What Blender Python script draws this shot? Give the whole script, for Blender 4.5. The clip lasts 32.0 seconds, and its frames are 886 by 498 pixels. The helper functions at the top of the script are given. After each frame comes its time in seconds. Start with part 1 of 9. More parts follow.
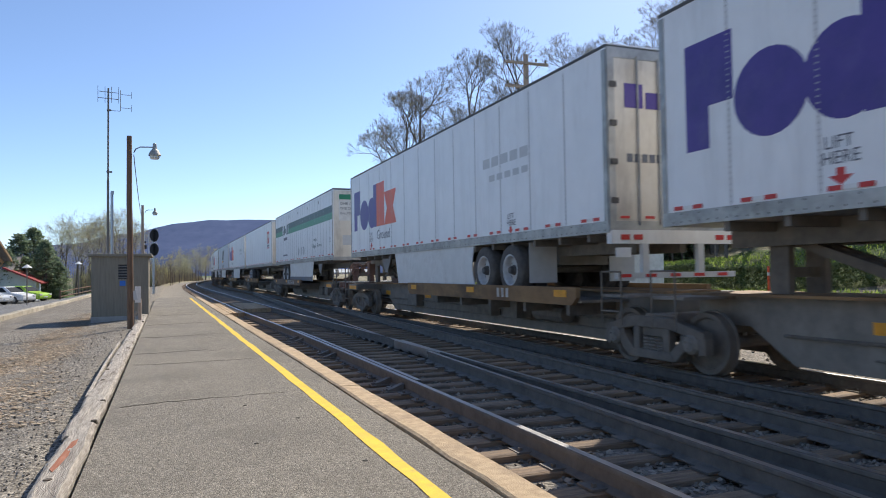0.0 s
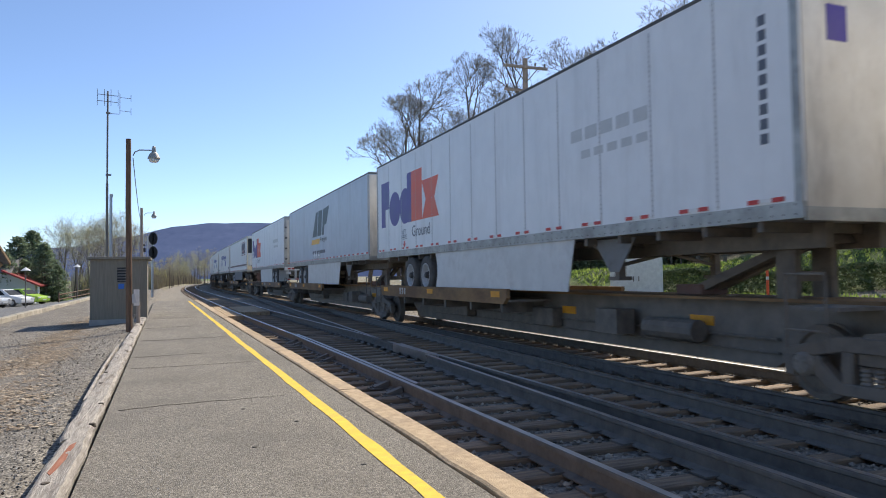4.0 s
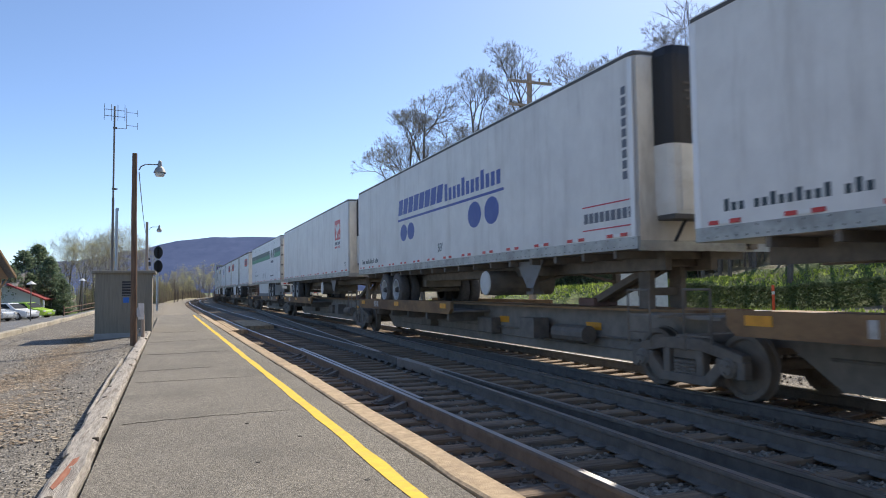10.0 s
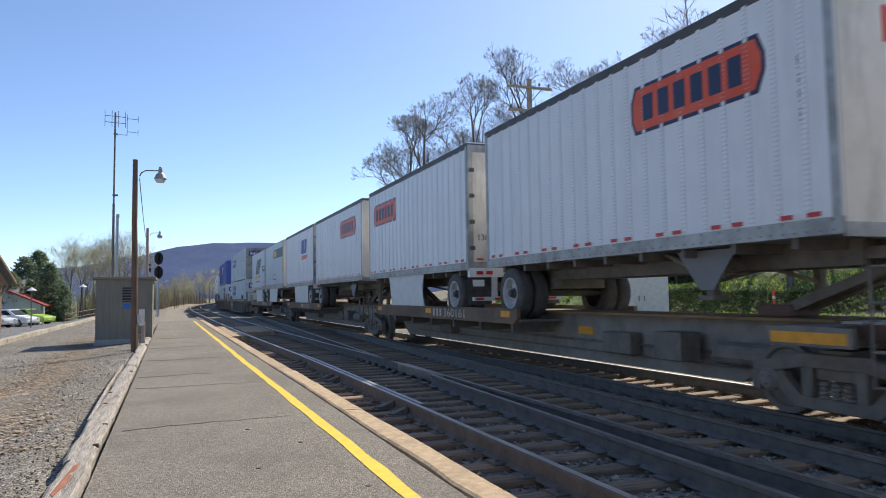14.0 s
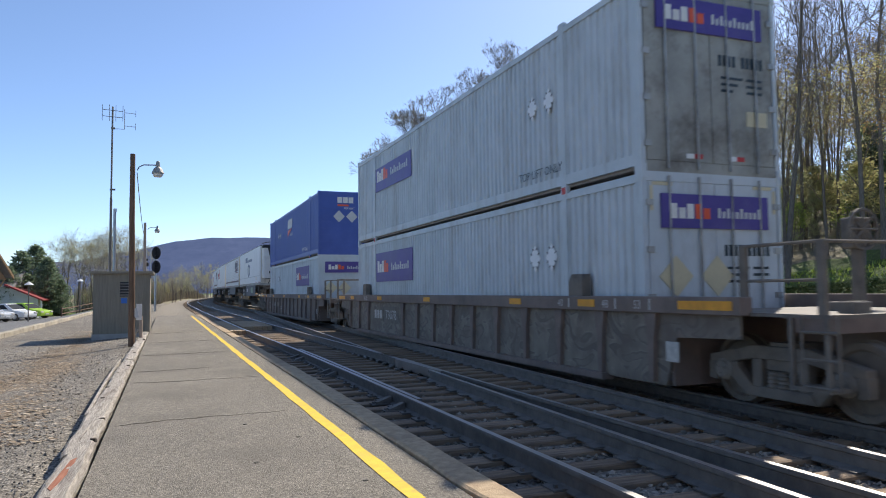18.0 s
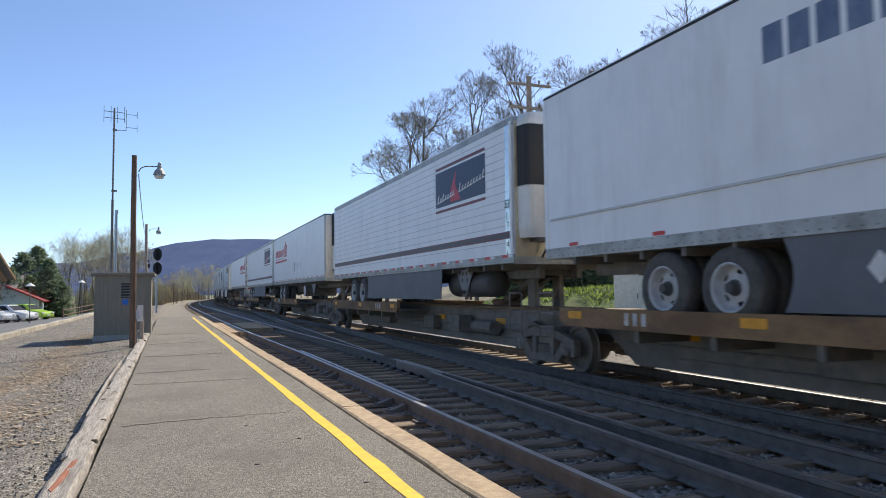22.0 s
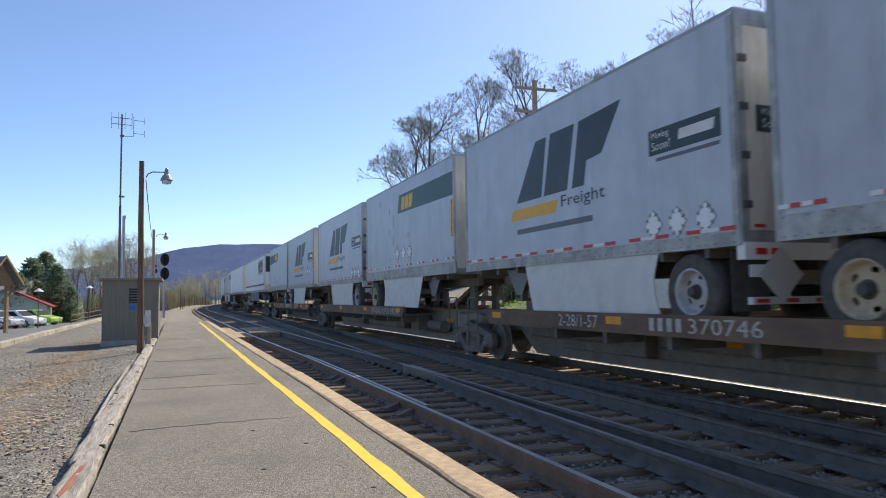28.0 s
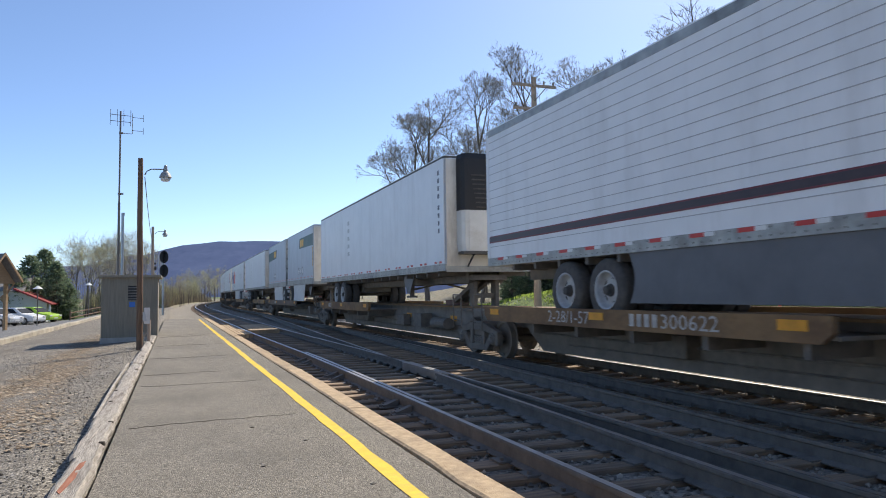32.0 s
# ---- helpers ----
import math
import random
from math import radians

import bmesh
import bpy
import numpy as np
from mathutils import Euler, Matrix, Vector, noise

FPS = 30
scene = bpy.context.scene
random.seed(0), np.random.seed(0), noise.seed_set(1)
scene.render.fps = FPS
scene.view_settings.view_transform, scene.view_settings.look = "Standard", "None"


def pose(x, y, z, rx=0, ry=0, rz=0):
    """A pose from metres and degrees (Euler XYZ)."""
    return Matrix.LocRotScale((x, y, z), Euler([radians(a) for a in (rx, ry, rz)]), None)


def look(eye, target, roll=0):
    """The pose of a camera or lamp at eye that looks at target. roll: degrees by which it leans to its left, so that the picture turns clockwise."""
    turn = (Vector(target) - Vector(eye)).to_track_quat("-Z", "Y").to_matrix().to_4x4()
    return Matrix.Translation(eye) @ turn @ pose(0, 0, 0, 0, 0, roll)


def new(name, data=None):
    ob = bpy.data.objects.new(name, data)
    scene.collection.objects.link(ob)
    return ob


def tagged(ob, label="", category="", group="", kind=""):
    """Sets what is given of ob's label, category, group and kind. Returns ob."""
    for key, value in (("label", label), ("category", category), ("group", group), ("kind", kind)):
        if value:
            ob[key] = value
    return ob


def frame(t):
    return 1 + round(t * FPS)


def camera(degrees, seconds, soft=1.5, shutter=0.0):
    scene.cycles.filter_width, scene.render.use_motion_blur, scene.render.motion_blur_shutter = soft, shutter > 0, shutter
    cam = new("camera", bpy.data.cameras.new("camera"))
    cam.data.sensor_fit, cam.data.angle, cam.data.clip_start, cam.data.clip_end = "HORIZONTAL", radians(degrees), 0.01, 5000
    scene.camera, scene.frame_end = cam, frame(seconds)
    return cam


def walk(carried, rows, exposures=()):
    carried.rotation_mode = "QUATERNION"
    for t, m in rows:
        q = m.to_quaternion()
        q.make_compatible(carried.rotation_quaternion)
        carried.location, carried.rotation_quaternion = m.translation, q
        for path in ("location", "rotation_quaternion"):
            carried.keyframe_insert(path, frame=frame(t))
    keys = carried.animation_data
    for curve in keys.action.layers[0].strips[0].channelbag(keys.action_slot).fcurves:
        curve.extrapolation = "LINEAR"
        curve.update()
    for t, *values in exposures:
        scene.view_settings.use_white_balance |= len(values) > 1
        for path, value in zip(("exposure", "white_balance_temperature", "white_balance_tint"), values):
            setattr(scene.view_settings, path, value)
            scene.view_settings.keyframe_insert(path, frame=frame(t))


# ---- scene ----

# ============ camera: hand-held on the platform, 1.25 m above it ============
LENS = 64.46
EYE = Vector((0.0, 0.0, 1.25))


def aim(yaw, pitch, roll):
    """A view from EYE: degrees to the right of the track's line, up, and of lean."""
    a, b = radians(yaw), radians(pitch)
    way = Vector((math.sin(a) * math.cos(b), math.cos(a) * math.cos(b), math.sin(b)))
    return look(EYE, EYE + way * 10, roll)


cam = camera(LENS, 32.0, soft=1.0, shutter=0.12)
walk(cam, [(t, aim(a, b, c)) for t, a, b, c in (
    (0, 21.46, 1.85, -0.88), (0.5, 21.45, 1.88, -0.91), (1, 21.41, 1.88, -0.86), (1.5, 21.40, 1.89, -0.85),
    (2, 21.41, 1.93, -0.94), (2.5, 21.46, 1.99, -0.91), (3, 21.50, 2.04, -0.81), (3.5, 21.55, 2.07, -0.78),
    (5.5, 21.43, 2.38, -0.79), (6, 21.39, 2.42, -0.78), (6.5, 21.39, 2.53, -0.82), (7, 21.34, 2.69, -0.85),
    (7.5, 21.24, 2.85, -0.80), (8, 21.23, 2.96, -0.80), (8.5, 21.25, 3.05, -0.84), (9, 21.28, 3.15, -0.78),
    (9.5, 21.27, 3.26, -0.72), (10, 21.20, 3.30, -0.70), (10.5, 21.18, 3.37, -0.74), (11, 21.17, 3.46, -0.77),
    (11.5, 21.14, 3.56, -0.74), (12, 21.10, 3.65, -0.72), (12.5, 21.12, 3.67, -0.74), (13, 21.16, 3.64, -0.77),
    (13.5, 21.17, 3.67, -0.81), (14, 21.17, 3.73, -0.85), (14.5, 21.16, 3.75, -0.87), (16.5, 21.24, 3.08, -0.74),
    (17, 21.27, 3.16, -0.73), (17.5, 21.30, 3.27, -0.71), (18, 21.34, 3.35, -0.70), (18.5, 21.37, 3.37, -0.72),
    (19, 21.45, 3.41, -0.72), (19.5, 21.57, 3.43, -0.69), (20, 21.58, 3.41, -0.66), (20.5, 21.44, 3.37, -0.61),
    (21, 21.34, 3.36, -0.54), (21.5, 21.20, 3.42, -0.55), (22, 21.25, 3.49, -0.63), (22.5, 21.37, 3.63, -0.70),
    (23, 21.46, 3.74, -0.74), (23.5, 21.43, 3.77, -0.77), (24, 21.36, 3.78, -0.79), (24.5, 21.31, 3.76, -0.73),
    (25, 21.25, 3.68, -0.64), (25.5, 21.13, 3.65, -0.61), (27.5, 20.78, 3.87, -0.73), (28, 20.74, 3.85, -0.79),
    (28.5, 20.70, 3.78, -0.80), (29, 20.69, 3.73, -0.77), (29.5, 20.70, 3.69, -0.82), (30, 20.76, 3.70, -0.87),
    (30.5, 20.81, 3.70, -0.84), (31, 20.85, 3.67, -0.80), (31.5, 20.82, 3.64, -0.82), (32, 20.80, 3.60, -0.85),
)])

# ============ light: clear spring afternoon, sun ahead to the right ============
TO_SUN = Vector((0.797, 0.70, 1.0)).normalized()
world = bpy.data.worlds.new("sky")
scene.world = world
world.use_nodes = True
wn = world.node_tree
wn.nodes.clear()
sky = wn.nodes.new("ShaderNodeTexSky")
sky.sky_type = "NISHITA"
sky.sun_disc = False
sky.sun_elevation = math.asin(TO_SUN.z)
sky.sun_rotation = math.atan2(TO_SUN.x, TO_SUN.y)
sky.altitude = 1000
sky.air_density = 0.75
sky.dust_density = 0.9
sky.ozone_density = 3.6
wbg = wn.nodes.new("ShaderNodeBackground")
wbg.inputs["Strength"].default_value = 0.112
wout = wn.nodes.new("ShaderNodeOutputWorld")
haze = wn.nodes.new("ShaderNodeGamma")
haze.inputs["Gamma"].default_value = 1.0
wn.links.new(sky.outputs["Color"], haze.inputs["Color"])
wn.links.new(haze.outputs["Color"], wbg.inputs["Color"])
wn.links.new(wbg.outputs["Background"], wout.inputs["Surface"])

sun = bpy.data.lights.new("sun", "SUN")
sun.energy = 3.35
sun.angle = radians(0.55)
sun.color = (1.0, 0.92, 0.80)
sun_ob = new("sun", sun)
sun_ob.matrix_world = look(TO_SUN * 200, (0, 0, 0))
scene.view_settings.exposure = 0.8

# ============ building helpers ============
RAIL_Z = -0.14          # top of rail; the platform is z = 0
MAIN_X = 7.6            # centre line of the train's track
SINK = 0.07             # the train's track lies a little lower than the near one
BEND_AT, BEND_R = 85.0, 1000.0
SPEED = 14.5036


class Shape:
    """Vertices and faces gathered for one mesh."""

    def __init__(self):
        self.v, self.f = [], []

    def quad(self, a, b, c, d):
        n = len(self.v)
        self.v += [a, b, c, d]
        self.f.append((n, n + 1, n + 2, n + 3))
        return self

    def box(self, x0, x1, y0, y1, z0, z1):
        n = len(self.v)
        self.v += [(x, y, z) for z in (z0, z1) for y in (y0, y1) for x in (x0, x1)]
        for q in ((0, 2, 3, 1), (4, 5, 7, 6), (0, 1, 5, 4), (2, 6, 7, 3), (0, 4, 6, 2), (1, 3, 7, 5)):
            self.f.append(tuple(n + i for i in q))
        return self

    def prism(self, outline, axis, a, b):
        """An outline of (p, q) pairs pushed along an axis from a to b. The pair is the two other axes in cyclic order."""
        n, k = len(self.v), len(outline)
        for h in (a, b):
            for p, q in outline:
                self.v.append({"x": (h, p, q), "y": (q, h, p), "z": (p, q, h)}[axis])
        self.f.append(tuple(n + i for i in reversed(range(k))))
        self.f.append(tuple(n + k + i for i in range(k)))
        for i in range(k):
            j = (i + 1) % k
            self.f.append((n + i, n + j, n + k + j, n + k + i))
        return self

    def tube(self, p, q, r0, r1=None, sides=8, caps=True):
        p, q = Vector(p), Vector(q)
        r1 = r0 if r1 is None else r1
        w = (q - p).normalized() if (q - p).length > 1e-6 else Vector((0, 0, 1))
        u = w.orthogonal().normalized()
        t = w.cross(u)
        n = len(self.v)
        for c, r in ((p, r0), (q, r1)):
            for i in range(sides):
                a = 2 * math.pi * i / sides
                self.v.append(tuple(c + (u * math.cos(a) + t * math.sin(a)) * r))
        for i in range(sides):
            j = (i + 1) % sides
            self.f.append((n + i, n + j, n + sides + j, n + sides + i))
        if caps:
            self.f.append(tuple(n + i for i in reversed(range(sides))))
            self.f.append(tuple(n + sides + i for i in range(sides)))
        return self

    def pipe(self, points, radii, sides=8):
        """A bent tube with shared rings."""
        n = len(self.v)
        pts = [Vector(q) for q in points]
        for i, q in enumerate(pts):
            w = (pts[min(i + 1, len(pts) - 1)] - pts[max(i - 1, 0)]).normalized()
            u = w.cross(Vector((0.31, 0.95, 0.02))).normalized()
            t = w.cross(u)
            r = radii[i] if isinstance(radii, (list, tuple)) else radii
            for k in range(sides):
                a = 2 * math.pi * k / sides
                self.v.append(tuple(q + (u * math.cos(a) + t * math.sin(a)) * r))
        for i in range(len(pts) - 1):
            for k in range(sides):
                j = (k + 1) % sides
                self.f.append((n + i * sides + k, n + i * sides + j, n + (i + 1) * sides + j, n + (i + 1) * sides + k))
        self.f.append(tuple(n + k for k in reversed(range(sides))))
        self.f.append(tuple(n + (len(pts) - 1) * sides + k for k in range(sides)))
        return self

    def lathe(self, profile, axis="x", at=(0, 0, 0), sides=20):
        """Turn (along, radius) pairs round an axis."""
        n, k = len(self.v), len(profile)
        for i in range(sides):
            a = 2 * math.pi * i / sides
            for h, r in profile:
                c, s = r * math.cos(a), r * math.sin(a)
                p = {"x": (h, c, s), "y": (s, h, c), "z": (c, s, h)}[axis]
                self.v.append((p[0] + at[0], p[1] + at[1], p[2] + at[2]))
        for i in range(sides):
            j = (i + 1) % sides
            for m in range(k - 1):
                self.f.append((n + i * k + m, n + j * k + m, n + j * k + m + 1, n + i * k + m + 1))
        return self

    def mesh(self, name, bevel=0.0, smooth=False, segments=1):
        me = bpy.data.meshes.new(name)
        me.from_pydata(self.v, [], self.f)
        if bevel:
            bm = bmesh.new()
            bm.from_mesh(me)
            bmesh.ops.bevel(bm, geom=bm.edges[:], offset=bevel, segments=segments, affect="EDGES", clamp_overlap=True)
            bm.to_mesh(me)
            bm.free()
        if smooth:
            me.shade_smooth()
        me.validate()
        return me


def dressed(me, mat):
    if not me.materials:
        me.materials.append(mat)
    return me


def part(name, shape, mat, parent, label="", bevel=0.0, smooth=False, at=None, kind=""):
    """One mesh object under a thing or a part."""
    me = shape if isinstance(shape, bpy.types.Mesh) else shape.mesh(name, bevel, smooth)
    ob = new(name, dressed(me, mat))
    ob.parent = parent
    if at is not None:
        ob.matrix_basis = at if isinstance(at, Matrix) else Matrix.Translation(at)
    return tagged(ob, label, kind=kind)


def thing(name, label, category, group="", at=None, kind=""):
    ob = new(name)
    ob.empty_display_size = 0.2
    if at is not None:
        ob.matrix_basis = at
    return tagged(ob, label, category, group, kind)


def single(name, shape, mat, label, category="", group="", kind="", bevel=0.0, smooth=False, at=None):
    me = shape if isinstance(shape, bpy.types.Mesh) else shape.mesh(name, bevel, smooth)
    ob = new(name, dressed(me, mat))
    if at is not None:
        ob.matrix_basis = at
    return tagged(ob, label, category, group, kind)


def smooth01(a):
    a = min(1.0, max(0.0, a))
    return a * a * (3 - 2 * a)


def through_points(points, y):
    """A smooth curve through (y, x) points."""
    if y <= points[0][0]:
        return points[0][1]
    for (y0, x0), (y1, x1) in zip(points, points[1:]):
        if y <= y1:
            return x0 + (x1 - x0) * smooth01((y - y0) / (y1 - y0)) if abs(x1 - x0) < 1e-6 else x0 + (x1 - x0) * (y - y0) / (y1 - y0)
    return points[-1][1]


# ============ materials ============
def nodes_of(name):
    m = bpy.data.materials.new(name)
    m.use_nodes = True
    nt = m.node_tree
    return m, nt, nt.nodes["Principled BSDF"]


def surface(name, dark, light, scale=4.0, rough=0.6, metal=0.0, bump=0.15, fine=60.0, stretch=(1, 1, 1),
            stain=None, stain_scale=0.6, stain_amount=0.5, vary=0.0, bump_distance=0.004, spec=0.5, streaks=None):
    """A painted, worn or natural surface: two tones by noise, stains at a larger scale, fine relief."""
    m, nt, bsdf = nodes_of(name)
    N, L = nt.nodes.new, nt.links.new
    co = N("ShaderNodeTexCoord")
    mp = N("ShaderNodeMapping")
    mp.inputs["Scale"].default_value = stretch
    L(co.outputs["Object"], mp.inputs["Vector"])
    n1 = N("ShaderNodeTexNoise")
    n1.inputs["Scale"].default_value, n1.inputs["Detail"].default_value, n1.inputs["Roughness"].default_value = scale, 6, 0.65
    L(mp.outputs["Vector"], n1.inputs["Vector"])
    r1 = N("ShaderNodeValToRGB")
    r1.color_ramp.elements[0].position, r1.color_ramp.elements[1].position = 0.32, 0.68
    r1.color_ramp.elements[0].color, r1.color_ramp.elements[1].color = (*dark, 1), (*light, 1)
    L(n1.outputs["Fac"], r1.inputs["Fac"])
    colour = r1.outputs["Color"]
    n2 = N("ShaderNodeTexNoise")
    n2.inputs["Scale"].default_value, n2.inputs["Detail"].default_value = fine, 3
    L(mp.outputs["Vector"], n2.inputs["Vector"])
    if stain:
        n3 = N("ShaderNodeTexNoise")
        n3.inputs["Scale"].default_value, n3.inputs["Detail"].default_value, n3.inputs["Roughness"].default_value = stain_scale, 8, 0.7
        if streaks:
            ms = N("ShaderNodeMapping")
            ms.inputs["Scale"].default_value = streaks
            L(co.outputs["Object"], ms.inputs["Vector"])
            L(ms.outputs["Vector"], n3.inputs["Vector"])
        else:
            L(mp.outputs["Vector"], n3.inputs["Vector"])
        r3 = N("ShaderNodeValToRGB")
        r3.color_ramp.elements[0].position, r3.color_ramp.elements[1].position = 0.5, 0.72
        r3.color_ramp.elements[0].color, r3.color_ramp.elements[1].color = (0, 0, 0, 1), (stain_amount,) * 3 + (1,)
        L(n3.outputs["Fac"], r3.inputs["Fac"])
        mx = N("ShaderNodeMix")
        mx.data_type = "RGBA"
        mx.inputs["B"].default_value = (*stain, 1)
        L(r3.outputs["Color"], mx.inputs["Factor"])
        L(colour, mx.inputs["A"])
        colour = mx.outputs["Result"]
    if vary:
        oi = N("ShaderNodeObjectInfo")
        mr = N("ShaderNodeMapRange")
        mr.inputs["To Min"].default_value, mr.inputs["To Max"].default_value = 1 - vary, 1 + vary
        L(oi.outputs["Random"], mr.inputs["Value"])
        hv = N("ShaderNodeHueSaturation")
        L(mr.outputs["Result"], hv.inputs["Value"])
        L(colour, hv.inputs["Color"])
        colour = hv.outputs["Color"]
    L(colour, bsdf.inputs["Base Color"])
    bsdf.inputs["Metallic"].default_value = metal
    bsdf.inputs["Specular IOR Level"].default_value = spec
    rr = N("ShaderNodeMapRange")
    rr.inputs["To Min"].default_value, rr.inputs["To Max"].default_value = max(0.02, rough - 0.12), min(1, rough + 0.12)
    L(n1.outputs["Fac"], rr.inputs["Value"])
    L(rr.outputs["Result"], bsdf.inputs["Roughness"])
    if bump:
        b = N("ShaderNodeBump")
        b.inputs["Strength"].default_value, b.inputs["Distance"].default_value = bump, bump_distance
        L(n2.outputs["Fac"], b.inputs["Height"])
        L(b.outputs["Normal"], bsdf.inputs["Normal"])
    return m


def pebbled(name, tones, scale=40.0, rough=0.9, bump=0.8, distance=0.02, patches=None, patch_scale=0.5, patch_amount=0.6):
    """Gravel, ballast or asphalt: cells of several tones with relief, and larger patches."""
    m, nt, bsdf = nodes_of(name)
    N, L = nt.nodes.new, nt.links.new
    co = N("ShaderNodeTexCoord")
    vo = N("ShaderNodeTexVoronoi")
    vo.inputs["Scale"].default_value = scale
    L(co.outputs["Object"], vo.inputs["Vector"])
    sep = N("ShaderNodeSeparateColor")
    L(vo.outputs["Color"], sep.inputs["Color"])
    ramp = N("ShaderNodeValToRGB")
    while len(ramp.color_ramp.elements) < len(tones):
        ramp.color_ramp.elements.new(0.5)
    for i, c in enumerate(tones):
        ramp.color_ramp.elements[i].position = i / (len(tones) - 1)
        ramp.color_ramp.elements[i].color = (*c, 1)
    L(sep.outputs["Red"], ramp.inputs["Fac"])
    colour = ramp.outputs["Color"]
    if patches:
        n3 = N("ShaderNodeTexNoise")
        n3.inputs["Scale"].default_value, n3.inputs["Detail"].default_value, n3.inputs["Roughness"].default_value = patch_scale, 8, 0.7
        L(co.outputs["Object"], n3.inputs["Vector"])
        r3 = N("ShaderNodeValToRGB")
        r3.color_ramp.elements[0].position, r3.color_ramp.elements[1].position = 0.45, 0.62
        r3.color_ramp.elements[0].color, r3.color_ramp.elements[1].color = (0, 0, 0, 1), (patch_amount,) * 3 + (1,)
        L(n3.outputs["Fac"], r3.inputs["Fac"])
        mx = N("ShaderNodeMix")
        mx.data_type = "RGBA"
        mx.inputs["B"].default_value = (*patches, 1)
        L(r3.outputs["Color"], mx.inputs["Factor"])
        L(colour, mx.inputs["A"])
        colour = mx.outputs["Result"]
    L(colour, bsdf.inputs["Base Color"])
    bsdf.inputs["Roughness"].default_value = rough
    bsdf.inputs["Specular IOR Level"].default_value = 0.25
    b = N("ShaderNodeBump")
    b.inputs["Strength"].default_value, b.inputs["Distance"].default_value = bump, distance
    L(vo.outputs["Distance"], b.inputs["Height"])
    b.invert = True
    L(b.outputs["Normal"], bsdf.inputs["Normal"])
    return m


def plain(name, colour, rough=0.5, metal=0.0, vary=0.06, scale=6.0, bump=0.05):
    d = tuple(c * (1 - vary) for c in colour)
    l = tuple(min(1, c * (1 + vary)) for c in colour)
    return surface(name, d, l, scale=scale, rough=rough, metal=metal, bump=bump)


M = {}
M["asphalt"] = pebbled("asphalt", [(0.075, 0.067, 0.056), (0.175, 0.156, 0.127), (0.24, 0.214, 0.173), (0.29, 0.26, 0.21), (0.5, 0.446, 0.366)], 140, 0.92, 1.0, 0.006, (0.15, 0.134, 0.112), 0.5, 0.5)
M["crack"] = surface("crack", (0.135, 0.12, 0.1), (0.19, 0.172, 0.142), 20, 0.95)
M["gravel"] = pebbled("gravel", [(0.05, 0.045, 0.039), (0.17, 0.153, 0.128), (0.26, 0.235, 0.196), (0.47, 0.42, 0.35)], 46, 0.95, 1.0, 0.014, (0.17, 0.148, 0.12), 0.35, 0.6)
M["ballast"] = pebbled("ballast", [(0.13, 0.118, 0.1), (0.22, 0.197, 0.165), (0.3, 0.268, 0.222), (0.42, 0.375, 0.31)], 22, 0.95, 1.0, 0.03, (0.19, 0.165, 0.135), 0.4, 0.6)
M["tie"] = surface("tie", (0.14, 0.10, 0.07), (0.38, 0.265, 0.165), 5.0, 0.9, bump=0.8, stretch=(0.4, 5, 5), fine=26, stain=(0.15, 0.13, 0.11), stain_scale=1.0, stain_amount=0.9, vary=0.3, bump_distance=0.012)
M["timber"] = surface("timber", (0.27, 0.235, 0.195), (0.58, 0.52, 0.44), 5.0, 0.9, bump=1.0, stretch=(9, 0.9, 9), fine=22, stain=(0.15, 0.12, 0.092), stain_scale=1.6, stain_amount=0.9, vary=0.12, bump_distance=0.02)
M["split"] = surface("split", (0.05, 0.04, 0.03), (0.12, 0.095, 0.07), 12, 0.95)
M["kerb_beam"] = surface("kerb_beam", (0.36, 0.255, 0.15), (0.55, 0.41, 0.255), 14.0, 0.95, bump=0.9, stretch=(1, 1, 1), fine=110, stain=(0.2, 0.15, 0.11), stain_scale=1.6, stain_amount=0.6, vary=0.1, bump_distance=0.008)
M["red_stain"] = surface("red_stain", (0.23, 0.07, 0.03), (0.4, 0.17, 0.1), 6, 0.9, stretch=(9, 0.7, 9))
M["yellow_line"] = surface("yellow_line", (0.70, 0.45, 0.02), (0.86, 0.58, 0.035), 8, 0.75, bump=0.5, fine=120, stain=(0.35, 0.28, 0.12), stain_scale=5, stain_amount=0.55)
M["rail_steel"] = surface("rail_steel", (0.112, 0.102, 0.088), (0.205, 0.182, 0.155), 6, 0.75, 0.1, bump=0.3)
M["rail_top"] = surface("rail_top", (0.42, 0.40, 0.38), (0.56, 0.54, 0.52), 6, 0.36, 0.9, bump=0.05, stretch=(8, 0.4, 1))
M["dry_brush"] = surface("dry_brush", (0.15, 0.13, 0.085), (0.30, 0.26, 0.17), 2.0, 0.95, bump=1.0, fine=20, stain=(0.16, 0.19, 0.055), stain_scale=0.35, stain_amount=0.7, bump_distance=0.08)
M["dark_iron"] = surface("dark_iron", (0.13, 0.117, 0.102), (0.23, 0.203, 0.172), 5, 0.75, 0.1, bump=0.3)
M["grass"] = surface("grass", (0.05, 0.085, 0.02), (0.16, 0.22, 0.05), 3.0, 0.95, bump=1.0, fine=30, stain=(0.16, 0.13, 0.07), stain_scale=0.25, stain_amount=0.7, bump_distance=0.06)


# ============ ground ============
TRACK1 = ((-700, 3.68), (16, 3.68), (28, 3.42), (45, 3.25), (60, 3.15), (85, 3.05))


def bend(y):
    """How far the tracks have swung to the right at a distance along them."""
    return 0.0 if y < BEND_AT else BEND_R - math.sqrt(max(1.0, BEND_R ** 2 - (y - BEND_AT) ** 2))


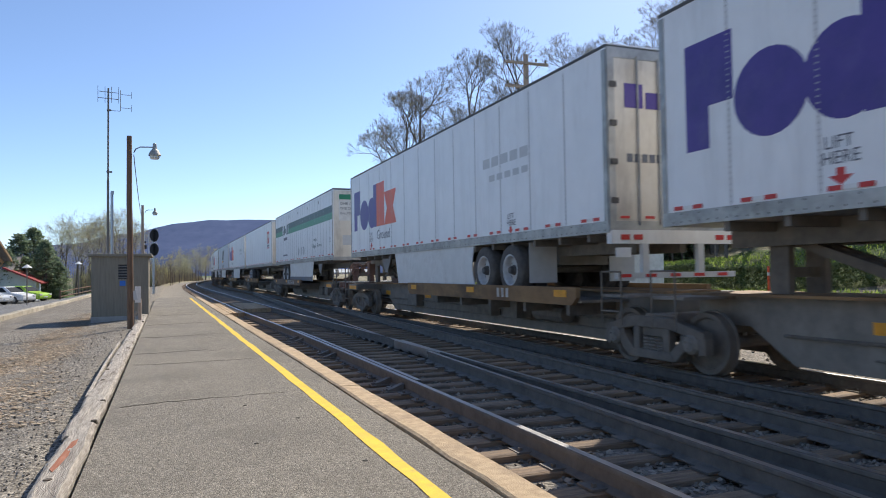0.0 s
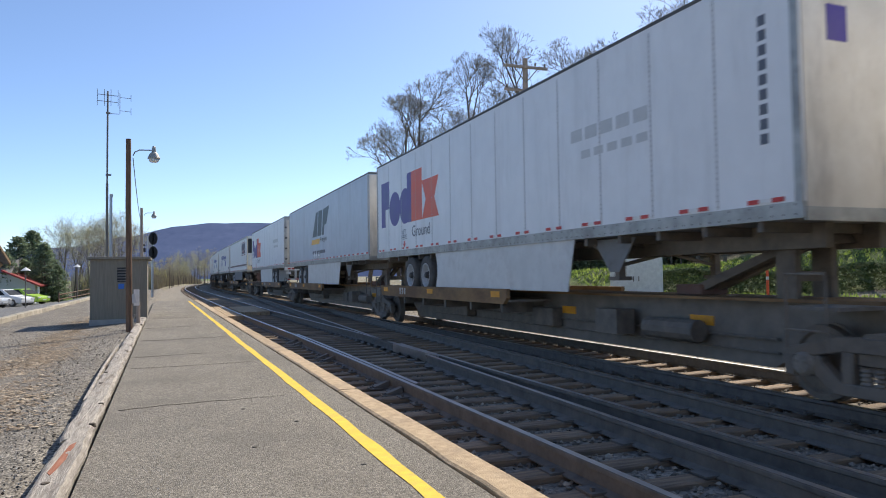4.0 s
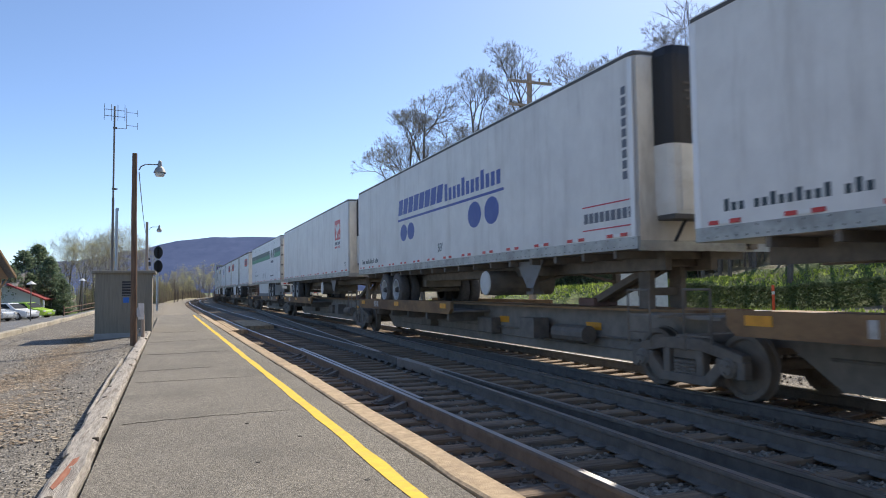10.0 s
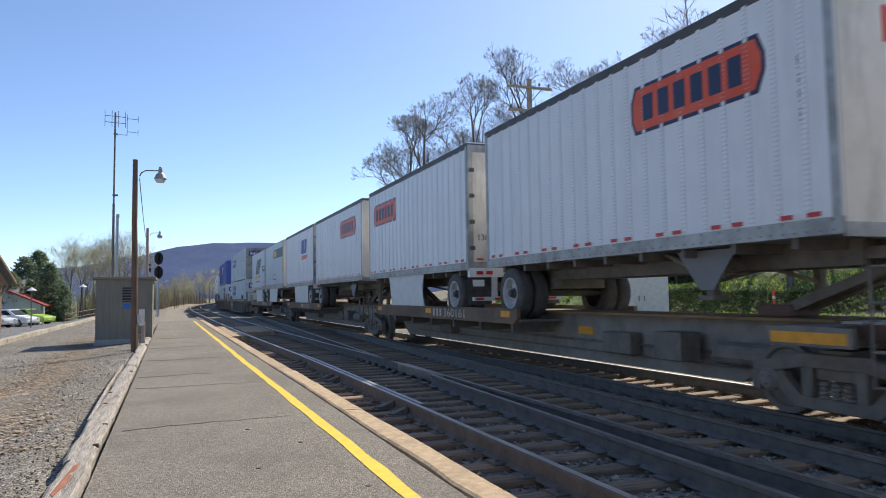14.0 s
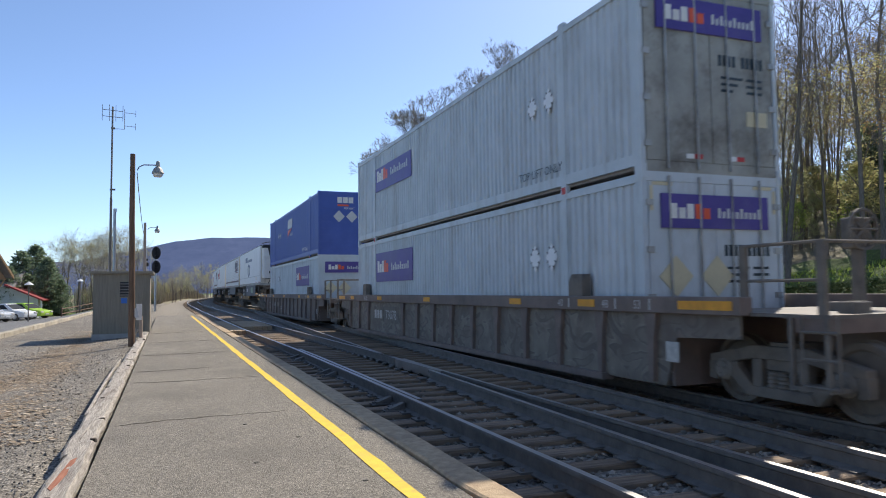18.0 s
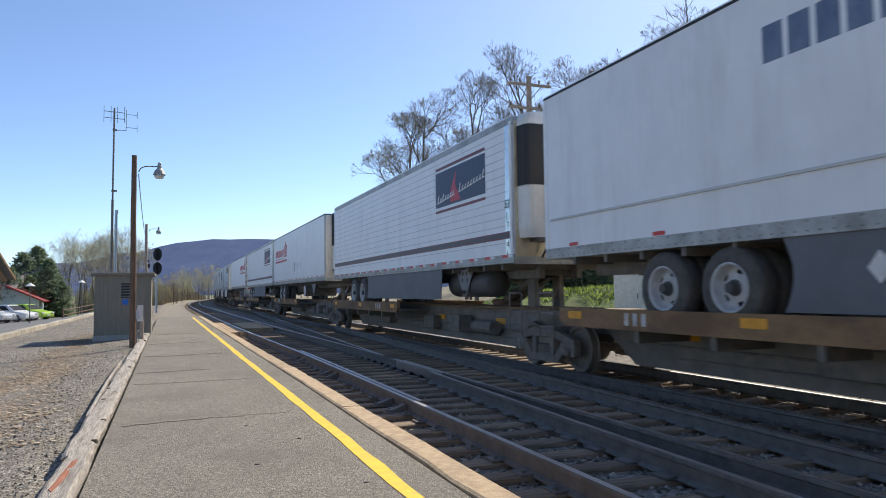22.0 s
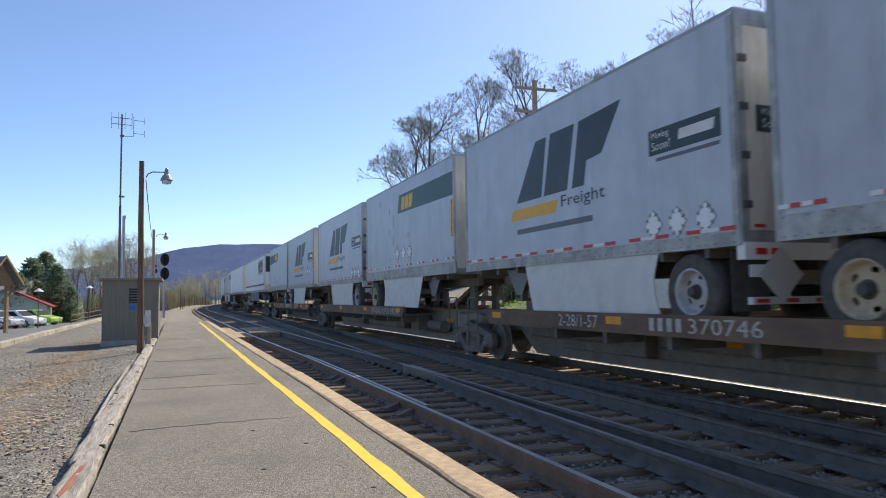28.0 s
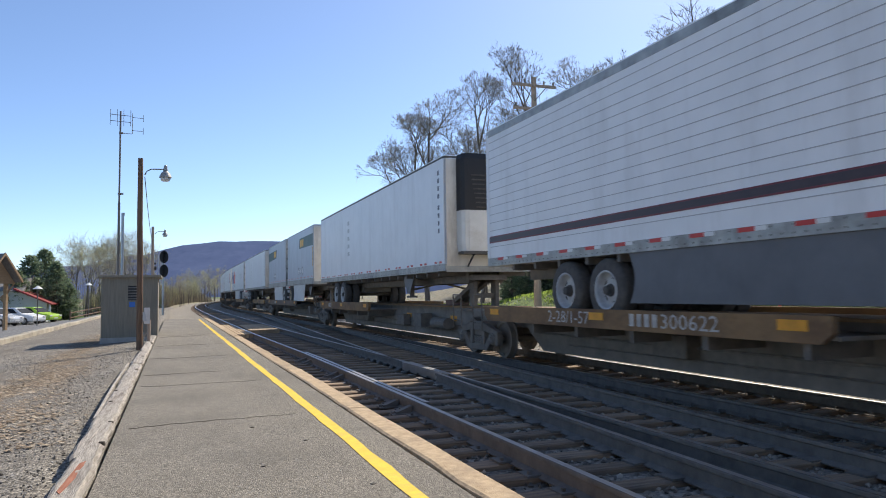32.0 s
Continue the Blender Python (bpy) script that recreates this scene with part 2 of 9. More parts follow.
def line_point(s):
    """Place and heading on the train's track at a distance along it."""
    if s <= BEND_AT:
        return MAIN_X, s, 0.0
    a = (s - BEND_AT) / BEND_R
    return MAIN_X + BEND_R * (1 - math.cos(a)), BEND_AT + BEND_R * math.sin(a), -math.degrees(a)


def ground_height(x, y):
    """Level of the natural ground."""
    b = bend(min(y, 700))
    u = x - b
    z = -0.36 - SINK * smooth01((u - 5.5) / 0.7) * smooth01((10.0 - u) / 0.6)
    if u < -0.6 and y < 200:
        z = -0.13 - 0.09 * smooth01((-0.9 - u) / 1.5)
        if u < -5.5:
            z -= 0.9 * smooth01((y - 28) / 30) * smooth01((-5.5 - u) / 5)
    if u > 10.2:
        z = -0.36 + 0.62 * smooth01((u - 10.2) / 4.5)
        z += 10.0 * smooth01((u - 24) / 42) * smooth01((150 - y) / 90)
        z += 1.25 * smooth01((x + y - 48.6) / 5) * smooth01((x - 15) / 4) * smooth01((44 - y) / 14)
    return z


def build_ground():
    xs = sorted({*[-3000, -1500, -700, -300, -150, -90, -60, -40, -30, -22, -16, -12, -9, -7, -5.6, -4.5, -3.5, -2.5, -1.8, -1.2, -0.7, -0.5],
                 2, 4, 5.4, 5.8, 6.2, 7.5, 9.3, 9.7, 10.2, 11, 12, 13, 14, 15, 17, 18.5, 20, 21.5, 23, 24.5, 26, 28, 30, 32, 34, 38, 43, 48, 54, 60, 68, 80, 100, 140, 220, 400, 800, 1600, 3000})
    ys = sorted({*range(-60, 8, 4), *range(8, 44, 2), *range(44, 60, 4), *range(60, 220, 8), *range(220, 520, 30), -3000, -1500, -700, -300, -150, -90, 700, 1000, 1600, 3000})
    rows = [[(x + bend(min(max(y, 0), 700)), y, ground_height(x + bend(min(y, 700)), y)
              + (0.02 * noise.noise((x * 0.7, y * 0.5, 0)) if -20 < x < -0.6 else 0)
              + (0.5 * noise.noise((x * 0.09, y * 0.09, 3)) * smooth01((x - 22) / 10) if x > 22 else 0)) for x in xs] for y in ys]
    v = [p for r in rows for p in r]
    k = len(xs)
    faces = [(j * k + i, j * k + i + 1, (j + 1) * k + i + 1, (j + 1) * k + i) for j in range(len(ys) - 1) for i in range(k - 1)]
    me = bpy.data.meshes.new("ground")
    me.from_pydata(v, [], faces)
    me.materials.append(M["gravel"])
    me.materials.append(M["ballast"])
    me.materials.append(M["grass"])
    me.materials.append(M["dry_brush"])
    for p in me.polygons:
        c = p.center
        u = c.x - bend(min(max(c.y, 0), 700))
        p.material_index = 0 if u < -0.5 and c.y < 75 and u > -30 else (1 if -0.5 < u < 11.5 else 2)
        if (c.y > 104 and -90 < u < -0.5) or (u > 20 and c.y < 400) or (u > 13 and c.y > 42):
            p.material_index = 3
        if 17 < c.x < 36 and 46 < c.x + c.y < 60 and c.y < 40:
            p.material_index = 2
        if u < -0.5 and 75 <= c.y < 110 and u > -6:
            p.material_index = 0
    me.shade_smooth()
    return tagged(new("ground", me), "gravel yard, ballast and grassy bank around the tracks", "ground", kind="structure")


build_ground()


# ============ platform ============
PLATFORM_END = 43.0


def kerb_line(y):
    return 1.985 - 0.0075 * max(0, y - 10)


def build_platform():
    sh = Shape()
    ys = [-14 + i * 3 for i in range(20)]
    ys = [y for y in ys if y < PLATFORM_END] + [PLATFORM_END]
    k = 4
    n = len(ys)
    for y in ys:
        xl, xr = -0.50 - 0.0025 * max(0, y), kerb_line(y) - 0.262
        sh.v += [(xl, y, -0.45), (xl, y, -0.004), (xr, y, 0.0), (xr, y, -0.45)]
    for j in range(n - 1):
        for i in range(3):
            a = j * k + i
            sh.f.append((a, a + 1, a + k + 1, a + k))
    sh.f.append((0, 3, 2, 1))
    sh.f.append(((n - 1) * k, (n - 1) * k + 1, (n - 1) * k + 2, (n - 1) * k + 3))
    plat = single("platform", sh, M["asphalt"], "worn grey asphalt station platform with patched seams", "platform", kind="structure")
    # painted line
    ln = Shape()
    y = -12.0
    rng = random.Random(5)
    while y < 41.5:
        c0, c1 = 1.405 - 0.006 * max(0, y - 6), 1.405 - 0.006 * max(0, y + 0.5 - 6)
        a, b, c, d = (rng.uniform(-0.014, 0.012) for _ in range(4))
        if ln.v:
            ln.v += [(c1 - 0.055 + c, y + 0.5, 0.004), (c1 + 0.055 + d, y + 0.5, 0.004)]
        else:
            ln.v += [(c0 - 0.055, y, 0.004), (c0 + 0.055, y, 0.004), (c1 - 0.055 + c, y + 0.5, 0.004), (c1 + 0.055 + d, y + 0.5, 0.004)]
        m = len(ln.v)
        ln.f.append((m - 4, m - 3, m - 1, m - 2))
        y += 0.5
    part("safety_line", ln, M["yellow_line"], plat, "worn yellow painted safety line")
    # beams along the track edge
    edges = [-14, -8.2, -2.6, 2.8, 7.6, 12.05, 17.4, 22.8, 28.2, 33.6, 38.5, 43]
    rng = random.Random(8)
    for a, b in zip(edges, edges[1:]):
        sh = Shape()
        nseg = 9
        w, lift, skew = 0.24, rng.uniform(-0.004, 0.01), rng.uniform(-0.012, 0.012)
        ring = []
        for i in range(nseg + 1):
            y = a + 0.012 + (b - a - 0.024) * i / nseg
            j0, j1, jz = rng.uniform(-0.012, 0.008), rng.uniform(-0.01, 0.006), rng.uniform(-0.006, 0.004)
            x1 = kerb_line(y) + skew + j1
            x0 = kerb_line(y) - w + skew + j0
            sh.v += [(x0, y, -0.42), (x0, y, 0.004 + lift + jz), (x0 + 0.02, y, 0.018 + lift + jz), (x1 - 0.025, y, 0.016 + lift + jz), (x1, y, -0.012 + lift + jz), (x1, y, -0.42)]
        for i in range(nseg):
            for m in range(5):
                q = i * 6 + m
                sh.f.append((q, q + 1, q + 7, q + 6))
        sh.f.append((0, 5, 4, 3, 2, 1))
        q = nseg * 6
        sh.f.append((q, q + 1, q + 2, q + 3, q + 4, q + 5))
        part("edge_beam", sh, M["kerb_beam"], plat)
    # timbers along the yard side
    edges = [-14, -7.0, -2.2, 6.15, 14.42, 20.5, 22.97, 26.8]
    for a, b in zip(edges, edges[1:]):
        sh = Shape()
        nseg = max(8, int((b - a) / 0.16))
        skew, tip = rng.uniform(-0.012, 0.012), rng.uniform(-0.012, 0.012)
        for i in range(nseg + 1):
            k = i / nseg
            y = a + 0.016 + (b - a - 0.032) * k
            worn = 0.05 * max(0, 1 - min(k, 1 - k) * nseg / 3)
            j0, j1 = 0.03 * noise.noise((y * 2.1, a, 0)) + rng.uniform(-0.007, 0.007), 0.028 * noise.noise((y * 1.7, a, 5)) + rng.uniform(-0.007, 0.007)
            jz = 0.012 * noise.noise((y * 1.1, a, 9)) + rng.uniform(-0.003, 0.003)
            x1 = -0.535 - 0.002 * y + j1 + skew - worn * 0.4 * rng.random()
            x0 = -0.755 - 0.0015 * y + j0 + skew + worn * 0.5 * rng.random()
            m = (x0 + x1) / 2 + 0.02 * noise.noise((y * 0.8, a, 3))
            g = 0.012 * max(0, noise.noise((y * 0.9, a, 21)) + 0.15)
            sh.v += [(x0, y, -0.4), (x0, y, 0.0 + jz), (x0 + 0.03, y, 0.026 + jz), (m - 0.008, y, 0.028 + jz), (m, y, 0.028 + jz - g * 2), (m + 0.008, y, 0.028 + jz), (x1 - 0.03, y, 0.024 + jz + tip * k), (x1, y, -0.002 + jz), (x1, y, -0.4)]
        for i in range(nseg):
            for m in range(8):
                q = i * 9 + m
                sh.f.append((q, q + 1, q + 10, q + 9))
        sh.f.append(tuple(reversed(range(9))))
        sh.f.append(tuple(range(nseg * 9, nseg * 9 + 9)))
        beam = part("timber", sh, M["timber"], plat, "weathered grey timber edging")
        if b > 0:
            for i in range(int((b - max(a, 3)) / 1.3)):
                y = max(a, 3) + 0.5 + i * 1.3 + rng.uniform(-0.5, 0.5)
                x = -0.65 - 0.0018 * y + rng.uniform(-0.085, 0.085)
                part("knot_hole", Shape().lathe([(0.0, 0.03), (0.034, 0.026), (0.036, 0.016), (0.036, 0.001)], "z", at=(x, y, 0), sides=7), M["split"], beam)
    sh = Shape().prism([(-0.70, 5.12), (-0.675, 5.05), (-0.655, 5.2), (-0.625, 5.5), (-0.60, 5.86), (-0.625, 5.98), (-0.66, 5.9), (-0.675, 5.6), (-0.69, 5.3)], "z", 0.02, 0.0335)
    part("rust_stain", sh, M["red_stain"], plat, "rust-red stain on the timber edging")
    rng = random.Random(14)
    for y, x0, x1, w in ((7.45, -0.42, 1.2, 0.03), (10.9, -0.45, 1.3, 0.03), (12.4, -0.48, 0.7, 0.05), (15.6, -0.5, 1.25, 0.05), (19.5, -0.5, 1.2, 0.06), (24.0, -0.5, 1.1, 0.07)):
        pts, x, yy = [], x0, y
        while x < x1:
            pts.append((x, yy, w * rng.uniform(0.2, 0.8)))
            x += 0.07
            yy += rng.uniform(-0.03, 0.045)
        sh = Shape().prism([(q, r - h) for q, r, h in pts] + [(q, r + h) for q, r, h in reversed(pts)], "z", -0.01, 0.0012)
        part("asphalt_seam", sh, M["asphalt"], plat, "faint wandering seam in the asphalt")
    for y in (5.4, 6.2, 4.6, 7.0):
        part("tar_spot", Shape().lathe([(0.0, 0.0), (0.006, 0.012), (0.004, 0.02), (-0.01, 0.022)], "z", at=(1.18 + rng.uniform(-0.9, 0.05), y, 0), sides=7), M["crack"], plat)
    # loose board against the timbers
    part("board", Shape().prism([(-0.80, 8.2), (-0.765, 8.2), (-0.815, 11.4), (-0.835, 14.9), (-0.865, 14.9), (-0.85, 11.4)], "z", -0.25, 0.012), M["timber"], plat, bevel=0.004)
    return plat


build_platform()


# ============ tracks ============
def track1_x(s):
    return through_points(TRACK1, s)


def cross_x(y):
    """Centre of the crossover between the two tracks: straight in the middle, easing in and out."""
    return 4.655 + 0.0455 * (y - 3.5)


def on_track(kind, s):
    if kind == "main":
        x, y, h = line_point(s)
        return Vector((x, y, RAIL_Z - SINK)), radians(h)
    if kind == "near":
        c = track1_x(s)
        x, y, h = line_point(s)
        d = (track1_x(s + 0.5) - track1_x(s - 0.5))
        n = Vector((math.cos(radians(h)), math.sin(radians(h)), 0))
        p = Vector((x, y, RAIL_Z)) + n * (c - MAIN_X)
        return p, radians(h) - math.atan(d)
    x = cross_x(s)
    return Vector((x, s, RAIL_Z)), -math.atan(0.0455)


RAIL_OUTLINE = ((-0.068, -0.178), (0.068, -0.178), (0.068, -0.166), (0.012, -0.14), (0.0085, -0.05), (0.036, -0.036), (0.036, -0.006), (0.030, 0.0),
                (-0.030, 0.0), (-0.036, -0.006), (-0.036, -0.036), (-0.0085, -0.05), (-0.012, -0.14), (-0.068, -0.166))


def rail(name, kind, side, s0, s1, step, label, offset=0.7525, tilt=0.0):
    """One rail: its foot and web, and the worn running face as a strip on its head."""
    thing_ob = thing(name, label, "rail", "rails", kind="structure")
    body, top = Shape(), Shape()
    k = len(RAIL_OUTLINE)
    n = max(2, int((s1 - s0) / step) + 1)
    for i in range(n):
        s = s0 + (s1 - s0) * i / (n - 1)
        p, h = on_track(kind, s)
        r = Vector((math.cos(h), math.sin(h), 0))
        c = p + r * (side * offset + tilt * (s - s0))
        for a, z in RAIL_OUTLINE:
            q = c + r * a
            body.v.append((q.x, q.y, q.z + z))
        for a in (-0.031, 0.031):
            q = c + r * a
            top.v.append((q.x, q.y, q.z + 0.003))
    for i in range(n - 1):
        for m in range(k):
            a, b = i * k + m, i * k + (m + 1) % k
            body.f.append((a, b, b + k, a + k))
        top.f.append((2 * i, 2 * i + 1, 2 * i + 3, 2 * i + 2))
    body.f.append(tuple(reversed(range(k))))
    body.f.append(tuple(range((n - 1) * k, n * k)))
    part("rail_body", body, M["rail_steel"], thing_ob)
    part("running_face", top, M["rail_top"], thing_ob, "polished steel running face")
    return thing_ob


for nm, sd in (("left", -1), ("right", 1)):
    rail("rail", "near", sd, -560, 330, 6, "rusty steel rail of the near track")
    rail("rail", "main", sd, -560, 330, 6, "steel rail under the freight train")
# crossover rails, broken at the frogs
rail("rail", "cross", -1, -15, 11.6, 2, "crossover rail leading to the frog")
rail("rail", "cross", -1, 13.7, 57, 2, "crossover rail beyond the frog")
rail("rail", "cross", 1, -15, 29.6, 2, "outer crossover rail")
rail("guard_rail", "near", -1, 8.6, 17.4, 2, "short guard rail beside the running rail", offset=0.665)


# ============ the train ============
M["white_side"] = surface("white_side", (0.79, 0.80, 0.81), (0.86, 0.87, 0.88), 1.2, 0.42, bump=0.05, stain=(0.45, 0.44, 0.42), stain_scale=1.0, stain_amount=0.25, vary=0.05, streaks=(1, 2.2, 0.35))
M["pale_grey"] = surface("pale_grey", (0.44, 0.48, 0.54), (0.54, 0.58, 0.64), 1.2, 0.42, bump=0.05, stain=(0.3, 0.31, 0.33), stain_scale=1.0, stain_amount=0.4, vary=0.06, streaks=(1, 2.2, 0.35))
M["grimy_white"] = surface("grimy_white", (0.70, 0.69, 0.67), (0.82, 0.815, 0.79), 1.2, 0.5, bump=0.05, stain=(0.35, 0.32, 0.28), stain_scale=1.0, stain_amount=0.35, vary=0.06, streaks=(1, 2.4, 0.3))
# White ends: warm ground bounce painted in as cream, with real dirt streaks.
M["door_bounce_white"] = surface("door_bounce_white", (0.66, 0.60, 0.50), (0.80, 0.75, 0.66), 1.5, 0.5, bump=0.05, stain=(0.25, 0.2, 0.15), stain_scale=1.3, stain_amount=0.5, streaks=(2, 1, 0.4), vary=0.06)
M["aluminium"] = surface("aluminium", (0.28, 0.28, 0.27), (0.5, 0.5, 0.48), 3.0, 0.5, 0.5, bump=0.15, stain=(0.13, 0.115, 0.1), stain_amount=0.8, stain_scale=1.2)
M["dark_rail"] = surface("dark_rail", (0.06, 0.056, 0.052), (0.11, 0.104, 0.098), 3.0, 0.6, 0.0, bump=0.1)
M["flute"] = plain("flute", (0.46, 0.46, 0.47), 0.5)
M["seam"] = plain("seam", (0.62, 0.625, 0.63), 0.5)
M["rivet"] = plain("rivet", (0.45, 0.45, 0.455), 0.5)
M["smudge"] = surface("smudge", (0.31, 0.33, 0.36), (0.43, 0.455, 0.49), 14, 0.6, bump=0.05)
M["clip"] = plain("clip", (0.08, 0.08, 0.08), 0.6)
M["under"] = surface("under", (0.165, 0.15, 0.132), (0.27, 0.244, 0.21), 3.0, 0.8, bump=0.3, vary=0.15)
M["deck_buff"] = surface("deck_buff", (0.16, 0.09, 0.045), (0.36, 0.22, 0.10), 1.6, 0.8, bump=0.3, stain=(0.05, 0.04, 0.032), stain_scale=1.0, stain_amount=0.8, stretch=(1, 0.5, 1), vary=0.15)
M["truck_black"] = surface("truck_black", (0.125, 0.11, 0.093), (0.23, 0.203, 0.172), 4.0, 0.85, bump=0.5, fine=30, stain=(0.16, 0.12, 0.085), stain_scale=2.0, stain_amount=0.5)
M["stencil"] = surface("stencil", (0.42, 0.41, 0.38), (0.62, 0.6, 0.56), 9, 0.7, stain=(0.2, 0.16, 0.12), stain_scale=5, stain_amount=0.6)
M["spray_rust"] = surface("spray_rust", (0.22, 0.105, 0.06), (0.36, 0.19, 0.105), 4, 0.8, stain=(0.1, 0.085, 0.07), stain_scale=3, stain_amount=0.7)
M["deck_dark"] = surface("deck_dark", (0.14, 0.095, 0.065), (0.27, 0.18, 0.115), 1.6, 0.8, bump=0.3, stain=(0.05, 0.042, 0.036), stain_scale=1.0, stain_amount=0.8, stretch=(1, 0.5, 1), vary=0.15)
M["well_brown"] = surface("well_brown", (0.16, 0.122, 0.105), (0.25, 0.195, 0.165), 1.5, 0.8, bump=0.3, stain=(0.09, 0.078, 0.07), stain_scale=0.8, stain_amount=0.7)
M["rubber"] = surface("rubber", (0.06, 0.056, 0.052), (0.12, 0.11, 0.1), 8, 0.85, bump=0.3, fine=40)
M["rim_cream"] = surface("rim_cream", (0.42, 0.33, 0.2), (0.62, 0.55, 0.42), 4, 0.6, bump=0.1, stain=(0.2, 0.12, 0.06), stain_scale=5, stain_amount=0.7)
M["rim_white"] = surface("rim_white", (0.38, 0.38, 0.37), (0.58, 0.59, 0.59), 5, 0.4, bump=0.1, stain=(0.2, 0.15, 0.1), stain_scale=4, stain_amount=0.5)
M["hub"] = plain("hub", (0.07, 0.065, 0.06), 0.6)
M["skirt_white"] = surface("skirt_white", (0.60, 0.61, 0.6), (0.72, 0.73, 0.72), 1.5, 0.45, bump=0.05, stain=(0.33, 0.3, 0.27), stain_amount=0.4, stain_scale=1.4)
M["skirt_grey"] = surface("skirt_grey", (0.11, 0.12, 0.135), (0.16, 0.17, 0.185), 1.5, 0.6, bump=0.05)
M["red"] = plain("red", (0.55, 0.03, 0.025), 0.4)
M["tape_white"] = plain("tape_white", (0.75, 0.75, 0.74), 0.4)
M["orange_tape"] = plain("orange_tape", (0.75, 0.33, 0.02), 0.5, vary=0.15)
M["purple"] = surface("purple", (0.055, 0.035, 0.22), (0.085, 0.055, 0.29), 2, 0.45, stain=(0.2, 0.18, 0.3), stain_scale=1.5, stain_amount=0.25)
M["orange"] = surface("orange", (0.70, 0.075, 0.02), (0.82, 0.11, 0.035), 2, 0.45, stain=(0.6, 0.3, 0.2), stain_scale=1.5, stain_amount=0.25)
M["green"] = surface("green", (0.01, 0.2, 0.1), (0.02, 0.27, 0.14), 1.2, 0.45, stain=(0.2, 0.3, 0.25), stain_scale=1.5, stain_amount=0.25)
M["dark_green"] = surface("dark_green", (0.01, 0.05, 0.05), (0.02, 0.085, 0.08), 1.2, 0.45, stain=(0.15, 0.2, 0.2), stain_scale=1.5, stain_amount=0.2)
M["slate"] = surface("slate", (0.02, 0.035, 0.045), (0.035, 0.055, 0.065), 2, 0.45, stain=(0.15, 0.17, 0.2), stain_scale=1.5, stain_amount=0.2)
M["gold"] = plain("gold", (0.82, 0.42, 0.02), 0.45)
M["royal"] = surface("royal", (0.02, 0.045, 0.26), (0.035, 0.07, 0.34), 2, 0.45, stain=(0.2, 0.25, 0.4), stain_scale=1.5, stain_amount=0.2)
M["navy"] = surface("navy", (0.012, 0.018, 0.06), (0.02, 0.03, 0.085), 2, 0.45)
M["gear_grey"] = surface("gear_grey", (0.16, 0.17, 0.18), (0.25, 0.255, 0.26), 3, 0.6, bump=0.1, stain=(0.08, 0.07, 0.06), stain_amount=0.5, stain_scale=3)
M["stripe_dark"] = surface("stripe_dark", (0.035, 0.016, 0.022), (0.065, 0.032, 0.04), 2.2, 0.4, bump=0.05)
M["maroon"] = surface("maroon", (0.13, 0.012, 0.02), (0.2, 0.025, 0.035), 3, 0.45)
M["crimson"] = surface("crimson", (0.42, 0.02, 0.04), (0.55, 0.04, 0.06), 3, 0.45)
M["black"] = plain("black", (0.02, 0.02, 0.022), 0.6)
M["faded_blue"] = surface("faded_blue", (0.09, 0.13, 0.22), (0.19, 0.245, 0.34), 3, 0.5)
M["lettering"] = plain("lettering", (0.12, 0.13, 0.16), 0.5)
M["white_paint"] = plain("white_paint", (0.72, 0.71, 0.68), 0.6, vary=0.12)
M["pale"] = plain("pale", (0.55, 0.56, 0.56), 0.5)
M["cream"] = plain("cream", (0.62, 0.55, 0.36), 0.5)
M["unit_white"] = surface("unit_white", (0.66, 0.65, 0.61), (0.78, 0.77, 0.73), 1.5, 0.35, bump=0.02, stain=(0.4, 0.34, 0.26), stain_scale=2, stain_amount=0.4)
M["yard_blue"] = surface("yard_blue", (0.04, 0.085, 0.34), (0.06, 0.115, 0.42), 1.2, 0.45, bump=0.05, stain=(0.1, 0.13, 0.3), stain_scale=1, stain_amount=0.3, streaks=(1, 2.2, 0.4))
M["box_grey"] = surface("box_grey", (0.49, 0.55, 0.58), (0.6, 0.65, 0.68), 1.2, 0.5, bump=0.05, stain=(0.22, 0.2, 0.17), stain_scale=1, stain_amount=0.45, streaks=(1, 2.2, 0.4))
M["box_grime"] = surface("box_grime", (0.25, 0.25, 0.22), (0.4, 0.4, 0.36), 1.5, 0.6, bump=0.05, stain=(0.075, 0.055, 0.04), stain_scale=0.9, stain_amount=0.95)
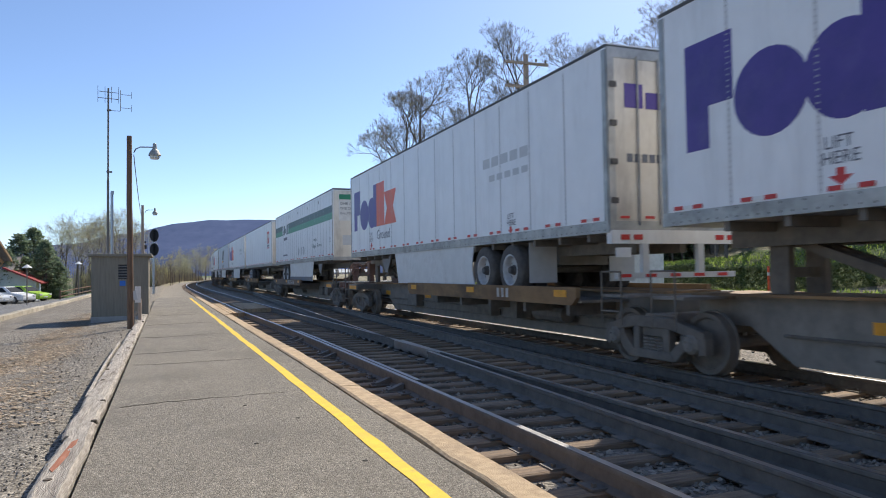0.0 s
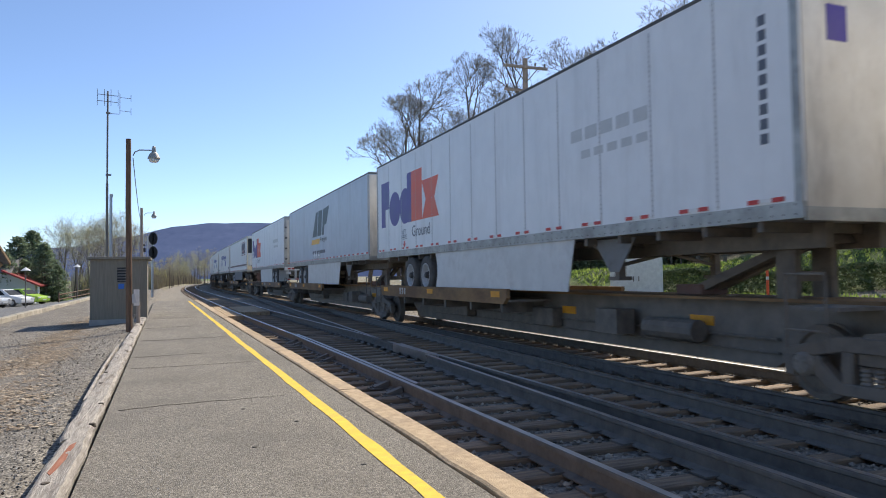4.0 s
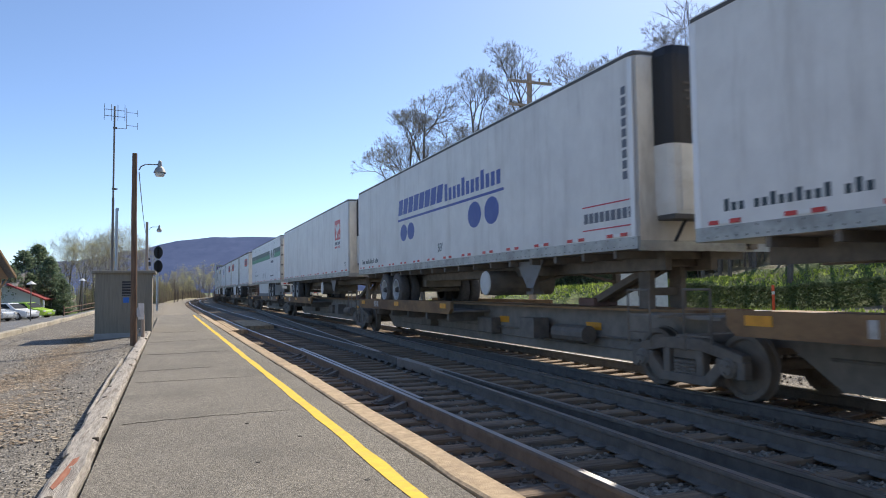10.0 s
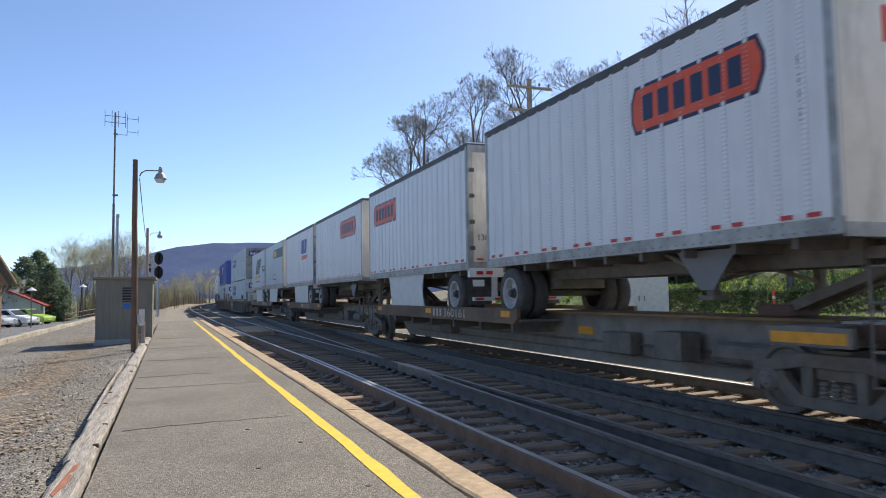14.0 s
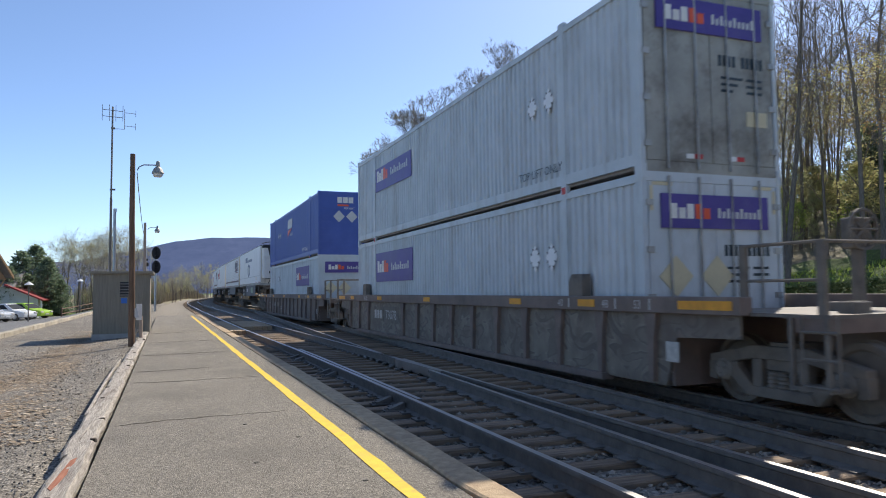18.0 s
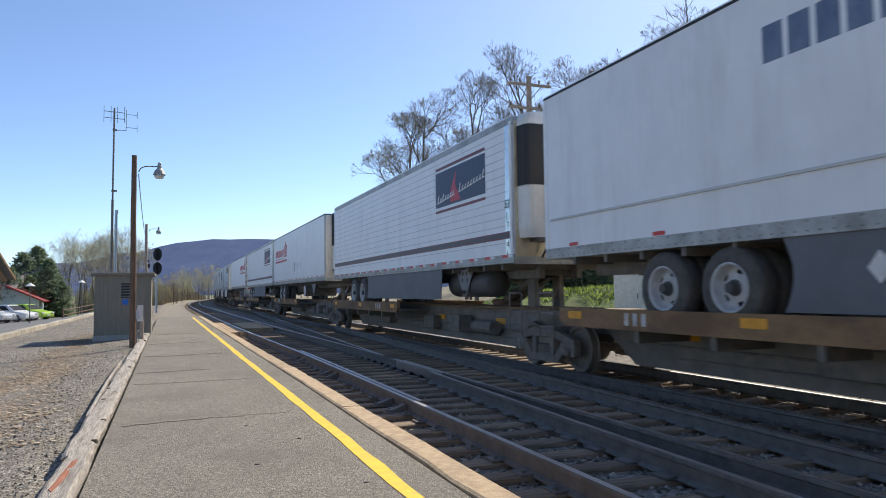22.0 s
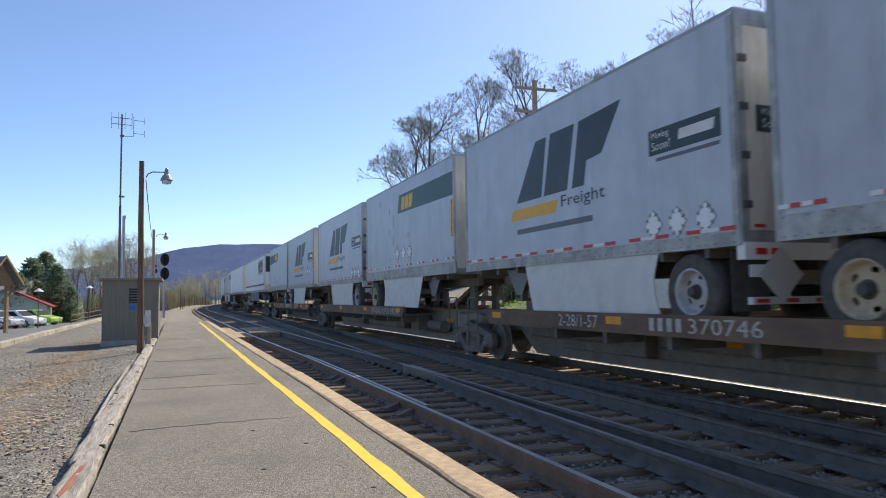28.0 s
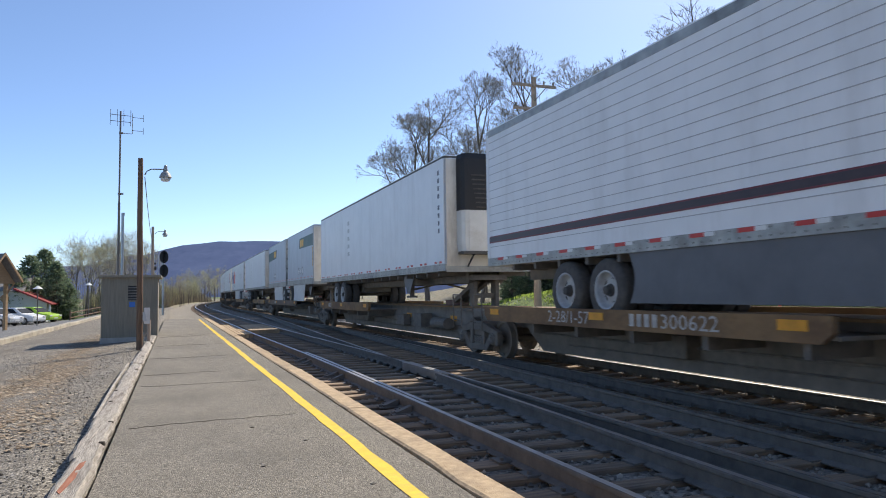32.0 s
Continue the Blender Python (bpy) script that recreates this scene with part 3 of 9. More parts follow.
def graffiti_paint():
    """Old grey-green spray paint over brown steel, with dark and pale looping outlines."""
    m, nt, bsdf = nodes_of("graffiti_side")
    N, L = nt.nodes.new, nt.links.new
    co = N("ShaderNodeTexCoord")
    mp = N("ShaderNodeMapping")
    mp.inputs["Scale"].default_value = (0.0, 1.0, 1.5)
    L(co.outputs["Object"], mp.inputs["Vector"])
    nz = N("ShaderNodeTexNoise")
    nz.inputs["Scale"].default_value, nz.inputs["Detail"].default_value, nz.inputs["Distortion"].default_value = 1.5, 1.2, 1.3
    L(mp.outputs["Vector"], nz.inputs["Vector"])
    ramp = N("ShaderNodeValToRGB")
    cr = ramp.color_ramp
    tones = ((0.0, (0.16, 0.142, 0.118)), (0.34, (0.215, 0.19, 0.155)), (0.41, (0.135, 0.12, 0.102)), (0.45, (0.29, 0.262, 0.215)), (0.465, (0.235, 0.212, 0.172)),
             (0.57, (0.23, 0.208, 0.17)), (0.58, (0.28, 0.255, 0.21)), (0.60, (0.13, 0.116, 0.1)), (0.66, (0.15, 0.132, 0.113)), (0.69, (0.235, 0.19, 0.155)))
    while len(cr.elements) < len(tones):
        cr.elements.new(0.5)
    for el, (q, c) in zip(cr.elements, tones):
        el.position, el.color = q, (*c, 1)
    L(nz.outputs["Fac"], ramp.inputs["Fac"])
    dirt = N("ShaderNodeTexNoise")
    dirt.inputs["Scale"].default_value, dirt.inputs["Detail"].default_value = 3.0, 7
    L(co.outputs["Object"], dirt.inputs["Vector"])
    dr = N("ShaderNodeValToRGB")
    dr.color_ramp.elements[0].position, dr.color_ramp.elements[1].position = 0.36, 0.68
    dr.color_ramp.elements[0].color, dr.color_ramp.elements[1].color = (0, 0, 0, 1), (0.9, 0.9, 0.9, 1)
    L(dirt.outputs["Fac"], dr.inputs["Fac"])
    mx = N("ShaderNodeMix")
    mx.data_type = "RGBA"
    mx.inputs["B"].default_value = (0.15, 0.12, 0.1, 1)
    L(dr.outputs["Color"], mx.inputs["Factor"])
    L(ramp.outputs["Color"], mx.inputs["A"])
    L(mx.outputs["Result"], bsdf.inputs["Base Color"])
    bsdf.inputs["Roughness"].default_value = 0.75
    return m


M["oxide"] = surface("oxide", (0.13, 0.075, 0.062), (0.24, 0.15, 0.125), 3, 0.85, bump=0.3, stain=(0.1, 0.075, 0.065), stain_scale=1.5, stain_amount=0.7)
M["grating"] = surface("grating", (0.25, 0.245, 0.235), (0.42, 0.41, 0.39), 5, 0.6, 0.3, bump=0.3)
M["oxide_mark"] = surface("oxide_mark", (0.30, 0.235, 0.2), (0.42, 0.34, 0.29), 6, 0.8, stain=(0.18, 0.14, 0.12), stain_scale=4, stain_amount=0.7)
M["green_badge"] = plain("green_badge", (0.3, 0.42, 0.3), 0.5)
# Bare steel; the gold it mirrors from the sunlit bank is in the colour.
M["nose_steel_reflection"] = surface("nose_steel_reflection", (0.62, 0.52, 0.36), (0.78, 0.68, 0.5), 2, 0.35, 0.75, bump=0.05, stain=(0.3, 0.24, 0.16), stain_scale=1.4, stain_amount=0.6)
M["chrome_post"] = surface("chrome_post", (0.62, 0.62, 0.6), (0.75, 0.75, 0.73), 4, 0.22, 1.0, bump=0.02)
M["graffiti_side"] = graffiti_paint()

CACHE = {}


def cached(key, make):
    if key not in CACHE:
        CACHE[key] = make()
    return CACHE[key]


SIDE = -1.295            # the side of a box that faces the platform
FLOOR, ROOF = 1.97, 4.89  # box bottom and top over the rails
SKIN = -1.2995


def decal(parent, name, mat, L, u0, u1, z0, z1, lean=0.0, label="", lift=0.004):
    """A flat painted shape on the platform side: u runs from the far end, lean slants it."""
    x1 = SIDE + 0.002
    x0 = SIDE - lift
    y0, y1 = L / 2 - u0, L / 2 - u1
    sh = Shape()
    pts = [(y0, z0), (y1, z0), (y1 + lean, z1), (y0 + lean, z1)]
    sh.prism(pts, "x", x0, x1)
    return part(name, sh, mat, parent, label)


def decal_poly(parent, name, mat, L, pts, label="", lift=0.004):
    sh = Shape().prism([(L / 2 - u, z) for u, z in pts], "x", SIDE - lift, SIDE + 0.002)
    return part(name, sh, mat, parent, label)


def disc(parent, name, mat, L, u, z, r, squash=1.0, sides=20, label="", turn=0.0, lift=0.004):
    pts = [(u + r * squash * math.cos(turn + 2 * math.pi * i / sides), z + r * math.sin(turn + 2 * math.pi * i / sides)) for i in range(sides)]
    return decal_poly(parent, name, mat, L, pts, label, lift)


def end_decal(parent, name, mat, L, x0, x1, z0, z1, label="", lift=0.006, y=None):
    """A flat painted shape on the end that faces the platform's near end."""
    yy = -L / 2 if y is None else y
    sh = Shape().box(x0, x1, yy - lift, yy + 0.002, z0, z1)
    return part(name, sh, mat, parent, label)


def letter_mesh(text, height, width=None):
    def make():
        cu = bpy.data.curves.new("text", "FONT")
        cu.body = text
        cu.size = 1.0
        cu.resolution_u = 2
        cu.extrude = 0.0
        ob = bpy.data.objects.new("text", cu)
        scene.collection.objects.link(ob)
        me = bpy.data.meshes.new_from_object(ob)
        bpy.data.objects.remove(ob)
        co = np.array([v.co[:] for v in me.vertices])
        lo, hi = co.min(0), co.max(0)
        co -= lo
        k = height / (hi[1] - lo[1])
        kx = k if width is None else width / (hi[0] - lo[0])
        for v, c in zip(me.vertices, co):
            v.co = (c[0] * kx, c[1] * k, 0)
        me.materials.clear()
        return me
    return cached(("text", text, height, width), make).copy()


ON_SIDE = Matrix(((0, 0, -1, 0), (-1, 0, 0, 0), (0, 1, 0, 0), (0, 0, 0, 1)))
ON_END = Matrix(((1, 0, 0, 0), (0, 0, -1, 0), (0, 1, 0, 0), (0, 0, 0, 1)))


def words(parent, text, mat, L, u, z, height, width=None, name="lettering", x=None):
    me = letter_mesh(text, height, width)
    return part(name, me, mat, parent, at=Matrix.Translation((SIDE - 0.007 if x is None else x, L / 2 - u, z)) @ ON_SIDE)


def end_words(parent, text, mat, L, x, z, height, width=None, name="lettering", y=None):
    me = letter_mesh(text, height, width)
    return part(name, me, mat, parent, at=Matrix.Translation((x, (-L / 2 if y is None else y) - 0.009, z)) @ ON_END)


def stacked(parent, text, mat, L, u, z_top, height, pitch):
    for i, ch in enumerate(text):
        if ch != " ":
            words(parent, ch, mat, L, u, z_top - (i + 1) * pitch, height)


def diamond(parent, L, u, z, r, mat="pale", squash=1.0):
    """A placard holder: a square on its corner with a raised rim."""
    disc(parent, "placard", M["dark_rail" if mat == "pale" else mat], L, u, z, r, squash, 4, "metal hazard placard holder, blank")
    disc(parent, "placard_plate", M["pale" if mat == "cream" else "white_side"], L, u, z, r * 0.93, squash, 4, lift=0.008)
    clips = Shape()
    for su, sz in ((1, 1), (1, -1), (-1, 1), (-1, -1)):
        for f in (0.32, 0.68):
            cu, cz = L / 2 - u + su * r * squash * f * 0.94, z + sz * r * (1 - f) * 0.94
            nu, nz, tu, tz = su * 0.02, sz * 0.02 * squash, -su * 0.006 * squash, sz * 0.006
            clips.prism([(cu - nu - tu, cz - nz - tz), (cu + nu - tu, cz + nz - tz), (cu + nu + tu, cz + nz + tz), (cu - nu + tu, cz - nz + tz)], "x", SIDE - 0.014, SIDE - 0.004)
    part("placard_clips", clips, M["clip"], parent, "bent dark spring clips")


def tyre_mesh():
    prof = [(-0.14, 0.30), (-0.145, 0.44), (-0.125, 0.49), (-0.09, 0.51), (0.09, 0.51), (0.125, 0.49), (0.145, 0.44), (0.14, 0.30)]
    return cached("tyre", lambda: Shape().lathe(prof, "x", sides=28).mesh("tyre", smooth=True))


def rim_mesh():
    """A dished steel disc with five hand holes."""
    def make():
        prof = [(-0.135, 0.305), (-0.15, 0.315), (-0.15, 0.29), (-0.10, 0.275), (-0.04, 0.255), (-0.02, 0.232), (-0.035, 0.18), (-0.05, 0.13), (-0.055, 0.09)]
        sh, n, k = Shape(), 30, len(prof)
        for i in range(n):
            a = 2 * math.pi * i / n
            sh.v += [(h, r * math.cos(a), r * math.sin(a)) for h, r in prof]
        for i in range(n):
            j = (i + 1) % n
            for m in range(k - 1):
                if m == 5 and i % 6 in (2, 3):
                    continue
                sh.f.append((i * k + m, j * k + m, j * k + m + 1, i * k + m + 1))
        return sh.mesh("rim", smooth=True)
    return cached("rim", make)


def hub_mesh():
    return cached("hub", lambda: Shape().lathe([(-0.05, 0.105), (-0.08, 0.10), (-0.09, 0.08), (-0.13, 0.075), (-0.16, 0.065), (-0.165, 0.001)], "x", sides=16).mesh("hub"))


def cream_rim():
    def make():
        me = rim_mesh().copy()
        me.materials.clear()
        return me
    return cached("cream_rim", make)


def road_wheel(parent, y, side=-1, cream=False):
    at = Matrix.Translation((side * 1.13, y, 1.40)) @ (Matrix.Identity(4) if side < 0 else Matrix.Rotation(math.pi, 4, "Z"))
    ty = part("tyre", tyre_mesh(), M["rubber"], parent, "dirty black rubber tyre", at=at)
    if cream:
        part("rim", cream_rim(), M["rim_cream"], ty, "rust-stained cream steel rim")
    else:
        part("rim", rim_mesh(), M["rim_white"], ty, "white painted steel rim")
    part("hub", hub_mesh(), M["hub"], ty)
    inner = Matrix.Translation((side * 0.80, y, 1.40))
    part("inner_tyre", tyre_mesh(), M["rubber"], parent, at=inner)


def box_body(L, r=0.03, reefer=False):
    """The cargo box: chamfered long edges, open seams left to its parts."""
    def make():
        w, a, b = 1.295, FLOOR, ROOF
        o = [(a, -w), (a, w), (b - r, w), (b, w - r), (b, -w + r), (b - r, -w)]
        if reefer:
            c = [(-L / 2, -w + 0.13), (-L / 2, w - 0.13), (-L / 2 + 0.05, w - 0.04), (-L / 2 + 0.15, w), (L / 2, w), (L / 2, -w), (-L / 2 + 0.15, -w), (-L / 2 + 0.05, -w + 0.04)]
            return Shape().prism([(q, p) for p, q in c], "z", a, b).mesh("body")
        sh = Shape().prism(o, "y", -L / 2, L / 2)
        return sh.mesh("body")
    return cached(("body", L, r, reefer), make)


def two_toned(base, extra, name, first, second):
    """One mesh of two shapes in two materials."""
    n, k = len(base.v), len(base.f)
    base.v += extra.v
    base.f += [tuple(n + i for i in f) for f in extra.f]
    me = base.mesh(name)
    me.materials.append(first)
    me.materials.append(second)
    for q in me.polygons:
        q.material_index = 0 if q.index < k else 1
    return me


def strip(L, w, z0, z1, out, rivets=False):
    def make():
        sh = Shape().box(-w - out, w + out, -L / 2 - out, L / 2 + out, z0, z1)
        if not rivets:
            return sh.mesh("rail_strip")
        dots = Shape()
        for i in range(int(L / 0.16)):
            y = -L / 2 + 0.1 + i * 0.16
            for z in ((z0 + 0.045,) if i % 2 else (z0 + 0.045, z1 - 0.03)):
                dots.box(-w - out - 0.004, -w - out + 0.001, y - 0.01, y + 0.01, z - 0.01, z + 0.01)
        return two_toned(sh, dots, "bottom_rail", M["aluminium"], M["dark_rail"])
    return cached(("strip", L, w, z0, z1, out, rivets), make)


def riveted_seam(wide, skin):
    """A lapped seam of the side sheets with its rivets; on ribbed boxes a raised post between two rows."""
    z0, z1 = FLOOR + 0.17, ROOF - 0.14
    sh, dots = Shape(), Shape()
    if wide:
        sh.box(-1.306, -1.29, -0.035, 0.035, z0, z1)
        rows, step, x = (-0.024, 0.024), 0.055, -1.306
    else:
        sh.box(-1.2985, -1.29, -0.02, 0.02, z0, z1)
        rows, step, x = (-0.012, 0.012), 0.07, -1.2985
    for y in rows:
        for i in range(int((z1 - z0) / step)):
            z = z0 + (i + 0.5) * step
            dots.box(x - 0.003, x + 0.001, y - 0.007, y + 0.007, z - 0.009, z + 0.009)
    return two_toned(sh, dots, "side_seam", skin if wide else M["seam"], M["rivet"])


TAPE = {"five": (1.15, 0.5, 0.09, 0.26), "stripe": (0.85, 0.5, 0.0, 0.27), "green": (1.833, 0.42, 0.16, 0.45), "redmark": (1.84, 0.75, 0.155, 0.46), "slab": (1.22, 0.5, 0.165, 0.445), "band": (1.17, 0.36, -1.0, 0.155), "shield": (1.84, 0.75, 0.155, 0.46)}


def tape_mesh(a, b):
    """Reflector tape: red, white, red; or one red and one white strip end to end."""
    if a == 0:
        return cached(("tape", a, b), lambda: two_toned(Shape().box(-0.003, 0.003, -b, 0, -0.028, 0.028), Shape().box(-0.003, 0.003, -b - 0.18, -b, -0.026, 0.026), "tape", M["red"], M["tape_white"]))
    if a < 0:
        return cached(("tape", a, b), lambda: two_toned(Shape().box(-0.003, 0.003, 0, b, -0.026, 0.026).box(-0.003, 0.003, -2 * b, -b, -0.026, 0.026), Shape().box(-0.003, 0.003, b, 2 * b, -0.026, 0.026).box(-0.003, 0.003, -b, 0, -0.026, 0.026), "tape", M["red"], M["tape_white"]))
    return cached(("tape", a, b), lambda: two_toned(Shape().box(-0.003, 0.003, a, b, -0.026, 0.026).box(-0.003, 0.003, -b, -a, -0.026, 0.026), Shape().box(-0.003, 0.003, -a, a, -0.024, 0.024), "tape", M["red"], M["tape_white"]))


TRAILERS = []


def trailer(style, s0, L=16.15, nose_near=True, reefer=False, skirt=None, ribs=0, bands=0, side="white_side", top="dark_rail",
            label="", axle_u=None, tape=True, unit="black", roof_strip=0.07, unit_base=0.98):
    """A road trailer standing on its flatcar; s0 is its near end along the train."""
    ob = thing("semi_trailer", label, "trailer", "trailers on the train")
    part("body", box_body(L, 0.05 if reefer else 0.03, reefer).copy(), M[side], ob)
    part("roof_rail", strip(L, 1.295, ROOF - roof_strip, ROOF - 0.02, 0.006), M[top], ob)
    part("bottom_rail", strip(L, 1.295, FLOOR - 0.02, FLOOR + {"stripe": 0.15, "band": 0.27}.get(style, 0.16), 0.008, True), M["aluminium"], ob, "riveted aluminium bottom rail")
    for u in ((0.05, L - 0.05) if not reefer else (0.04, L - 0.09)):
        part("corner_post", cached(("post", reefer), lambda: Shape().box(-1.307, -1.29, -0.05, 0.05, FLOOR + 0.16, ROOF - 0.1).mesh("corner_post")), M["aluminium" if not reefer else side], ob, at=(0, L / 2 - u, 0))
    if ribs:
        wide = style == "badge" or style == "slab"
        me = cached(("rib", wide, side), lambda: riveted_seam(wide, M[side]))
        for i in range(1, ribs):
            part("side_seam", me, M["seam"], ob, at=(0, L / 2 - L * i / ribs, 0))
    if bands:
        me = cached(("band", L), lambda: Shape().box(-1.300, -1.29, -L / 2 + 0.15, L / 2 - 0.12, -0.006, 0.006).mesh("side_flute"))
        for i in range(bands):
            z = FLOOR + 0.3 + (ROOF - 0.2 - FLOOR - 0.3) * (i + 0.5) / bands
            part("side_flute", me, M["flute"], ob, at=(0, 0, z))
    if tape:
        pitch, u0, a, b = TAPE.get(style, TAPE["five"])
        n = int((L - 2 * u0) / pitch + 0.5) + 1
        for i in range(n):
            u = u0 + (L - 2 * u0) * i / (n - 1)
            part("reflector_tape", tape_mesh(a, b), M["red"], ob, at=(SIDE - 0.012, L / 2 - u, FLOOR + {"stripe": 0.118, "band": 0.36}.get(style, 0.205)))
    # frame under the floor
    fr = Shape().box(-0.5, -0.38, -L / 2 + 0.4, L / 2 - 0.4, FLOOR - 0.32, FLOOR - 0.02).box(0.38, 0.5, -L / 2 + 0.4, L / 2 - 0.4, FLOOR - 0.32, FLOOR - 0.02)
    for i in range(int(L / 0.9)):
        y = -L / 2 + 0.6 + i * 0.9
        fr.box(-1.25, 1.25, y, y + 0.08, FLOOR - 0.14, FLOOR - 0.02)
    part("floor_frame", fr, M["dark_iron"], ob)
    # axles
    if L > 12:
        axles = axle_u or ((3.15, 4.38) if nose_near else (11.5, 12.75))
    else:
        axles = axle_u or ((1.0,) if nose_near else (7.6,))
    for u in axles:
        for sd in (-1, 1):
            road_wheel(ob, L / 2 - u, sd, style in ("slab", "band") and nose_near != (L > 12))
        part("axle", Shape().tube((-1.0, L / 2 - u, 1.40), (1.0, L / 2 - u, 1.40), 0.07), M["under"], ob)
    mid = sum(axles) / len(axles)
    part("bogie", Shape().box(-0.55, 0.55, L / 2 - mid - (1.3 if L > 12 else 0.6), L / 2 - mid + (1.3 if L > 12 else 0.6), 1.48, FLOOR - 0.3), M["under"], ob)
    # landing gear
    lg = (13.1 if style == "stripe" else 12.4 if nose_near else 3.6) if L > 12 else (6.3 if nose_near else 2.2)
    for sd in (-1, 1):
        leg = part("landing_leg", Shape().box(sd * 0.95 - 0.06, sd * 0.95 + 0.06, L / 2 - lg - 0.06, L / 2 - lg + 0.06, 1.32, FLOOR - 0.05).box(sd * 0.95 - 0.12, sd * 0.95 + 0.12, L / 2 - lg - 0.14, L / 2 - lg + 0.14, 1.27, 1.33), M["truck_black"], ob)
    if style != "stripe":
        g = L / 2 - lg
        part("leg_plate", Shape().prism([(g + 0.55, FLOOR - 0.05), (g + 0.12, 1.40), (g - 0.12, 1.40), (g - 0.55, FLOOR - 0.05)], "x", -1.06, -1.045), M["gear_grey"], ob, "grey gusset plate of the landing gear")
    part("leg_brace", Shape().tube((-0.95, L / 2 - lg, 1.5), (0.95, L / 2 - lg, 1.9), 0.03).tube((-0.9, L / 2 - lg, 1.55), (-0.9, L / 2 - lg + (1.0 if nose_near else -1.0), 1.92), 0.035).tube((-0.9, L / 2 - lg, 1.9), (0.9, L / 2 - lg, 1.5), 0.03), M["truck_black"], ob)
    if skirt:
        u0, u1, z0, mat, cut = skirt
        y0, y1 = L / 2 - u0, L / 2 - u1
        low, high = z0, FLOOR - 0.02
        bow = [math.sin(math.pi * k / 8) * 0.13 for k in range(9)]
        hs = [low + (high - low) * k / 8 for k in range(9)]
        wheels_far = nose_near
        if wheels_far:   # the end beside the wheels is hollow, the other slants under the landing gear
            slant = cut if cut > 0 else 0.3
            edge = [(y0 - bow[k], hs[k]) for k in range(8, -1, -1)]
            outline = edge + [(y1 + slant, low), (y1, high)]
        else:
            slant = -cut if cut < 0 else 0.3
            edge = [(y1 + bow[k], hs[k]) for k in range(9)]
            outline = [(y0, high), (y0 - slant, low)] + edge
        part("side_skirt", Shape().prism(outline, "x", -1.27, -1.25), M[mat], ob, "smooth aerodynamic side skirt")
        if style == "green":
            part("skirt_edge", Shape().prism([(y0 - 0.05, z0), (y1 + max(cut, 0) + 0.05, z0), (y1 + max(cut, 0) * 0.8 + 0.05, z0 + 0.2), (y0 - 0.05, z0 + 0.2)], "x", -1.276, -1.268), M["skirt_grey"], ob, "dark rubber lower edge of the skirt")
    e = -L / 2
    if not nose_near:
        # rear doors, hinges, rods and bumper face the platform's near end
        part("door_frame", Shape().box(-1.29, -1.17, e - 0.03, e, FLOOR, ROOF - 0.06).box(1.17, 1.29, e - 0.03, e, FLOOR, ROOF - 0.06).box(-1.17, 1.17, e - 0.03, e, ROOF - 0.22, ROOF - 0.06).box(-1.17, 1.17, e - 0.03, e, FLOOR, FLOOR + 0.16), M["aluminium"], ob)
        for sd in (-1, 1):
            d = part("rear_door", Shape().box(min(sd * 0.006, sd * 1.165), max(sd * 0.006, sd * 1.165), e - 0.022, e - 0.002, FLOOR + 0.165, ROOF - 0.225), M["door_bounce_white"], ob, "dirty white trailer door, cream from bounced light painted in")
            for x in (0.35, 0.75) if L > 12 else (0.5,):
                part("lock_rod", Shape().tube((sd * x, e - 0.05, FLOOR + 0.1), (sd * x, e - 0.05, ROOF - 0.18), 0.018, sides=6), M["aluminium"], d)
            for z in (2.4, 3.0, 3.6, 4.2):
                part("hinge", Shape().box(sd * 1.2 - 0.06, sd * 1.2 + 0.06, e - 0.05, e - 0.03, z, z + 0.09), M["dark_rail"], d)
        part("rear_sill", Shape().box(-1.285, 1.285, e - 0.05, e + 0.08, FLOOR - 0.19, FLOOR + 0.02), M["grimy_white"], ob, "grimy white rear sill")
        part("rear_bumper", Shape().box(-1.2, 1.1, e - 0.06, e + 0.03, 1.24, 1.33).box(-0.72, -0.6, e - 0.05, e + 0.03, 1.33, FLOOR - 0.19).box(0.36, 0.48, e - 0.05, e + 0.03, 1.33, FLOOR - 0.19), M["pale"], ob)
        part("number_plate_bar", Shape().box(-1.2, -0.92, e - 0.03, e - 0.015, 1.57, 1.72), M["tape_white"], ob, "small pale plate")
        for i in range(5):
            part("bumper_tape", Shape().box(-1.15 + i * 0.47, -0.95 + i * 0.47, e - 0.066, e - 0.059, 1.26, 1.31), M["red"], ob)
            part("door_tape", Shape().box(-1.1 + i * 0.47, -0.93 + i * 0.47, e - 0.03, e - 0.021, FLOOR + 0.2, FLOOR + 0.24), M["red"], ob)
        for sd in (-1, 1):
            for i in range(2):
                part("tail_lamp", Shape().box(sd * 0.92 + i * 0.24 - 0.2, sd * 0.92 + i * 0.24 - 0.04, e - 0.062, e - 0.049, FLOOR - 0.13, FLOOR - 0.05), M["red"], ob)
        for sd in (-1, 1):
            part("mudflap", Shape().box(sd * 0.9 - 0.3, sd * 0.9 + 0.3, L / 2 - axles[-1] - 0.66, L / 2 - axles[-1] - 0.65, 1.15, FLOOR - 0.05), M["pale" if L > 12 else "rubber"], ob)
    else:
        part("nose_sheet", Shape().box(-1.26, 1.26, e - 0.02, e, FLOOR + 0.1, ROOF - 0.1), M["nose_steel_reflection" if unit == "white" else "door_bounce_white"], ob, "riveted white nose of the trailer" if unit != "white" else "polished steel nose with a golden ground reflection painted in")
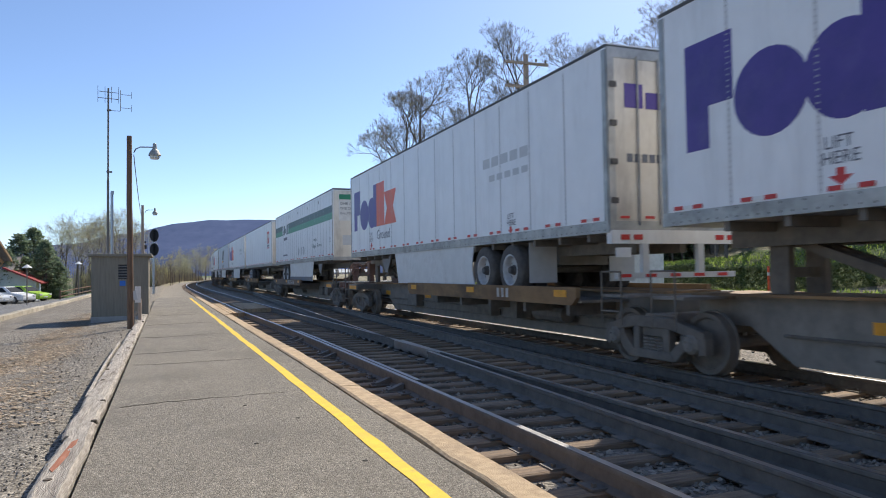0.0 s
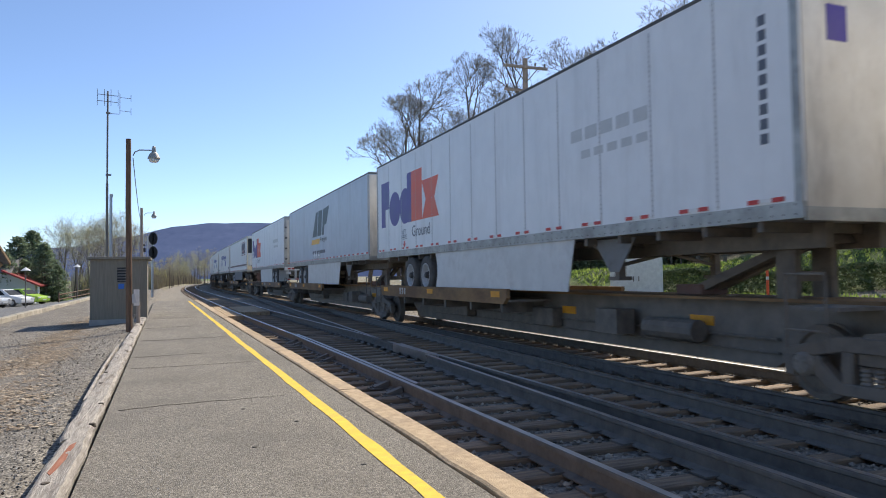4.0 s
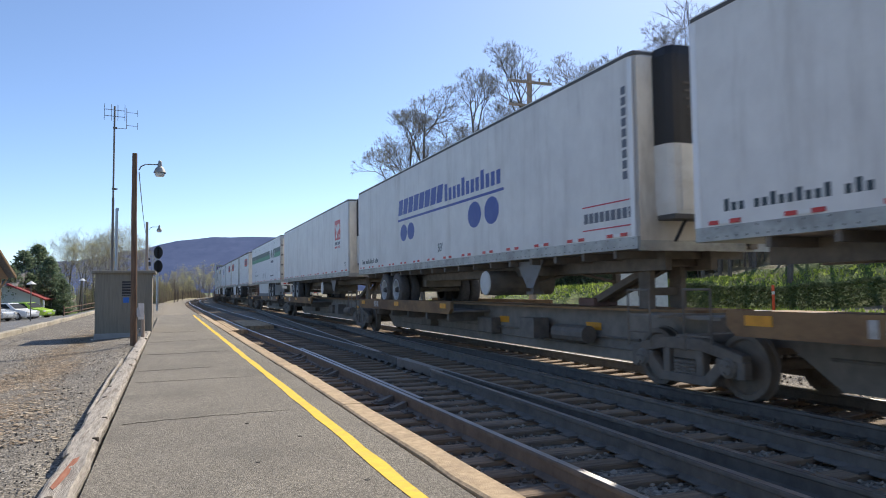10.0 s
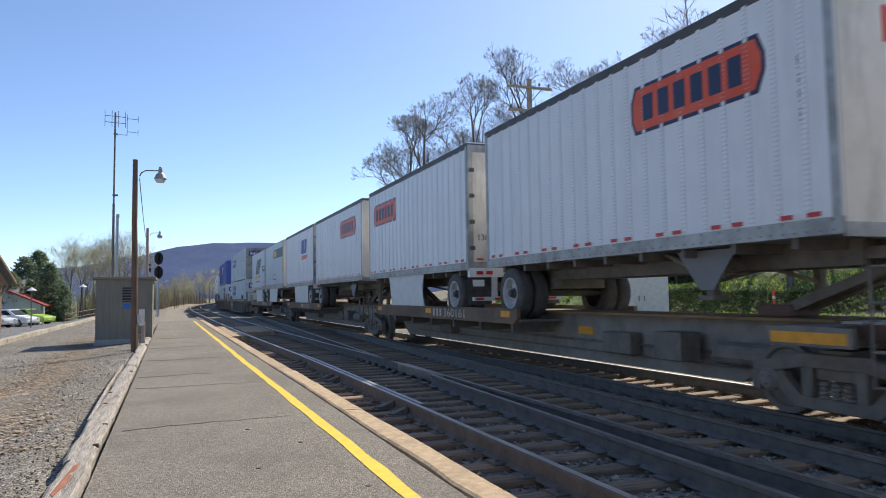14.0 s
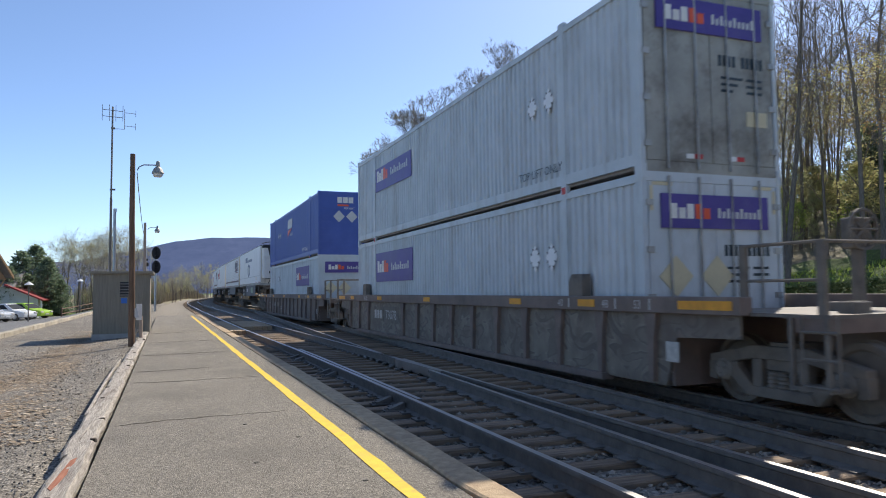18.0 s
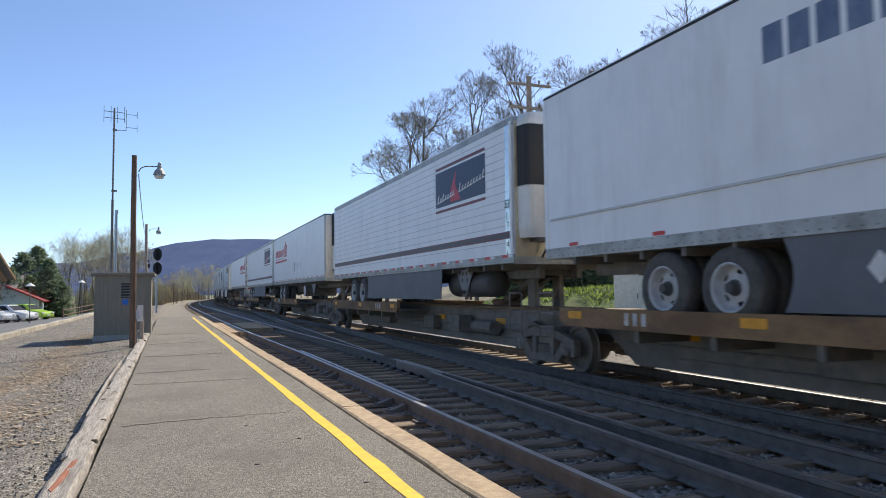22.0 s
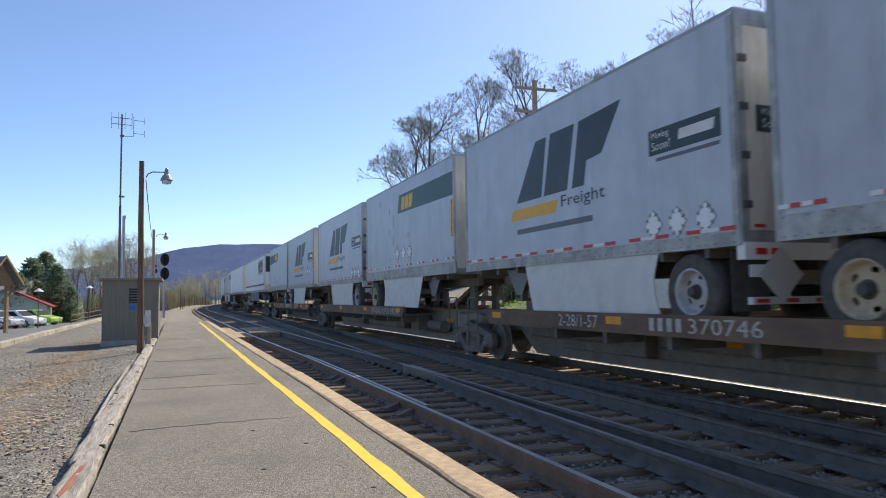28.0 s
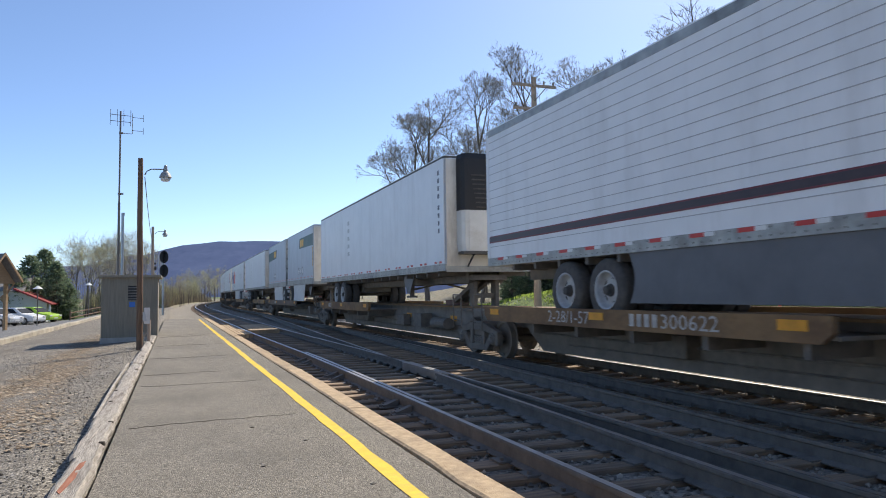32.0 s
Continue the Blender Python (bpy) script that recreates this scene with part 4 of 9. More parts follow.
        part("nose_sill", Shape().box(-1.28, 1.28, e - 0.03, e, FLOOR - 0.05, FLOOR + 0.1), M["aluminium"], ob)
    if reefer:
        f = e - 0.36
        w = unit_base
        plan = [(e - 0.02, -w), (f + 0.1, -w + 0.03), (f + 0.02, -w + 0.1), (f, -w + 0.2), (f, w - 0.2), (f + 0.02, w - 0.1), (f + 0.1, w - 0.03), (e - 0.02, w)]
        m = len(plan)
        sh = Shape()
        for z, k in ((2.43, 0.97), (2.6, 1.0), (4.7, 1.0), (4.88, 0.95)):
            sh.v += [(q * k, pp + (0.03 if z > 4.8 else 0), z) for pp, q in plan]
        for r in range(3):
            for i in range(m):
                a, b = r * m + i, r * m + (i + 1) % m
                sh.f.append((a, b, b + m, a + m))
        sh.f += [tuple(reversed(range(m))), tuple(range(3 * m, 4 * m))]
        un = part("cooling_unit", sh, M["unit_white"], ob, "white refrigeration unit with a black grille")
        tall = 3.75 if unit == "black" else 3.46
        gr = Shape()
        gr.v += [(-0.62, f - 0.012, tall), (0.62, f - 0.012, tall), (0.82, f - 0.012, 4.72), (-0.82, f - 0.012, 4.72), (-0.62, f + 0.1, tall), (0.62, f + 0.1, tall), (0.82, f + 0.1, 4.72), (-0.82, f + 0.1, 4.72)]
        gr.f += [(0, 1, 2, 3), (7, 6, 5, 4), (0, 4, 5, 1), (1, 5, 6, 2), (2, 6, 7, 3), (3, 7, 4, 0)]
        part("grille", gr, M["black"], un, "black louvred grille")
        cap = Shape()
        for z, k in ((4.66, 1.008), (4.76, 1.008), (4.9, 0.955)):
            cap.v += [(q * k, pp - 0.012 + (0.03 if z > 4.8 else 0), z) for pp, q in plan]
        for r in range(2):
            for i in range(m):
                a, b = r * m + i, r * m + (i + 1) % m
                cap.f.append((a, b, b + m, a + m))
        cap.f += [tuple(reversed(range(m))), tuple(range(2 * m, 3 * m))]
        part("unit_cap", cap, M["unit_white" if unit == "white" else "black"], un, "moulded top of the cooling unit")
        for i in range(8):
            lw = 0.58 + 0.02 * i
            part("louvre", Shape().box(-lw, lw, f - 0.03, f - 0.008, tall + 0.06 + i * 0.115, tall + 0.09 + i * 0.115), M["rubber"], un)
        if unit != "black":
            wrap = Shape()
            for z in (3.46, 4.665):
                wrap.v += [(q * 1.006, pp - 0.01, z) for pp, q in plan]
            for i in range(m):
                wrap.f.append((i, (i + 1) % m, (i + 1) % m + m, i + m))
            wrap.f += [tuple(reversed(range(m))), tuple(range(m, 2 * m))]
            part("grille_surround", wrap, M["black"], un, "black grille wrapping round the corners")
            if unit == "white":
                part("unit_panel", Shape().box(-0.12, 0.7, f - 0.045, f - 0.012, 3.6, 4.64), M["unit_white"], un, bevel=0.02)
                part("unit_badge", Shape().box(-0.04, 0.6, f - 0.052, f - 0.044, 4.38, 4.56), M["navy"], un)
                part("unit_badge_flame", Shape().prism([(4.36, 0.22), (4.36, 0.4), (4.62, 0.32)], "y", f - 0.056, f - 0.05), M["crimson"], un)
        part("unit_door", Shape().box(-0.79, -0.006, f - 0.014, f + 0.002, 2.5, tall - 0.03), M["unit_white"], un)
        part("unit_door", Shape().box(0.006, 0.79, f - 0.014, f + 0.002, 2.5, tall - 0.03), M["unit_white"], un)
        part("unit_base", Shape().box(-0.95, 0.95, f - 0.03, e - 0.02, 2.36, 2.43), M["dark_rail"], un)
        for x in ((-0.72, 0.35) if unit == "black" else (0.2, 0.55)):
            part("vent" if unit == "black" else "latch", Shape().box(x, x + (0.2 if unit == "black" else 0.22), f - 0.024, f - 0.01, 2.78 if unit == "black" else 2.72, 2.95 if unit == "black" else 2.78), M["black"], un)
        for x, z, a, b, mat in ((0.05, 2.16, 0.14, 0.14, "orange"), (0.5, 2.12, 0.22, 0.24, "tape_white"), (0.98, 2.1, 0.16, 0.2, "gold"), (0.78, 2.08, 0.14, 0.26, "truck_black")):
            part("nose_fitting" if mat == "truck_black" else "sticker", Shape().box(x - a / 2, x + a / 2, e - (0.1 if mat == "truck_black" else 0.024), e - 0.018, z - b / 2, z + b / 2), M[mat], ob)
        for p, q in (((-0.6, e - 0.2, 2.36), (-0.75, e - 0.15, 2.05)), ((0.5, e - 0.2, 2.36), (0.62, e - 0.15, 2.0))):
            part("hose", Shape().tube(p, q, 0.025), M["black"], ob)
    TRAILERS.append((ob, s0 + L / 2))
    return ob


# ---- painted marks of the different fleets ----
def logo_five(ob, L, u, z, k=1.0, text=True):
    """Five heavy strokes: three purple, two orange."""
    pu, orr = M["purple"], M["orange"]
    # plain heavy shapes, no letters
    decal(ob, "logo_shape", pu, L, u, u + .42 * k, z, z + 1.42 * k, label="solid purple logo shape")
    decal(ob, "logo_shape", pu, L, u + .42 * k, u + .84 * k, z + .55 * k, z + 1.42 * k, lift=0.0055)
    disc(ob, "logo_shape", pu, L, u + 1.40 * k, z + .5 * k, .52 * k, 1.05, 24)
    disc(ob, "logo_shape", pu, L, u + 2.38 * k, z + .5 * k, .52 * k, 0.98, 24)
    decal(ob, "logo_shape", pu, L, u + 2.58 * k, u + 2.95 * k, z, z + 1.42 * k, lift=0.0055)
    decal(ob, "logo_shape", orr, L, u + 2.95 * k, u + 3.84 * k, z, z + 1.42 * k, label="solid orange logo shape")
    decal_poly(ob, "logo_shape", orr, L, [(u + 3.84 * k, z), (u + 5.1 * k, z), (u + 4.78 * k, z + .52 * k), (u + 5.1 * k, z + 1.05 * k), (u + 3.84 * k, z + 1.05 * k), (u + 4.14 * k, z + .52 * k)], lift=0.0055)


def fleet_five(s0, nose_near, **kw):
    ob = trailer("five", s0, 16.15, nose_near, ribs=13, label="white box trailer with purple and orange logo shapes", **kw)
    L = 16.15
    logo_five(ob, L, 0.5, 2.88, 0.97)
    words(ob, "Ground", M["lettering"], L, 3.4, 2.46, 0.3, 1.4)
    words(ob, "LIFT", M["lettering"], L, 2.55, 2.58, 0.13)
    words(ob, "HERE", M["lettering"], L, 2.52, 2.42, 0.13)
    decal_poly(ob, "arrow", M["red"], L, [(2.58, 2.3), (2.72, 2.2), (2.86, 2.3), (2.77, 2.3), (2.77, 2.38), (2.67, 2.38), (2.67, 2.3)])
    if not nose_near:
        words(ob, "LIFT", M["lettering"], L, 12.72, 2.41, 0.11)
        words(ob, "HERE", M["lettering"], L, 12.71, 2.28, 0.11)
        decal_poly(ob, "arrow", M["red"], L, [(12.74, 2.2), (12.84, 2.12), (12.94, 2.2), (12.88, 2.2), (12.88, 2.26), (12.8, 2.26), (12.8, 2.2)])
    for i in range(5):
        decal(ob, "faded_mark", M["pale"], L, 11.6 + i * 0.42, 11.92 + i * 0.42, 3.55, 3.75)
        decal(ob, "faded_mark", M["pale"], L, 11.9 + i * 0.36, 12.15 + i * 0.36, 3.25, 3.38)
    if not nose_near:
        for i, (w, m) in enumerate(((0.34, "purple"), (0.3, "purple"), (0.3, "purple"), (0.32, "orange"), (0.32, "orange"))):
            end_decal(ob, "door_logo_block", M[m], L, -0.98 + i * 0.4, -0.98 + i * 0.4 + w, 3.9, 4.28 if i in (0, 2, 3) else 4.16, lift=0.034)
        for i in range(8):
            end_decal(ob, "registration_bar", M["lettering"], L, -0.95 + i * 0.14, -0.85 + i * 0.14, 3.05, 3.18, lift=0.034)
    else:
        stack_bars(ob, L, L - 0.55, 4.3, 9, 0.17)
        end_decal(ob, "door_logo_block", M["purple"], L, -0.9, -0.6, 3.9, 4.3, lift=0.03)
    return ob


def stack_bars(ob, L, u, z_top, n, pitch, mat="lettering"):
    for i in range(n):
        decal(ob, "registration_bar", M[mat], L, u, u + 0.11, z_top - i * pitch - 0.12, z_top - i * pitch)


def fleet_green(s0, nose_near, poster=None, **kw):
    L = 16.15
    ob = trailer("green", s0, L, nose_near, ribs=26, label="white box trailer with a two-tone green stripe", **kw)
    shift = 0.0 if nose_near else 7.6
    spans = ((0.02, 2.75 + shift, 0.0, 0.3), (4.85 + shift, 16.1, 0.3, 0.0))
    if not nose_near:
        spans = ((0.02, 10.95, 0.0, 0.3), (13.35, 16.1, 0.3, 0.0))
    c = 3.5 if nose_near else 11.85
    for u0, u1, a, b in spans:
        decal(ob, "stripe", M["dark_green"], L, u0, u1, 3.90, 4.19)
        decal(ob, "stripe", M["green"], L, u0, u1, 3.62, 3.90)
    for sgn, u in ((-1, spans[0][1] + 0.08), (1, spans[1][0] - 0.1)):
        for k in range(2):
            uu = u + sgn * -1 * k * 0.1
            decal_poly(ob, "chevron", M["slate"], L, [(uu, 3.62), (uu - 0.14 * sgn, 3.9), (uu, 4.19), (uu + 0.035, 4.19), (uu + 0.035 - 0.14 * sgn, 3.9), (uu + 0.035, 3.62)])
    for i, (w, h) in enumerate(((0.42, 0.55), (0.25, 0.25), (0.4, 0.55))):
        decal(ob, "logo_shape", M["dark_green"], L, c - 0.32 + i * 0.5, c - 0.32 + i * 0.5 + w, 3.62 + (0.1 if i == 1 else 0), 3.62 + h + (0.1 if i == 1 else 0), -0.12)
    decal(ob, "brand_bar", M["lettering"], L, c - 0.3, c + 0.95, 3.32, 3.47, -0.05)
    decal(ob, "brand_bar", M["lettering"], L, c - 0.5, c + 1.0, 2.42, 2.5)
    lift_u = 12.1 if nose_near else 2.5
    words(ob, "Available", M["dark_green"], L, lift_u, 2.86, 0.17, 0.75)
    words(ob, "Liftgate Service", M["dark_green"], L, lift_u - 0.4, 2.52, 0.24, 2.3)
    words(ob, "53", M["lettering"], L, 15.5, 2.7, 0.2)
    for n, u in enumerate((8.15, 8.9, 9.55) if nose_near else (7.4, 7.95, 8.6)):
        disc(ob, "placard", M["flute"], L, u, 2.54, 0.215, 0.92, 8, "worn metal placard holder with bent clips", turn=0.39)
        disc(ob, "placard_face", M["pale"], L, u, 2.54, 0.2, 0.92, 8, turn=0.39, lift=0.007)
        if n == 0:
            decal(ob, "placard_bar", M["lettering"], L, u - 0.012, u + 0.012, 2.36, 2.73, lift=0.01)
        for k in ((1, 3, 5, 7) if n == 2 else (5, 7) if n == 0 else (3,)):
            a = k * math.pi / 4
            cu, cz, du, dz = u + 0.16 * math.cos(a), 2.54 + 0.17 * math.sin(a), 0.055 * math.sin(a), -0.06 * math.cos(a)
            nu, nz = 0.009 * math.cos(a), 0.009 * math.sin(a)
            decal_poly(ob, "placard_clip", M["lettering"], L, [(cu - du - nu, cz - dz - nz), (cu + du - nu, cz + dz - nz), (cu + du + nu, cz + dz + nz), (cu - du + nu, cz - dz + nz)], lift=0.01)
    for u in (2.5, 5.2, 7.9, 10.6, 13.3):
        disc(ob, "vent", M["dark_rail"], L, u, 4.55, 0.06, 1, 10)
    e = -L / 2
    if nose_near:
        end_decal(ob, "nose_sign", M["white_paint"], L, -1.05, 1.05, 3.55, 4.65, lift=0.026)
        end_decal(ob, "sign_band", M["green"], L, -1.03, 1.03, 4.42, 4.63, lift=0.03)
        end_decal(ob, "sign_shape", M["dark_green"], L, 0.0, 0.95, 3.75, 4.3, lift=0.03)
        for i, t in enumerate(("ONE CALL -", "ONE CARRIER", "TO ALL POINTS DIRECT")):
            end_words(ob, t, M["slate"], L, -1.0, 4.2 - i * 0.2, 0.1, 0.85, y=-L / 2 - 0.03)
        for x in (-0.9, -0.35, 0.3):
            end_decal(ob, "placard", M["pale"], L, x, x + 0.4, 2.55, 2.95, lift=0.028)
    else:
        end_decal(ob, "door_poster", M["green"], L, -0.95, 1.0, 3.3, 4.55, lift=0.034, label="green advertising poster")
        for i, t in enumerate(("Anything", "Anywhere", "Anytime")):
            end_words(ob, t, M["black"], L, -0.85, 3.9 - i * 0.22, 0.16, 1.1, y=-L / 2 - 0.034)
        end_decal(ob, "poster_bar", M["black"], L, -0.95, 1.0, 3.3, 3.4, lift=0.037)
    return ob


def fleet_slab(s0, L, nose_near, form="slab", number="", **kw):
    """Grey-white trailers with three slanted dark shapes and a yellow bar, or a dark band with a yellow mark."""
    ob = trailer("slab" if form == "slab" else "band", s0, L, nose_near, side="pale_grey", top="aluminium", label="pale grey short freight trailer with dark slanted logo and yellow bar" if form == "slab" else "pale grey short freight trailer with a dark green band", **kw)
    if form == "slab":
        k = 1.0
        b = 2.75 if L < 12 else 6.6
        decal_poly(ob, "logo_shape", M["slate"], L, [(b - .1, 3.2), (b + .9, 3.2), (b + 1.12, 4.28), (b + .72, 4.28)], "dark slanted logo shape")
        decal(ob, "logo_shape", M["slate"], L, b + 1.0, b + 1.82, 3.2, 4.30, -0.28)
        decal_poly(ob, "logo_shape", M["slate"], L, [(b + 1.98, 3.2), (b + 2.36, 3.2), (b + 2.45, 3.6), (b + 2.9, 3.64), (b + 3.45, 4.36), (b + 2.25, 4.3)])
        decal(ob, "yellow_bar", M["gold"], L, b - 0.38, b + 1.4, 2.86, 3.08, -0.12)
        words(ob, "Freight", M["slate"], L, b + 1.62, 2.86, 0.27, 1.35)
        if L < 12:
            decal(ob, "side_panel", M["slate"], L, 6.85, 8.28, 3.34, 3.70)
            words(ob, "Moving", M["white_paint"], L, 6.92, 3.54, 0.12)
            words(ob, "Soon?", M["white_paint"], L, 6.92, 3.40, 0.12)
            decal(ob, "brand_bar", M["white_paint"], L, 7.48, 8.15, 3.46, 3.6, -0.03, lift=0.007)
            decal(ob, "small_text_bar", M["lettering"], L, 7.0, 8.25, 3.24, 3.29)
            decal(ob, "small_text_bar", M["lettering"], L, b - 0.1, b + 2.6, 2.58, 2.68)
        else:
            decal(ob, "small_text_bar", M["lettering"], L, b - 0.1, b + 2.6, 2.42, 2.56)
        us, zz = ((6.2, 6.78, 7.36), 2.78) if L < 12 and number else ((6.9, 7.4, 7.95), 2.35)
    else:
        near = 3.8 if number == "550262" else 4.2
        ends = [(near, 3.93), (near + 0.15, 4.47), (L - 0.02, 4.47), (L - 0.02, 3.88)] if nose_near else [(0.02, 3.80), (0.02, 4.40), (4.3, 4.45), (4.1, 3.9)]
        decal_poly(ob, "dark_band", M["dark_green"], L, ends, "dark green painted band")
        a = near + 0.35 if nose_near else 2.85
        for i in range(3):
            decal(ob, "yellow_mark", M["gold"], L, a + i * 0.36, a + i * 0.36 + 0.3, 4.0, 4.38, -0.1, lift=0.007)
        us, zz = ((near - 0.06, near + 0.55, near + 1.15) if nose_near else (3.05, 3.68)), 2.7
    for u in us:
        diamond(ob, L, u, zz, 0.235 if form != "slab" else 0.22, squash=0.9)
    if number == "550262":
        # greasy smudges: place, half width and half height
        for k, (u, z, w, h) in enumerate(((1.81, 4.45, 0.09, 0.17), (2.88, 4.07, 0.08, 0.14), (3.33, 3.74, 0.11, 0.24), (2.88, 3.44, 0.08, 0.13), (3.32, 3.15, 0.1, 0.2), (3.5, 3.88, 0.05, 0.05), (4.84, 3.2, 0.09, 0.11), (2.92, 2.55, 0.05, 0.1))):
            lean = 0.3 * math.sin(k * 2.1)
            pts = [(u + w * math.cos(b) * (0.85 + 0.15 * math.sin(3 * b + k)) + lean * h * math.sin(b) * 0.5, z + h * math.sin(b) * (0.9 + 0.1 * math.cos(2 * b + k))) for b in [i * math.pi / 9 for i in range(18)]]
            decal_poly(ob, "smudge", M["smudge"], L, pts, "grey greasy smudge on the side", lift=0.002)
    if number == "551581":
        for u0, u1, z0, z1 in ((2.77, 3.04, 2.83, 3.24), (2.67, 2.9, 2.58, 2.73)):
            decal(ob, "document_box", M["clip"], L, u0, u1, z0, z1, label="flat document box with a dark outline")
            decal(ob, "box_lid", M["pale_grey"], L, u0 + 0.014, u1 - 0.014, z0 + 0.014, z1 - 0.014, lift=0.008)
        disc(ob, "marker_lamp", M["red"], L, 0.29, 2.31, 0.035, 1.0, 12, "round red marker lamp", lift=0.02)
    if number:
        decal(ob, "number_strip", M["gold"], L, L - 0.28, L - 0.06, 2.85, 3.8)
        stacked(ob, number, M["black"], L, L - 0.24, 3.78, 0.125, 0.152)
    e = -L / 2
    if nose_near:
        end_decal(ob, "nose_panel", M["dark_green" if form != "slab" else "slate"], L, -0.85, 0.85, 3.35 if form == "slab" else 3.9, 3.7 if form == "slab" else 4.45, lift=0.026)
        for x, z in ((-0.9, 2.6), (-0.35, 2.6), (0.3, 2.6)):
            sh = Shape().prism([(z, x + 0.3), (z + 0.3, x), (z + 0.6, x + 0.3), (z + 0.3, x + 0.6)], "y", e - 0.03, e - 0.019)
            part("placard", sh, M["pale"], ob, "diamond placard holder")
        if form == "slab":
            end_words(ob, "Moving", M["white_paint"], L, -0.8, 3.54, 0.11, y=e - 0.02)
            end_words(ob, "Soon?", M["white_paint"], L, -0.8, 3.40, 0.11, y=e - 0.02)
            for i in range(3):
                x = -0.75 + i * 0.36
                part("nose_logo", Shape().prism([(4.0, x), (4.4, x + 0.14), (4.4, x + 0.42), (4.0, x + 0.3)], "y", e - 0.026, e + 0.002), M["slate"], ob)
            end_decal(ob, "nose_bar", M["gold"], L, -0.8, 0.0, 3.86, 3.95, lift=0.026)
    else:
        end_decal(ob, "door_panel", M["slate"], L, -1.0, 0.9, 3.35, 3.68, lift=0.034)
        end_words(ob, "Moving", M["white_paint"], L, -0.92, 3.53, 0.11, y=e - 0.032)
        end_words(ob, "Soon?", M["white_paint"], L, -0.92, 3.40, 0.11, y=e - 0.032)
        sh = Shape().prism([(1.25, -0.75), (1.6, -1.1), (1.95, -0.75), (1.6, -0.4)], "y", e - 0.07, e - 0.055)
        part("rear_placard", sh, M["pale"], ob, "diamond placard holder")
    return ob


def fleet_stripe(s0, number, **kw):
    """Fluted white reefers with a navy panel and a maroon stripe."""
    L = 16.15
    ob = trailer("stripe", s0, L, True, reefer=True, bands=14, top="aluminium", roof_strip=0.16, skirt=(5.0, 12.15, 1.2, "skirt_grey", 0.12), label="fluted white refrigerated trailer with a navy panel and maroon stripe", unit="white", unit_base=1.2, **kw)
    decal(ob, "navy_panel", M["navy"], L, 11.85, 14.85, 3.5, 4.38, label="navy blue panel", lift=0.009)
    for z in (3.36, 4.44):
        decal(ob, "panel_border", M["maroon"], L, 11.85, 14.85, z, z + 0.06, lift=0.009)
    for i in range(17):
        if i != 7:
            u, z, tall = 11.98 + i * 0.165 + (0.08 if i > 7 else 0), 3.6 + i * 0.016, (0.2 if i in (0, 8) else 0.18 if i in (2, 16) else 0.11)
            decal(ob, "panel_script_bar", M["white_paint"], L, u, u + 0.05, z, z + tall, -0.07, lift=0.012)
            decal(ob, "panel_script_bar", M["white_paint"], L, u, u + 0.14, z - 0.005, z + 0.025, lift=0.0125)
    decal_poly(ob, "panel_flame", M["crimson"], L, [(12.85, 3.55), (13.5, 3.55), (13.15, 3.95), (13.25, 4.3), (12.9, 3.9)], lift=0.011)
    decal(ob, "stripe", M["stripe_dark"], L, 0.1, L - 0.12, 2.464, 2.56, label="dark stripe between maroon lines", lift=0.009)
    decal(ob, "stripe_line", M["maroon"], L, 0.1, L - 0.12, 2.44, 2.464, lift=0.0095)
    decal(ob, "stripe_line", M["maroon"], L, 0.1, L - 0.12, 2.56, 2.582, lift=0.0095)
    words(ob, "53'", M["black"], L, L - 0.36, 3.06, 0.17, x=SIDE - 0.016)
    stacked(ob, number, M["black"], L, L - 0.29, 3.0, 0.165, 0.19)
    y = L / 2 - 13.1
    plate = part("leg_plate", Shape().prism([(y + 0.52, FLOOR - 0.06), (y - 0.52, FLOOR - 0.06), (y - 0.17, 1.42), (y + 0.17, 1.42)], "x", -1.06, -1.045), M["gear_grey"], ob, "grey gusset plate of the landing gear")
    for dy, z in ((0.34, 1.98), (0.12, 1.98), (-0.12, 1.98), (-0.34, 1.98), (0.16, 1.66), (-0.16, 1.66)):
        part("bolt", Shape().tube((-1.075, y + dy, min(z, FLOOR - 0.16)), (-1.058, y + dy, min(z, FLOOR - 0.16)), 0.045, sides=8), M["truck_black"], plate)
    part("fuel_tank", Shape().lathe([(L / 2 - 14.3, 0.001), (L / 2 - 14.28, 0.26), (L / 2 - 14.2, 0.3), (L / 2 - 11.95, 0.3), (L / 2 - 11.87, 0.26), (L / 2 - 11.85, 0.001)], "y", at=(-0.72, 0, 1.56), sides=20), M["dark_rail"], ob, "long dark cylindrical fuel tank", smooth=True)
    part("chrome_strip", Shape().box(SIDE - 0.005, SIDE + 0.01, -L / 2 + 0.14, -L / 2 + 0.34, FLOOR + 0.02, ROOF - 0.1), M["chrome_post"], ob, "polished metal corner strip")
    return ob


def fuel_tank(ob, y):
    tk = part("fuel_tank", Shape().tube((-1.18, y, 1.52), (0.4, y, 1.52), 0.27, sides=18), M["truck_black"], ob, "dark cylindrical fuel tank")
    part("tank_end", Shape().lathe([(-1.18, 0.265), (-1.2, 0.25), (-1.215, 0.001)], "x", at=(0, y, 1.52), sides=18), M["pale"], tk, "pale domed tank end")


